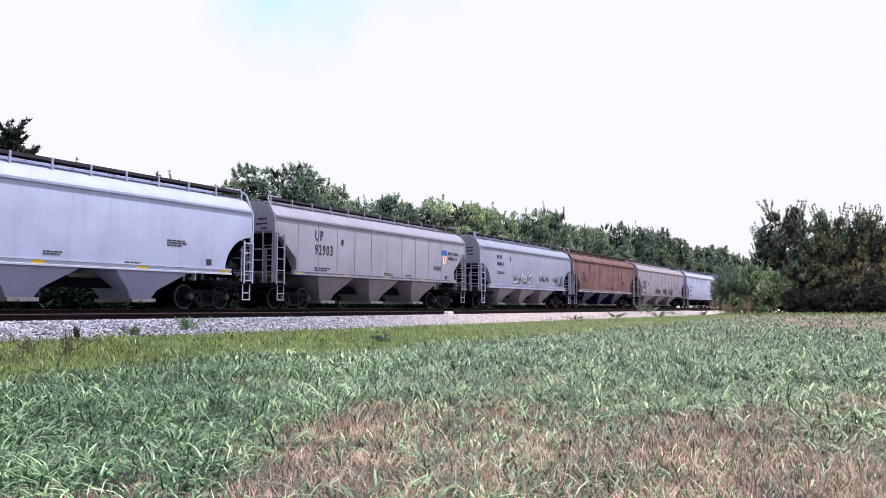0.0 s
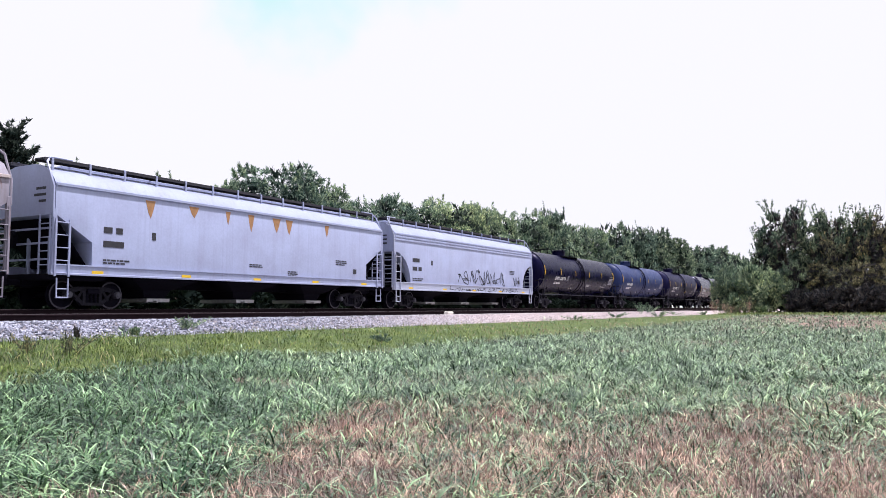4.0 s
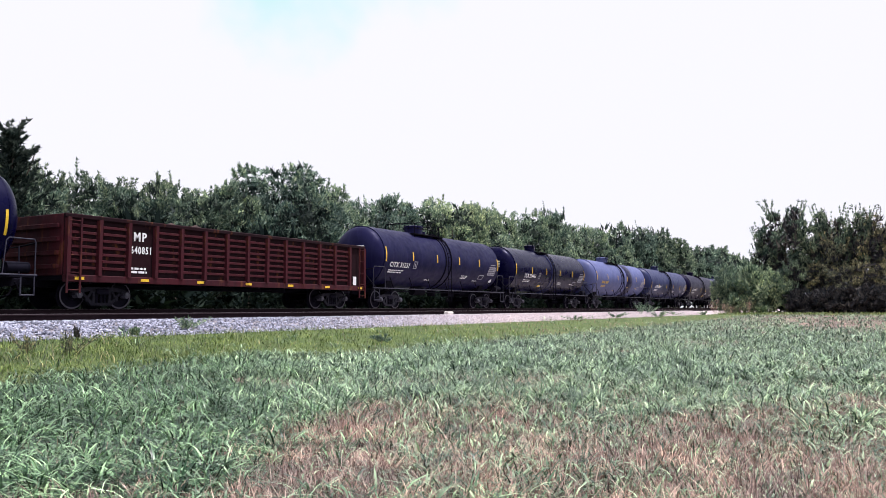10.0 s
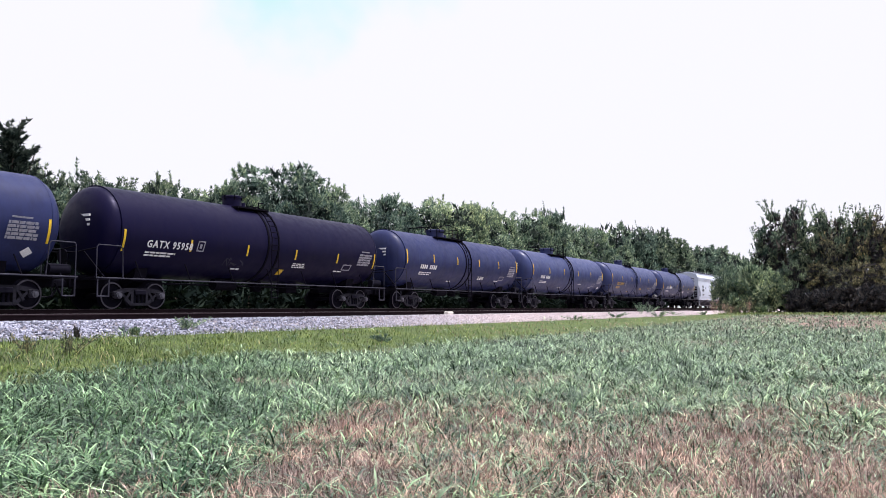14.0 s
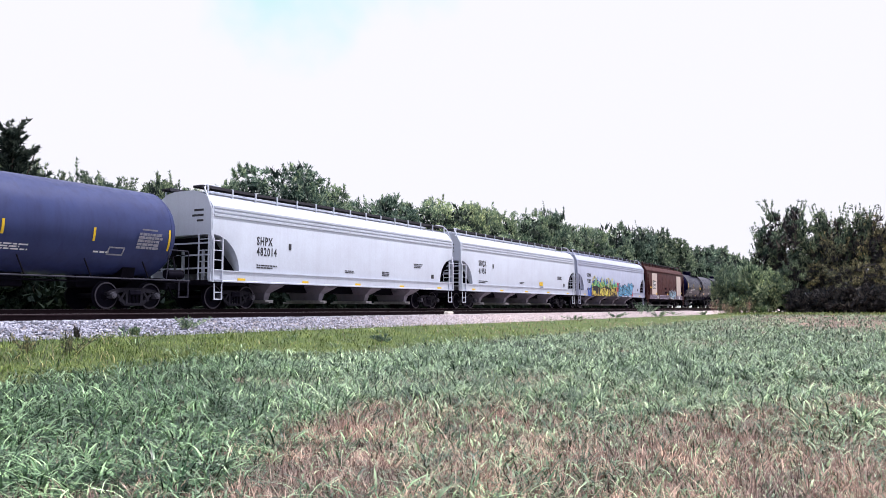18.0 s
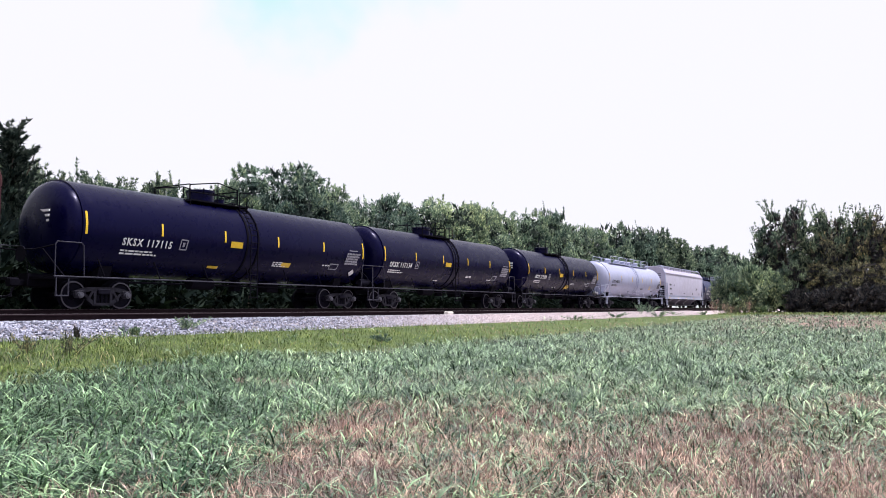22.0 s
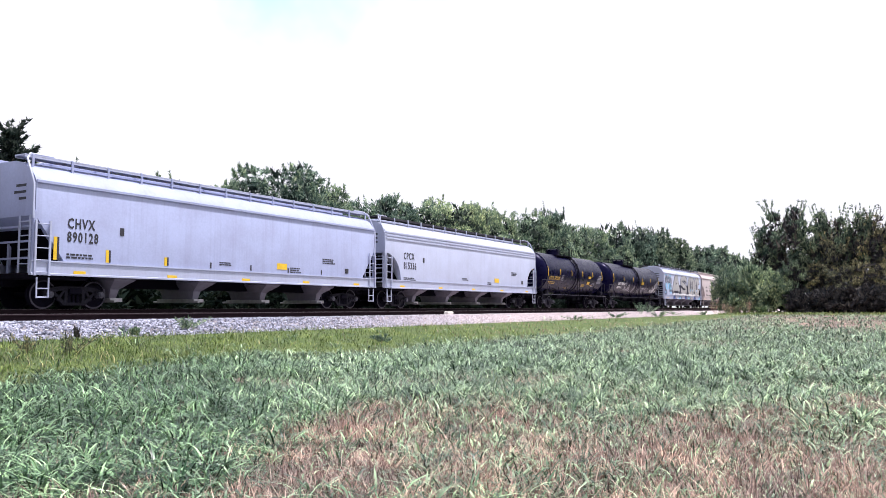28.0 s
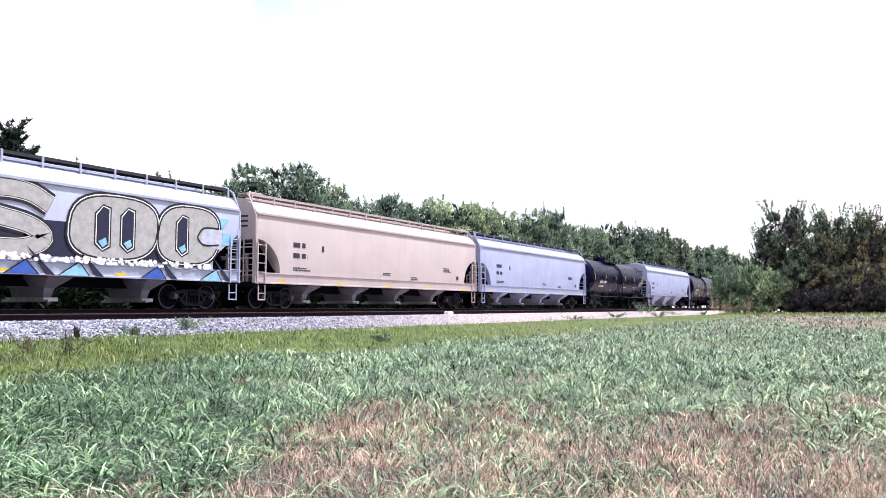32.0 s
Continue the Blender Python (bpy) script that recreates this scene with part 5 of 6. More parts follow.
while x < H - 0.9:
    if abs(x - (-H + 4.1)) < 0.5 or abs(x - 1.9) < 0.4 or H - 7.2 < x < H - 3.7:
        x += 0.3
        continue
    w = q.uniform(0.17, 0.25)
    b = Build()
    b.prism([(x + w * 1.1 * math.cos(k * 0.6283), 1.16 + 0.19 * math.sin(k * 0.6283)) for k in range(10)], "y", -W - 0.056, -W - 0.050)
    part("graffiti_fill", b, SPRAY["plum"], car)
    b = Build()
    ribbon(b, [(x + w * 1.1 * math.cos(k * 0.7854), 1.16 + 0.19 * math.sin(k * 0.7854)) for k in range(8)] + [(x + w * 1.1, 1.16)], 0.055, -W - 0.058)
    ribbon(b, [(x - 0.3 * w, 1.06), (x + q.uniform(-0.3, 0.3) * w, 1.28)], 0.03, -W - 0.060)
    part("graffiti_letter", b, SPRAY["lilac"], car)
    x += 2.1 * w
for x in (-H + 3.75, 1.75, H - 2.6):
    panel(car, x, x + 0.62, 1.0, 1.30, -W - 0.056, LETTER, "notice", "white pasted notice")
    bars(car, x + 0.08, 1.2, 0.45, 0.03, 3, LETTER_DARK, -W - 0.062, 14)
wash(car, H - 6.6, H - 4.1, 1.05, 1.85, -W - 0.052, "navy", 40, 48, 0.36)
for m, w, q in (("white", 0.20, 0.060), ("navy", 0.12, 0.063), ("sky", 0.06, 0.066)):
    scrawl(car, H - 6.8, H - 4.0, 1.02, 2.0, -W - q, SPRAY[m], 44, 6, w)
for x, z, w in ((-H + 1.2, 2.05, 0.5), (-H + 3.4, 1.40, 0.45), (0.2, 1.42, 0.4), (H - 1.25, 1.62, 0.3)):
    panel(car, x, x + w, z, z + 0.14, -W - 0.016, YELLOW, "reflective_pad", "yellow reflective pad")
for k in range(5):
    panel(car, -H + 4.6 + k * 1.55, -H + 4.63 + k * 1.55, 1.4, 3.6, -W - 0.003, DARK, "panel_seam")

SIGNS = ((-1.2, 2.35, 0.62, 0.24), (1.9, 1.75, 0.55, 0.22), (-2.0, 1.55, 0.5, 0.12))
tank_marks(tank(23.345, 24.118, "glossy black tank car with yellow signs", BLACK, seed=2), "SKSX 117115", seed=30, signs=SIGNS)
tank_marks(tank(24.16, 24.918, "glossy black tank car with one yellow sign", BLACK, seed=3), "SKSX 117134", x=1.2, seed=31, signs=SIGNS[:1])
tank_marks(tank(25.02, 25.768, "glossy black tank car with slanted yellow sign", BLACK, rails="loops", seed=5), "SKSX 117078", x=1.9, seed=32, signs=((-1.4, 2.35, 0.62, 0.26), (0.4, 1.5, 0.75, 0.4)))

c = tank(25.88, 26.762, "white pressure tank car with a long railed top walkway", TANK_WHITE, dome=False, walkway=6.2, rail_mat=WHITE, band_mat=TANK_WHITE)
tank_marks(c, "EUSX 445022", LETTER_DARK, 0.42, 2.3, 1.5, seed=33, signs=((4.4, 2.1, 0.5, 0.1), (4.4, 1.9, 0.5, 0.1)))

c = hopper(26.853, 27.758, "pale grey covered hopper car with four outlet bays", PALE_LILAC, WHITE, board=WHITE, bays=4, arch=False, mouth=0.9, mouth_z=2.9, knee=1.5, ribs=0, bay_mat=SHADED_BAY, sill=(1.02, 1.42))
hopper_marks(c, None, seed=24, x=1.7, z=2.5, lo=1.02)
c = tank(27.84, 28.45, "short grey tank car with a railed platform", TANK_GREY, walkway=2.6, dome=False, r=1.42, zc=2.45)
tank_marks(c, None, seed=34, r=1.42, zc=2.45, z=2.1)

c = hopper(28.53, 29.22, "white covered hopper car covered in graffiti lettering", WHITE, WHITE, hood=True, arch=False, mouth=1.3, mouth_z=3.0, knee=1.4, bay_mat=FRAME, sill=(0.95, 1.44))
hopper_marks(c, None, seed=25, x=1.5, lo=0.95)
car, H, W = c
yy = -W - 0.034 + 0.016
for q, (ch, x, w, z, h) in enumerate((("F", 5.5, 0.65, 2.95, 0.72), ("O", 6.45, 0.62, 2.92, 0.72), ("R", 7.2, 0.6, 2.88, 0.76), ("G", 7.95, 0.58, 2.86, 0.74), ("E", 8.65, 0.6, 2.76, 0.74), ("T", 9.3, 0.8, 2.72, 0.76))):
    stroke_letter(car, ch, -H + x, z, w, h, yy - 0.006 * (q % 2), (("black", 0.34), ("pale", 0.235)), 0.0, 80 + q)
for k, (p, q, s) in enumerate(((1.2, 3.4, 81), (4.4, 6.2, 82), (7.2, 8.9, 83), (9.8, 11.5, 84))):
    wash(car, -H + p, -H + q, 1.75, 2.25, yy, "moss", 9, s, 0.34)
    wash(car, -H + p - 0.2, -H + q + 0.2, 1.5, 1.62, yy - 0.003, "teal", 8, s + 10, 0.2)
    scrawl(car, -H + p, -H + q, 1.5, 2.3, yy - 0.006, SPRAY["white" if k % 2 else "lime"], s + 20, 3, 0.07)
scrawl(car, -H + 8.6, -H + 9.9, 1.6, 2.5, yy, SPRAY["grey"], 85, 3, 0.07)
scrawl(car, -H + 11.3, -H + 12.3, 1.5, 2.2, yy, SPRAY["grey"], 86, 3, 0.05)
scrawl(car, -H + 1.4, -H + 5.2, 2.5, 3.5, yy, SPRAY["grey"], 87, 5, 0.08)
for k in range(9):
    panel(car, -H + 1.3 + k * 1.4, -H + 1.7 + k * 1.4 + 0.25 * (k % 3), 1.06, 1.32, -W - 0.020, SPRAY["orange"], "rust_stain", "orange rust stain")

c = hopper(29.30, 30.15, "silver covered hopper car with a white sill", SILVER, WHITE, board=WHITE, bays=4, arch=False, mouth=0.95, mouth_z=2.8, knee=1.5, bay_mat=SHADED_BAY, sill=(1.02, 1.46))
hopper_marks(c, ("CHVX", "890128"), 0.34, 1.05, 2.5, seed=26, gap=0.42, lo=1.02)
panel(c[0], 1.8, 2.4, 1.62, 1.87, -c[2] - 0.008, YELLOW, "warning_sign", "yellow warning sign")
for k in range(7):
    x, z = -c[1] + (0.72, 2.55, 4.9, 6.9, 9.0, 11.2, 13.4)[k], (2.2, 1.9, 1.8, 1.72, 1.72, 1.7, 1.7)[k]
    # next to a yellow strip this dark one is its painted shadow
    panel(c[0], x, x + 0.07, 1.5, z, -c[2] - 0.008, DARK, "scuff_mark")
    if k < 3:
        panel(c[0], x - 0.11, x, 1.5, z, -c[2] - 0.008, YELLOW, "reflective_stripe", "yellow reflective strip")
c = hopper(30.198, 31.105, "white covered hopper car with black lettering", WHITE, WHITE, bays=4, hood=True, bay_mat=SHADED_BAY, sill=(1.02, 1.46))
hopper_marks(c, ("CPCX", "815336"), 0.38, 1.65, 2.55, seed=27, gap=0.5, lo=1.02)
panel(c[0], 2.9, 3.5, 1.62, 1.88, -c[2] - 0.008, YELLOW, "warning_sign", "yellow warning sign")

tank_marks(tank(31.19, 31.826, "black tank car with gold lettering", BLACK, seed=3), "UTLX 679581", LETTER_GOLD, seed=35, x=1.0, signs=((2.6, 2.4, 0.6, 0.2), (2.5, 1.95, 0.55, 0.22)))
c = tank(31.935, 32.72, "black tank car with pale scrawled graffiti", BLACK, seed=3)
tank_marks(c, "GATX 283646", seed=36, signs=((1.3, 2.3, 0.75, 0.26),))
scrawl(c[0], -4.2, -2.0, 1.5, 2.2, -1.56, SPRAY["grey"], 51, 5, 0.07, (1.55, 2.66))
scrawl(c[0], -1.2, 4.6, 1.3, 2.15, -1.56, SPRAY["grey"], 52, 8, 0.05, (1.55, 2.66))
scrawl(c[0], 4.8, 6.6, 1.4, 2.4, -1.56, SPRAY["white"], 53, 4, 0.08, (1.55, 2.66))

c = hopper(32.815, 33.705, "white covered hopper car with huge silver graffiti letters", WHITE, WHITE, bays=4, arch=False, mouth=1.3, mouth_z=2.9, knee=1.9, bay_mat=SHADED_BAY, sill=(1.02, 1.46))
car, H, W = c
shards(car, -H + 0.1, -H + 3.2, 1.6, 3.7, -W - 0.006, ("sky",), 12, 15, 0.7)
hopper_marks(c, ("GPLX", "76666"), 0.40, 2.2, 2.25, seed=28, gap=0.45, lo=1.02)
for m, w, q in (("black", 0.30, 0.018), ("pale", 0.19, 0.021), ("black", 0.03, 0.024)):
    scrawl(car, -H + 0.5, -H + 3.2, 2.85, 3.55, -W - q, SPRAY[m], 61, 4, w)
yy = -W - 0.016


def slab(name, pts, y, m):
    b = Build()
    b.prism(pts, "y", y - 0.001, y)
    return part(name, b, SPRAY[m], car)


def oval(cx, cz, rx, rz, n=28):
    def sq(v):
        return math.copysign(abs(v) ** 0.72, v)
    return [(cx + rx * sq(math.cos(2 * math.pi * k / n)) + 0.12 * sq(math.sin(2 * math.pi * k / n)), cz + rz * sq(math.sin(2 * math.pi * k / n))) for k in range(n)]


slab("graffiti_fill", [(-H + 3.4, 1.6), (-H + 16.8, 1.6), (-H + 16.4, 2.75), (-H + 3.9, 2.6)], yy + 0.004, "navy")
SILVERED = (("black", 1.12), ("white", 0.86), ("black", 0.79), ("silver", 0.72))
for q, (ch, x, w, z, h, fat) in enumerate((("A", 3.9, 2.9, 1.85, 1.55, 0.86), ("S", 7.55, 2.9, 1.80, 1.66, 0.66))):
    stroke_letter(car, ch, -H + x, z, w, h, yy - 0.012 * q, tuple((m, d * fat) for m, d in SILVERED), 0.0, 70 + q)
for cx, rx, slots in ((12.75, 1.72, (-0.5, 0.45)), (15.85, 1.45, (-0.35,))):
    for k, (m, grow) in enumerate((("black", 0.07), ("white", 0.0), ("black", -0.035), ("silver", -0.09))):
        slab("graffiti_letter", oval(-H + cx, 2.64, rx + grow, 1.08 + grow), yy - 0.026 - 0.003 * k, m)
    for sx_ in slots:
        for k, (m, grow) in enumerate((("black", 0.11), ("white", 0.06), ("black", 0.025), ("navy", 0.0))):
            x, w, h = -H + cx + sx_, 0.20 + grow, 0.66 + grow
            slab("graffiti_letter", [(x - w, 2.6 - h * 0.7), (x, 2.6 - h), (x + w, 2.6 - h * 0.8), (x + w, 2.6 + h * 0.9), (x, 2.6 + h), (x - w, 2.6 + h * 0.6)], yy - 0.040 - 0.003 * k, m)
        slab("graffiti_fill", [(-H + cx + sx_ - 0.16, 2.16), (-H + cx + sx_, 1.98), (-H + cx + sx_ + 0.18, 2.1), (-H + cx + sx_ + 0.1, 2.3)], yy - 0.054, "sky")
# bite out of the last letter, and its two teeth
slab("graffiti_letter", [(-H + 16.3, 2.35), (-H + 17.4, 2.2), (-H + 17.4, 2.95), (-H + 16.5, 2.95)], yy - 0.040, "pale")
for z in (2.34, 2.95):
    b = Build()
    ribbon(b, [(-H + 16.2, 2.6), (-H + 16.5, z), (-H + 17.25, z + 0.04)], 0.07, yy - 0.043)
    part("graffiti_stripe", b, SPRAY["black"], car)
for k, x in enumerate((4.2, 6.9, 9.6, 11.3, 14.3, 16.9)):
    for m, g in (("black", 0.06), ("sky" if k % 2 else "blue", 0.0)):
        slab("graffiti_fill", [(-H + x - 0.5 - g, 1.04), (-H + x + 0.5 + g, 1.04), (-H + x + 0.05 * k, 1.44 + g)], -W - 0.054 - (0.0 if g else 0.003), m)
    slab("graffiti_fill", [(-H + x + 0.1, 1.9), (-H + x + 0.75, 1.04), (-H + x + 1.05, 1.04)], -W - 0.0535, "navy")
# white mist along the foot of the letters
wash(car, -H + 3.4, H - 1.5, 1.46, 1.62, yy - 0.058, "white", 240, 16, 0.10)
shards(car, H - 1.6, H - 0.3, 2.4, 3.4, -W - 0.008, ("sky",), 5, 17, 0.5)

c = hopper(33.754, 34.664, "beige covered hopper car with four outlet bays", BEIGE, BEIGE, board=BEIGE, bays=4, bay_mat=SHADED_BAY, sill=(1.02, 1.46))
hopper_marks(c, None, seed=29, x=2.2, z=2.6, lo=1.02)
c = hopper(34.70, 35.60, "silver covered hopper car with dark stencils", SILVER, SILVER, bays=4, sill=(1.02, 1.46))
hopper_marks(c, None, seed=40, x=2.2, z=2.6, lo=1.02)
tank_marks(tank(35.69, 36.43, "black tank car with small lettering", BLACK, seed=2), None, seed=41)
c = hopper(36.50, 37.40, "silver covered hopper car with a silver sill", SILVER, SILVER)
hopper_marks(c, None, seed=42)
tank_marks(tank(37.49, 38.2, "black tank car at the far end", BLACK, seed=2), None, seed=43)

# ---- trees ----
def unit(v):
    return v / np.maximum(1e-9, np.linalg.norm(v, axis=1, keepdims=True))


def leaf_cloud(rng, clumps, per, size, name, mat, up=0.5):
    """Sprays of leaves: each clump (x, y, z, radius, outward x, y, z) gets a tuft of small pointed leaves."""
    c = np.repeat(np.array(clumps), per, axis=0)
    n = len(c)
    d = unit(rng.normal(size=(n, 3)) + np.array([0, 0, 0.3]))
    p = c[:, :3] + d * (c[:, 3] * rng.random(n) ** 0.45)[:, None] * np.array([1, 1, 0.8])
    t = unit(0.35 * d + up * c[:, 4:7] + 0.5 * rng.normal(size=(n, 3)) + np.array([0, 0, 0.55]))
    s = unit(np.cross(t, rng.normal(size=(n, 3))))
    a = np.cross(s, t)
    L = size * (0.6 + 0.9 * rng.random(n))[:, None]
    v = np.stack([p - s * L * 0.27, p + s * L * 0.27 + a * L * 0.1, p + t * L * 1.5], 1).reshape(-1, 3)
    me = bpy.data.meshes.new(name)
    me.from_pydata(v.tolist(), [], np.arange(n * 3).reshape(-1, 3).tolist())
    me.materials.append(mat)
    return me


def frond(rng, base, way, length, out, r, droop=0.0, nodes=7):
    """A leafy shoot: small clumps strung along a curve that leaves base in the direction way and turns upwards."""
    p, d = Vector(base), Vector(way).normalized()
    side = Vector(rng.normal(size=3)) * 0.06
    for j in range(nodes):
        out.append((p.x, p.y, p.z, r * (1.0 - 0.75 * j / nodes), d.x, d.y, d.z))
        d = (d + side + Vector((0, 0, 0.16 - droop))).normalized()
        p = p + d * (length / nodes)


def trunk_and_limbs(t, rng, height, r0, ends):
    pts = [Vector((0.12 * rng.normal() * k / 5, 0.12 * rng.normal() * k / 5, height * 0.8 * k / 5 - 0.3 * (k == 0))) for k in range(6)]
    b = Build()
    b.ring_faces([[(p.x + r0 * (1.15 - 0.2 * k) * math.cos(a * 0.785), p.y + r0 * (1.15 - 0.2 * k) * math.sin(a * 0.785), p.z) for a in range(8)] for k, p in enumerate(pts)])
    part("trunk", b, BARK, t)
    for q in ends:
        a = pts[1 + int(rng.random() * 3)]
        mid = Vector((q[0] * 0.5, q[1] * 0.5, (a.z + q[2]) / 2))
        b = Build()
        b.ring_faces([[(p.x + w * math.cos(i * 1.2566), p.y + w * math.sin(i * 1.2566), p.z) for i in range(5)] for p, w in ((a, r0 * 0.4), (mid, r0 * 0.25), (Vector(q[:3]), r0 * 0.08))])
        part("limb", b, BARK, t)


def tree_model(seed, height, spread, mat, label, cat="tree", lobes=16, clumps=15, per=34, low=0.12, leaf=0.15, shape="round", shoots=30, shoot=0.09, core=None, puff=0.36):
    """Tapered trunk, limbs that carry separate leafy masses with shade-dark leaves in the gaps between them, and shoots
    that fray the outline. The tip is at height.
    """
    rng = np.random.default_rng(seed)
    t = thing("tree" if cat == "tree" else "bush", label, cat, "trees along the railway")
    masses, outer, inner, tips = [], [], [], []
    for k in range(lobes):
        h = low + (0.88 - low) * ((k + 0.5) / lobes) ** 0.85
        if shape == "round":
            prof = math.sqrt(max(0.03, 1 - (2 * (h - 0.40) / 1.15) ** 2))
        elif shape == "tall":
            prof = 0.30 + 0.62 * math.sin(math.pi * min(1, 0.12 + 0.95 * (1 - h)))
        else:
            prof = 1.0 - 0.45 * h
        ang, rad = k * 2.4 + rng.uniform(-0.5, 0.5), spread * prof * rng.uniform(0.45, 0.78)
        rl = spread * puff * rng.uniform(0.75, 1.2) * (0.6 + 0.4 * prof)
        masses.append((math.cos(ang) * rad, math.sin(ang) * rad, h * height, rl))
    for cx, cy, cz, rl in masses:
        away = Vector((cx, cy, 0)).normalized() * 0.5
        for j in range(clumps):
            d = Vector(rng.normal(size=3))
            d = (d.normalized() + away + Vector((0, 0, 0.35))).normalized()
            q = rl * rng.uniform(0.75, 1.05)
            outer.append((cx + d.x * q, cy + d.y * q, cz + d.z * q * 0.85, rl * rng.uniform(0.24, 0.42), d.x, d.y, d.z))
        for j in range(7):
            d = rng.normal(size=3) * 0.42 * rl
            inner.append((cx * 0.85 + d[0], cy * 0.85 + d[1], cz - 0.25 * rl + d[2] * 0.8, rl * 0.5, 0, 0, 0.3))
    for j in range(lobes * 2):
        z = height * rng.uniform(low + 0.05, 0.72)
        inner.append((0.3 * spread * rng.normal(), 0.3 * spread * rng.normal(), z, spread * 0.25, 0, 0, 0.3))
    order = sorted(outer, key=lambda q: -q[2] - 0.3 * math.hypot(q[0], q[1]))
    for k in range(shoots):
        q = order[int(rng.random() * len(order) * 0.45)]
        frond(rng, q[:3], (q[4] * 0.7, q[5] * 0.7, 0.75 + 0.3 * rng.random()), height * shoot * rng.uniform(0.5, 1.25), tips, height * 0.017, 0.04 * rng.random(), 6)
    zmax = sorted(q[2] + q[3] for q in outer + tips)[-max(1, len(outer + tips) // 25)]
    outer, tips, inner = ([(q[0], q[1], q[2] * height / zmax, *q[3:]) for q in g] for g in (outer, tips, inner))
    trunk_and_limbs(t, rng, height, 0.02 * height, [m[:3] for m in masses[::2]][:9])
    part("crown", leaf_cloud(rng, outer, per, leaf, "crown", mat), mat, t)
    if tips:
        tagged(part("upper_foliage", leaf_cloud(rng, tips, max(6, per // 3), leaf * 0.85, "upper_foliage", mat), mat, t), kind="stuff")
    # darker leaf colour in the crown's inside stands in for its shade
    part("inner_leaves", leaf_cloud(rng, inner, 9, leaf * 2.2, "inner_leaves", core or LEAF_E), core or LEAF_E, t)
    return t


def cedar_model(seed, height, spread, mat, label):
    """Cedar: whorls of upswept feathery boughs on a straight trunk."""
    rng = np.random.default_rng(seed)
    t = thing("tree", label, "tree", "trees along the railway")
    boughs, inner = [], []
    for k in range(150):
        h = 0.06 + 0.90 * k / 149
        ang, L = k * 2.4 + rng.uniform(-0.4, 0.4), spread * max(0.08, 1.02 - h) ** 0.62 * rng.uniform(0.75, 1.15)
        frond(rng, (0, 0, h * height * 0.94), (math.cos(ang), math.sin(ang), 0.12 + 0.5 * h), L, boughs, 0.30 * (1.15 - h), 0.05, 9)
    for k in range(8):
        ang = k * 0.8
        frond(rng, (0, 0, 0.88 * height), (0.45 * math.cos(ang), 0.45 * math.sin(ang), 1), height * rng.uniform(0.08, 0.14), boughs, 0.1, 0.06, 7)
    for k in range(60):
        h = rng.random() ** 1.3
        inner.append((0.3 * spread * (1 - h) * rng.normal(), 0.3 * spread * (1 - h) * rng.normal(), 0.85 * h * height, 0.5 * (1.1 - h), 0, 0, 0.4))
    zmax = max(q[2] + q[3] for q in boughs)
    boughs = [(q[0], q[1], q[2] * height / zmax, *q[3:]) for q in boughs]
    trunk_and_limbs(t, rng, height, 0.018 * height, boughs[40:1200:140])
    part("crown", leaf_cloud(rng, boughs, 15, 0.11, "crown", mat, 0.9), mat, t)
    # inside of the cedar filled with leaves coloured as shade
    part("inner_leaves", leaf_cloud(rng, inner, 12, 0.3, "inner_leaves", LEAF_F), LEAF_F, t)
    return t


MODELS = [tree_model(11, 10, 3.6, LEAF_A, "leafy green tree in the lineside wood", lobes=18),
          tree_model(12, 10, 4.6, LEAF_A, "broad domed green tree in the lineside wood", lobes=52, clumps=13, per=34, leaf=0.13, shoots=120, shoot=0.05, puff=0.23),
          tree_model(13, 10, 2.9, LEAF_C, "tall dark green tree in the lineside wood", shape="tall", lobes=17, shoots=44, shoot=0.12),
          tree_model(14, 10, 2.9, LEAF_D, "tree with browning leaves at the field edge", shape="tall", lobes=22, clumps=14, per=26, low=0.04, leaf=0.17, shoots=34, shoot=0.16, core=LEAF_G, puff=0.30),
          cedar_model(15, 10, 3.1, LEAF_E, "dark cedar with upswept ragged branches"),
          tree_model(16, 4, 2.3, LEAF_B, "low pale green bush by the track", "bush", lobes=15, clumps=12, per=26, low=0.06, leaf=0.15, shoots=24, shoot=0.10, core=LEAF_C, puff=0.34),
          tree_model(18, 4, 2.3, LEAF_F, "undergrowth bush behind the tracks with shade in its leaf colour", "bush", lobes=8, clumps=7, per=18, low=0.0, leaf=0.2, shoots=0, core=LEAF_F),
          tree_model(17, 10, 3.5, LEAF_B, "rounded light green tree in the lineside wood", lobes=17, shoots=24),
          tree_model(19, 10, 3.8, LEAF_A, "distant green tree of the lineside wood", lobes=15, clumps=12, per=28, leaf=0.21, shoots=16, puff=0.4),
          tree_model(20, 10, 3.0, LEAF_C, "dark tree with long arching shoots at the field edge", shape="tall", lobes=20, clumps=14, per=26, low=0.05, leaf=0.18, shoots=40, shoot=0.19, core=LEAF_G, puff=0.30),
          tree_model(21, 10, 3.4, LEAF_C, "distant dark tree of the lineside wood", lobes=15, clumps=12, per=28, leaf=0.21, shoots=22, puff=0.4),
          tree_model(22, 4, 2.4, LEAF_G, "added shrub under the trees, coloured as their purple shade", "bush", lobes=12, clumps=9, per=20, low=0.0, leaf=0.2, shoots=14, core=LEAF_G)]
used = set()


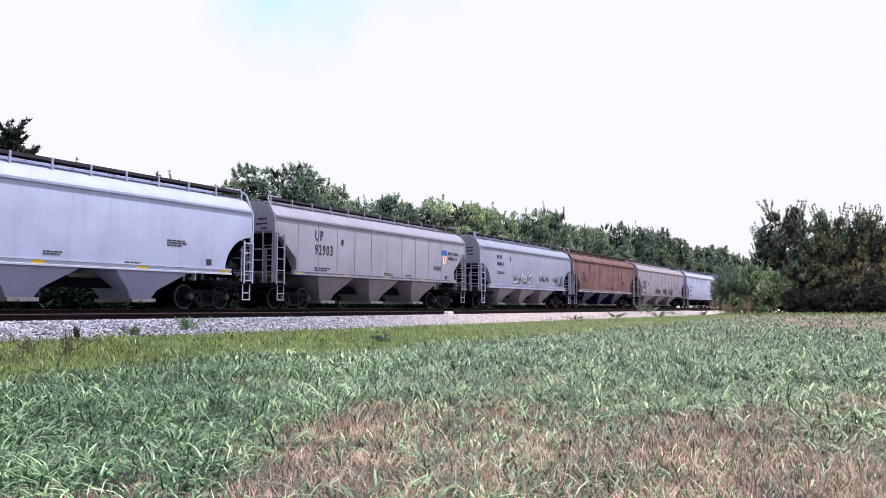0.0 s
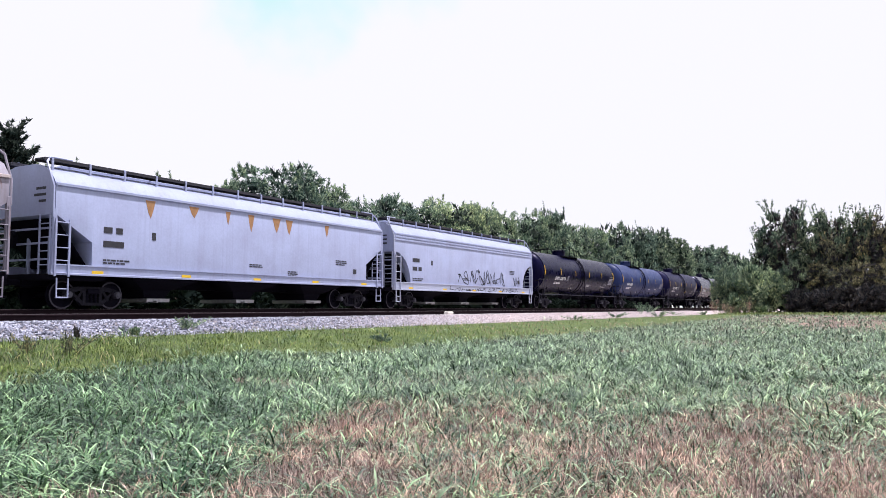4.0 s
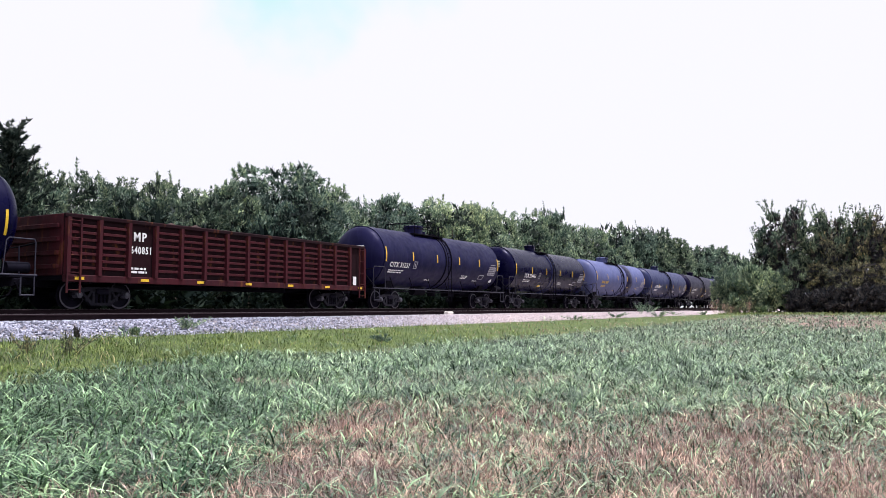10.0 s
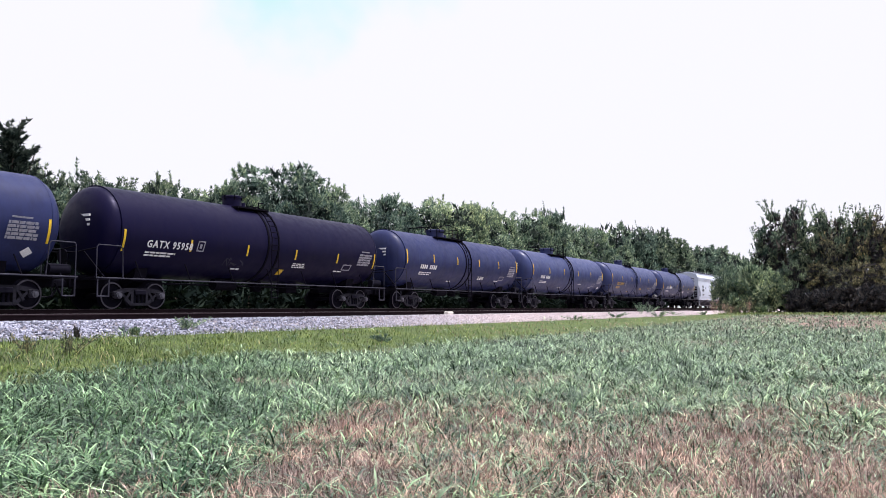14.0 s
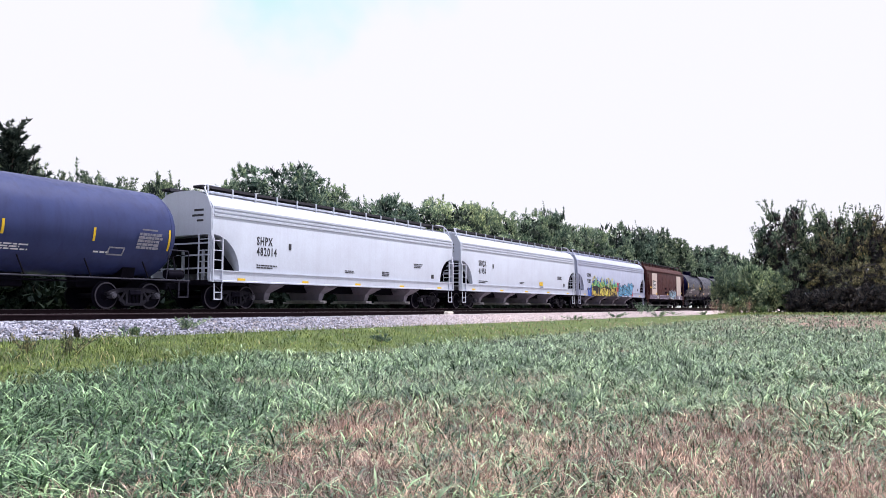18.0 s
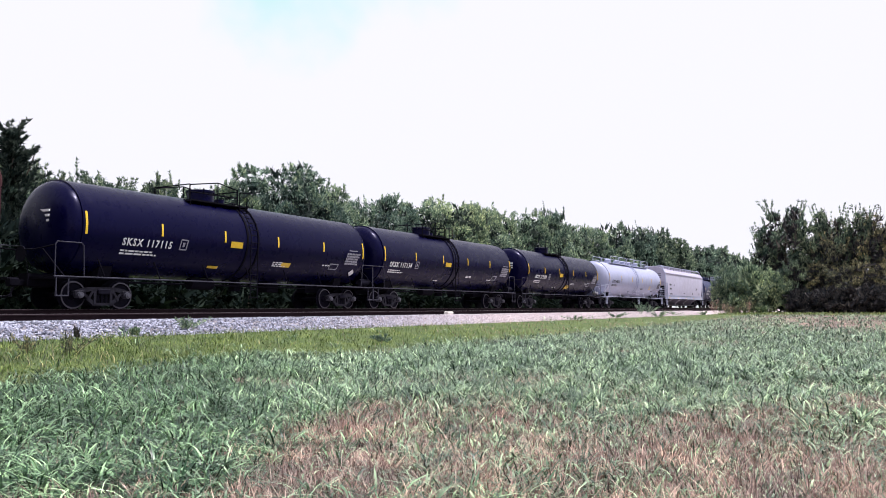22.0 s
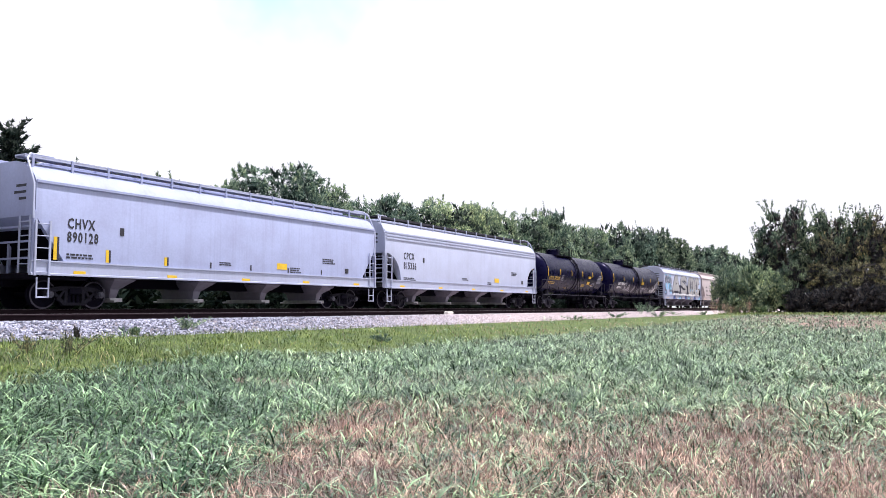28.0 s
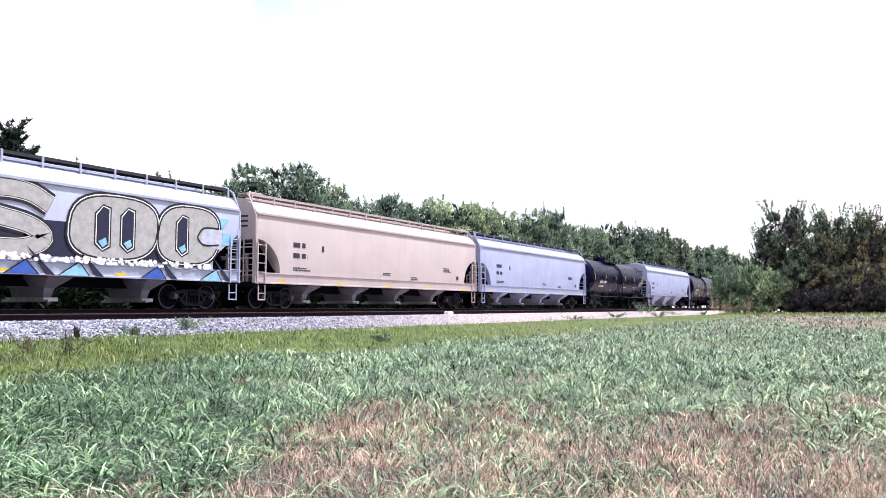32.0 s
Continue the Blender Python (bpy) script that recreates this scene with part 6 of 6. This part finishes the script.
def plant(k, x, y, h, wide=1.0, spin=0.0):
    """Puts tree model k at (x, y) with its tip at height h over the rails."""
    m = MODELS[k]
    base = 4.0 if k in (5, 6, 11) else 10.0
    z = -0.8 if y > 26 else float(ground_z(x, y)) - 0.05
    s = (h - z) / base
    mat = pose(x, y, z, 0, 0, spin) @ Matrix.Diagonal((s * wide, s * wide, s, 1))
    if k not in used:
        used.add(k)
        m.matrix_basis = mat
        return m
    keep = m.matrix_basis.copy()
    m.matrix_basis = Matrix.Identity(4)
    c = copy_thing(m, mat)
    m.matrix_basis = keep
    return c


rng = random.Random(8)
# heights of the wood's skyline along the far side of the tracks
SKY = [(-40, 8), (14, 8.0), (27, 8.1), (29, 8.4), (35, 8.4), (37.5, 7.6), (44, 7.4), (48, 8.0), (53, 8.8), (59, 9.7), (66, 9.8), (72, 10.8), (78, 11.5), (86, 11.4), (97, 11.5), (106, 11.8), (120, 12.3), (151, 13.6), (197, 13.7), (245, 14.5), (330, 15), (500, 15)]
sx, sz = zip(*SKY)
x = -36.0
while x < 340:
    h = float(np.interp(x, sx, sz))
    step = 2.8 if 16 < x < 38 else 4.6 if 16 < x < 110 else 8.0
    kinds = [2, 2, 2, 0] if x < 39 else [0, 7, 0, 2, 7, 0] if x < 115 else [8, 8, 10]
    plant(rng.choice(kinds), x + rng.uniform(-0.8, 0.8), 40.5 + rng.uniform(-1.5, 1.5), h * rng.uniform(0.93, 1.07) * (0.98 if x < 37 else 1), rng.uniform(0.85, 1.1) if x < 115 else rng.uniform(0.8, 1.0), rng.uniform(0, 360))
    if 18 < x < 120:
        plant(rng.choice([2, 2, 0] if x < 39 else [0, 2, 7, 0, 7]), x + step / 2, 37.5 + rng.uniform(-1, 1), h * rng.uniform(0.52, 0.74) * (1.15 if x < 37 else 1), 1.2, rng.uniform(0, 360))
    x += step
plant(4, 22.4, 37.0, 9.2, 1.4, 30)
plant(1, 42.5, 38.0, 9.75, 1.12, 80)
plant(0, 38.6, 38.4, 8.0, 0.9, 10)
plant(7, 48.0, 38.4, 9.3, 1.0, 10)
plant(2, 98.5, 40, 13.1, 0.5, 10)
plant(2, 151, 41, 15.2, 0.6, 50)
# undergrowth between the far track and the wood, shade put into its leaf colour
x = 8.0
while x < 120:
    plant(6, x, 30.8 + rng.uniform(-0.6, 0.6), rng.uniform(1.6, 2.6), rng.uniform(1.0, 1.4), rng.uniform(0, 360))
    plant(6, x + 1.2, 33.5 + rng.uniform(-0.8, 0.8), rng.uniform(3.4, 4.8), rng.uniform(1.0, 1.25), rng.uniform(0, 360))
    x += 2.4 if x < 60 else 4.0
# the clump at the field's edge that hides the train
for x, y, h, k, w in ((101, 11.4, 12.1, 9, 0.85), (101.5, 13.4, 9.2, 9, 0.8), (101, 8.9, 9.8, 2, 0.9), (101, 6.7, 11.2, 9, 0.72), (103, 5.0, 9.2, 3, 1.0), (100, 7.2, 8.2, 3, 0.95), (102, 3.4, 11.0, 9, 0.65), (101, 1.6, 10.6, 3, 0.75), (104, 0.0, 9.8, 3, 0.9), (102, -2.4, 10.2, 9, 0.9), (103, -6, 10.8, 2, 0.9), (104, -10, 10.2, 3, 0.9),
                      (96.5, 15.4, 5.1, 5, 0.95), (97.5, 17.6, 3.4, 5, 0.8), (95.5, 13.6, 4.3, 5, 0.9), (97, 12.3, 3.8, 5, 1.0), (98, 10.2, 5.4, 9, 1.0), (98.5, 7.6, 5.0, 3, 1.1), (97, 5.5, 4.6, 3, 1.2), (97.5, 2.6, 5.0, 3, 1.2), (98, -1, 5.2, 9, 1.2), (99, -5, 5, 3, 1.4), (110, 15.4, 6.4, 8, 0.8),
                      # row of added shrubs whose colour is the clump's purple shade
                      (95.5, 9.4, 2.0, 11, 1.2), (95.5, 6.6, 2.2, 11, 1.3), (95.5, 3.8, 2.4, 11, 1.3), (95.5, 1.0, 2.2, 11, 1.3), (96, -2.4, 2.4, 11, 1.4)):
    plant(k, x, y, h, w, rng.uniform(0, 360))


# ---- stones, grass and weeds ----
def raw_mesh(name, v, f, mat, smooth=True):
    me = bpy.data.meshes.new(name)
    k = f.shape[1]
    me.vertices.add(len(v))
    me.vertices.foreach_set("co", v.ravel())
    me.loops.add(f.size)
    me.loops.foreach_set("vertex_index", f.ravel().astype(np.int32))
    me.polygons.add(len(f))
    me.polygons.foreach_set("loop_start", np.arange(0, f.size, k, dtype=np.int32))
    me.update(calc_edges=True)
    me.validate()
    me.materials.append(mat)
    me.polygons.foreach_set("use_smooth", [smooth] * len(me.polygons))
    return me


def stone_material():
    m, n, l, b = mat_new("crushed_stone", 0.85)
    geo = n.new("ShaderNodeNewGeometry")
    c = ramp(n, l, geo.outputs["Random Per Island"], 0.0, 1.0, (0.08, 0.085, 0.12), (0.50, 0.51, 0.63))
    tc = n.new("ShaderNodeTexCoord")
    sx_ = n.new("ShaderNodeSeparateXYZ")
    l.new(tc.outputs["Object"], sx_.inputs[0])
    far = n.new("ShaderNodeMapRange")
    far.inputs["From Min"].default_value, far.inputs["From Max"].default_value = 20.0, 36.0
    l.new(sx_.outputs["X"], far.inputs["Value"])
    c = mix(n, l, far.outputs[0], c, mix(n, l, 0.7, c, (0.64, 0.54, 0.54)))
    f = ramp(n, l, noise_node(n, l, "Object", 25.0, 4.0), 0.3, 0.7, (0.8, 0.8, 0.8), (1.1, 1.1, 1.1))
    l.new(mix(n, l, 1.0, c, f, 'MULTIPLY'), b.inputs["Base Color"])
    return m


def bed_z(y):
    return np.interp(y, [16.3, 16.75, 17.62, 21.0, 22.2, 25.3], [-0.75, -0.66, -0.31, -0.30, -0.19, -0.18])


def stones(n, xa, xb, ya, yb, size, seed):
    r = np.random.default_rng(seed)
    x = xa + (xb - xa) * r.random(n) ** 1.6
    y = ya + (yb - ya) * r.random(n)
    c = np.stack([x, y, bed_z(y) + 0.012], 1)
    base = np.array([(1, 0, 0), (0, 1, 0), (-1, 0, 0), (0, -1, 0), (0, 0, 1), (0, 0, -1)], float)
    s = size * (0.5 + 0.9 * r.random((n, 1, 1))) * (0.7 + 0.6 * r.random((n, 6, 1)))
    q = r.normal(size=(n, 3, 3))
    q, _ = np.linalg.qr(q)
    v = c[:, None, :] + np.einsum("kj,nij->nki", base, q) * s * np.array([1, 1, 0.8])
    tri = np.array([(0, 1, 4), (1, 2, 4), (2, 3, 4), (3, 0, 4), (1, 0, 5), (2, 1, 5), (3, 2, 5), (0, 3, 5)])
    f = (np.arange(n)[:, None, None] * 6 + tri[None]).reshape(-1, 3)
    return v.reshape(-1, 3), f


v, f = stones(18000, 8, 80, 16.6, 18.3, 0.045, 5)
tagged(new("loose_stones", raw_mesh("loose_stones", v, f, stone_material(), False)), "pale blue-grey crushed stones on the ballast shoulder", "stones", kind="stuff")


def blades(name, pts, height, width, bend_, mat, label, segs=3, seed=1, lean=0.35, ang=None, hs=None, ws=1.0):
    """One sheet of separate grass blades standing on the given ground points."""
    r = np.random.default_rng(seed)
    n = len(pts)
    h = height * (0.5 + 0.8 * r.random(n)) * (1 if hs is None else hs)
    ang = r.random(n) * 2 * math.pi if ang is None else ang
    dirv = np.stack([np.cos(ang), np.sin(ang), np.zeros(n)], 1)
    side = np.stack([-np.sin(ang), np.cos(ang), np.zeros(n)], 1)
    out = bend_ * (0.25 + 0.95 * r.random(n))
    tilt = lean * r.random(n)
    w = width * (0.6 + 0.8 * r.random(n)) * ws
    rows = []
    for k in range(segs + 1):
        u = k / segs
        p = pts + dirv * ((tilt * u + out * u * u) * h)[:, None]
        p[:, 2] += h * (u - 0.5 * out * u * u * u)
        ww = (w * (1 - u) ** 0.6 * (0.6 + 0.8 * u))[:, None] * side
        rows += [p - ww, p + ww] if k < segs else [p]
    per = 2 * segs + 1
    v = np.stack(rows, 1).reshape(-1, 3)
    base = (np.arange(n) * per)[:, None]
    tris = []
    for k in range(segs - 1):
        tris += [base + np.array([[2 * k, 2 * k + 1, 2 * k + 3]]), base + np.array([[2 * k, 2 * k + 3, 2 * k + 2]])]
    tris.append(base + np.array([[2 * segs - 2, 2 * segs - 1, 2 * segs]]))
    return tagged(new(name, raw_mesh(name, v, np.concatenate(tris, 0), mat)), label, "grass", kind="stuff")


def field_points(n, near, far, seed, amin=-6, amax=66, power=1.0):
    """Random ground points in the wedge of field before the tracks, thinning with distance."""
    r = np.random.default_rng(seed)
    d = near * (far / near) ** (r.random(n) ** power)
    a = np.radians(amin + (amax - amin) * r.random(n))
    x, y = d * np.cos(a), d * np.sin(a)
    keep = y < 16.75
    return x[keep], y[keep]


def wave(x, y, s, o=0.0):
    return (np.sin(x * s + 1.7 * np.sin(y * s * 0.8 + o)) + np.sin(y * s * 1.3 + 1.3 * np.sin(x * s * 0.6 + 2 * o) + o)) / 2


def dryness(x, y):
    """Where the tall grass gives way to dry stubble: the near edge and scattered patches."""
    az, dist = np.degrees(np.arctan2(y, x)), np.hypot(x, y)
    reach = np.interp(az, [-6, 1, 6, 12, 17, 22, 26, 30, 34, 38, 42, 45, 49, 53, 57, 66], [11.5, 11.5, 11.8, 11.2, 10.6, 11.2, 12.2, 12.0, 10.8, 9.2, 7.8, 6.6, 5.5, 5.3, 5.2, 5.0])
    mixed = 1 - smooth01(az, 27, 38)
    ragged = (0.9 + 1.6 * mixed) * wave(x, y, 1.15) + (0.7 + 0.9 * mixed) * wave(x, y, 2.9, 1.0) + 0.5 * wave(x, y, 7.0, 2.0)
    d = smooth01(reach - dist + ragged, -1.0 - 1.4 * mixed, 1.0 + 2.0 * mixed) * (0.88 + 0.12 * wave(x, y, 1.7, 0.5)) * (1 - 0.22 * mixed)
    patch = smooth01(wave(x, y, 0.75, 1.0) + 0.6 * wave(x, y, 2.7, 2.0), 0.35, 0.95) * smooth01(32 - az, 0, 14)
    bare = smooth01(dist, 36, 46) * (1 - smooth01(dist, 62, 75)) * smooth01(7 - az, 0, 3) * smooth01(wave(x, y, 0.22, 0.4), -0.5, 0.3)
    return np.clip(np.maximum(np.maximum(d, 0.75 * patch), 0.9 * bare), 0, 1)


def on_ground(x, y):
    return np.stack([x, y, ground_z(x, y) - 0.01], 1)


r = np.random.default_rng(3)
# tufts of broad arching blades: lush and dark on the left of the field, paler on the right
x, y = field_points(31000, 3.6, 90, 21)
keep = r.random(len(x)) > np.maximum(dryness(x, y) * 0.90, smooth01(y + 0.5 * wave(x, y, 0.7), 12.0, 13.6) * 0.985)
x, y = x[keep], y[keep]
per = 8
lush = np.repeat(r.random(len(x)) < 0.15 + 0.8 * smooth01(np.degrees(np.arctan2(y, x)), 33, 49), per)
cx, cy = np.repeat(x, per), np.repeat(y, per)
dist = np.hypot(cx, cy)
a = r.random(len(cx)) * 6.283
rad = 0.06 * r.random(len(cx)) * (1 + dist / 20)
hs = np.repeat(0.6 + 0.75 * r.random(len(x)), per) * (0.8 + 0.3 * wave(cx, cy, 0.8, 3.0)) * (1 - 0.3 * smooth01(dist, 25, 70)) * (0.72 + 0.28 * smooth01(dist, 5, 9)) * (1 - 0.35 * dryness(cx, cy))
pts, turn_ = on_ground(cx + rad * np.cos(a), cy + rad * np.sin(a)), a + 0.5 * r.normal(size=len(a))
for sel, m, lab, sd in ((lush, BLADE_LUSH, "lush dark green grass with long arching leaves", 5), (~lush, BLADE_BLUE, "blue-green broad-bladed grass with arching leaves", 15)):
    blades("tall_grass", pts[sel], 0.335, 0.0108, 1.75, m, lab, 4, sd, ang=turn_[sel], hs=hs[sel], ws=(1 + 1.8 * smooth01(dist, 18, 80))[sel])
# the stand closes up with distance
x, y = field_points(13000, 15, 60, 121, 0, 58)
keep = r.random(len(x)) > np.maximum(dryness(x, y) * 0.92, smooth01(y + 0.5 * wave(x, y, 0.7), 11.8, 13.2) * 0.99)
cx, cy = np.repeat(x[keep], 7), np.repeat(y[keep], 7)
a = r.random(len(cx)) * 6.283
hs = (0.85 + 0.3 * wave(cx, cy, 0.5, 2.0)) * (1 - 0.3 * smooth01(np.hypot(cx, cy), 30, 60))
blades("distant_tufts", on_ground(cx + 0.10 * np.cos(a), cy + 0.10 * np.sin(a)), 0.36, 0.017, 1.8, BLADE_BLUE, "blue-green grass tufts in the middle of the field", 3, 33, ang=a, hs=hs)
# the same field goes on around and behind
q = np.random.default_rng(77)
d, az = 2.0 * (45 / 2.0) ** q.random(5200), np.radians(-6 - 288 * q.random(5200))
x, y = np.repeat(d * np.cos(az), 7), np.repeat(d * np.sin(az), 7)
a = q.random(len(x)) * 6.283
keep = y < 12.5
blades("outer_grass", on_ground(x + 0.12 * np.cos(a), y + 0.12 * np.sin(a))[keep], 0.34, 0.014, 1.8, BLADE_BLUE, "blue-green grass over the rest of the field", 3, 16, ang=a[keep])
x, y = field_points(9000, 1.2, 3.8, 78, -30, 80)
blades("outer_grass", on_ground(x, y), 0.16, 0.006, 0.6, STRAW, "dry stubble in the near field", 2, 17, lean=0.8)
# far stretch of the field, up to the clump of trees
x, y = field_points(15000, 32, 112, 91, -8, 26)
keep = (y < 12.6) & (r.random(len(x)) < 0.75 + 0.35 * wave(x, y, 0.35, 1.5))
blades("far_grass", on_ground(x[keep], y[keep]), 0.30, 0.030, 1.2, BLADE_BLUE, "green grass on the far part of the field", 3, 19)
# thin fresh blades among them
x, y = field_points(16000, 3.6, 70, 24)
keep = r.random(len(x)) > np.maximum(smooth01(y, 12.2, 13.8), 0.8 * dryness(x, y))
blades("fine_grass", on_ground(x[keep], y[keep]), 0.22, 0.0045, 0.9, BLADE_BLUE, "thin pale grass among the tall blades", 3, 8)
# dry stubble and fallen straw
x, y = field_points(230000, 3.4, 80, 22, power=1.1)
keep = r.random(len(x)) < (0.07 + 0.95 * dryness(x, y)) * (1 - 0.9 * smooth01(y, 12, 13.6)) * (1 - 0.55 * smooth01(np.degrees(np.arctan2(y, x)), 46, 54))
blades("dry_stubble", on_ground(x[keep], y[keep]), 0.16, 0.005, 0.5, STRAW, "short dry straw-coloured stubble between the grass", 2, 6, lean=0.9)
# mown bank
x, y = field_points(80000, 12.0, 95, 23, 5, 64)
keep = r.random(len(x)) < smooth01(y, 11.6, 13.2) * (0.62 + 0.38 * wave(x, y, 1.9, 0.7))
hs = (0.75 + 0.4 * wave(x, y, 1.3, 2.2) + 0.25 * wave(x, y, 4.1, 1.2))[keep]
blades("mown_grass", on_ground(x[keep], y[keep]), 0.23, 0.0085, 0.9, BLADE_MOWN, "short yellow-green mown grass on the railway bank", 2, 7, hs=hs)


x, y = field_points(85000, 11.5, 34, 123, 20, 64, 1.2)
keep = r.random(len(x)) < smooth01(y, 11.4, 12.6) * (0.75 + 0.25 * wave(x, y, 2.3, 0.2))
blades("short_grass", on_ground(x[keep], y[keep]), 0.15, 0.008, 1.1, BLADE_MOWN, "dense short yellow-green grass close to the tracks", 2, 37, hs=(0.9 + 0.35 * wave(x, y, 1.7, 0.9))[keep])
# bleached straw among the mown grass, more of it farther along
x, y = field_points(34000, 14.0, 95, 28, 5, 45)
keep = r.random(len(x)) < smooth01(y, 12.2, 13.4) * smooth01(x, 17, 36) * (0.45 + 0.5 * wave(x, y, 0.8, 1.1))
blades("bleached_straw", on_ground(x[keep], y[keep]), 0.20, 0.010, 0.8, STRAW, "bleached straw among the mown grass of the bank", 2, 31, lean=0.6)


# taller rough growth at the foot of the ballast
x, y = field_points(30000, 12.0, 70, 26, 8, 64)
keep = r.random(len(x)) < np.maximum(smooth01(y, 13.4, 15.8) * 0.3, (1 - smooth01(x, 11, 17)) * smooth01(y, 11.4, 12.6) * (0.6 + 0.4 * wave(x, y, 1.6, 3.0)))
blades("rough_grass", on_ground(x[keep], y[keep]), 0.22, 0.008, 0.9, LEAF_D, "rough brownish-green growth at the foot of the ballast", 3, 9)


# dry strip and tall straw along the foot of the clump
x, y = field_points(9000, 84, 101, 27, -4, 12)
keep = (y < 16.2) & (r.random(len(x)) < 0.55 + 0.4 * wave(x, y, 0.9, 0.3))
blades("dry_strip", on_ground(x[keep], y[keep]), 0.34, 0.022, 0.7, BLADE_MOWN, "yellowing dry grass along the foot of the trees", 2, 29, lean=0.5)


def weed(x, y, h, mat, label, count=60, seed=1, wide=0.3):
    """A clump of weeds: stalks with small leaves."""
    q = np.random.default_rng(seed)
    z = max(float(ground_z(x, y)), float(bed_z(y)) if y > 16.6 else -9)
    t = thing("weed_clump", label, "weeds", "weeds by the track", at=pose(x, y, z - 0.02))
    b = Build()
    cl = []
    for k in range(9):
        tip = (wide * q.normal() * 0.6, wide * q.normal() * 0.6, h * (0.55 + 0.45 * q.random()))
        b.pipe([(tip[0] * 0.2, tip[1] * 0.2, 0), (tip[0] * 0.6, tip[1] * 0.6, tip[2] * 0.6), tip], 0.006, 4)
        for j in range(4):
            u = 0.35 + 0.65 * j / 3
            cl.append((tip[0] * u, tip[1] * u, tip[2] * u, h * 0.12, 0, 0, 0.6))
    part("stalks", b, mat, t)
    part("leaves", leaf_cloud(q, cl, count // 6, 0.05, "leaves", mat), mat, t)


WEED_PURPLE = leafy("dark_weed", [(0.03, 0.035, 0.03), (0.06, 0.05, 0.05), (0.10, 0.07, 0.07)])
weed(11.7, 16.45, 0.30, WEED_PURPLE, "dark dried weed at the foot of the ballast", 24, 1, 0.10)
weed(13.5, 16.7, 0.22, LEAF_B, "small green weed on the ballast edge", 60, 2, 0.2)
weed(15.4, 17.0, 0.36, LEAF_B, "green leafy weed on the ballast shoulder", 70, 3, 0.32)
weed(10.2, 14.6, 0.45, LEAF_D, "tall brownish weeds on the bank", 30, 4, 0.35)
weed(9.5, 14.9, 0.4, LEAF_D, "tall brownish weeds on the bank", 30, 5, 0.3)
weed(20.5, 13.9, 0.22, LEAF_A, "low green clump in the mown grass", 160, 6, 0.6)
weed(60.5, 17.3, 0.9, LEAF_B, "green weeds at the ballast edge", 120, 7, 0.6)
weed(63.0, 17.3, 0.7, LEAF_A, "green weeds at the ballast edge", 120, 8, 0.6)
for k in range(5):
    weed(44 + k * 8.3, 16.4 + 0.5 * math.sin(k * 2.6), 0.26 + 0.10 * (k % 3), LEAF_B if k % 2 else LEAF_A, "low weeds creeping over the ballast foot", 180, 60 + k, 0.8)
for k in range(14):
    weed(86 + k * 0.9, 15.5 + 1.6 * math.sin(k * 2.1), 1.0 + 0.4 * (k % 3), STRAW if k % 2 else LEAF_D, "dry brown weeds before the bushes", 60, 20 + k, 0.5)
b = Build()
b.box(31.8, 32.3, 18.0, 18.28, -0.33, -0.13, 0.05)
tagged(new("concrete_block", b.mesh("concrete_block", CONCRETE)), "pale concrete block lying beside the empty track", "block")


# ---- everything that moves ----
def motions():
    for car, x in TRAIN:
        walk(car, [(t, pose(x - SPEED * t, FAR_Y, 0)) for t in (0, 8, 16, 24, 32)])
    first = WHEELSETS[0]
    turn = SPEED / FPS / WHEEL_R
    walk(first, [(k / FPS, Matrix.Rotation(-turn * k, 4, 'Y')) for k in range(32 * FPS + 1)])
    for w in WHEELSETS[1:]:
        w.rotation_mode = "QUATERNION"
        w.animation_data_create().action = first.animation_data.action
        w.animation_data.action_slot = first.animation_data.action_slot


motions()
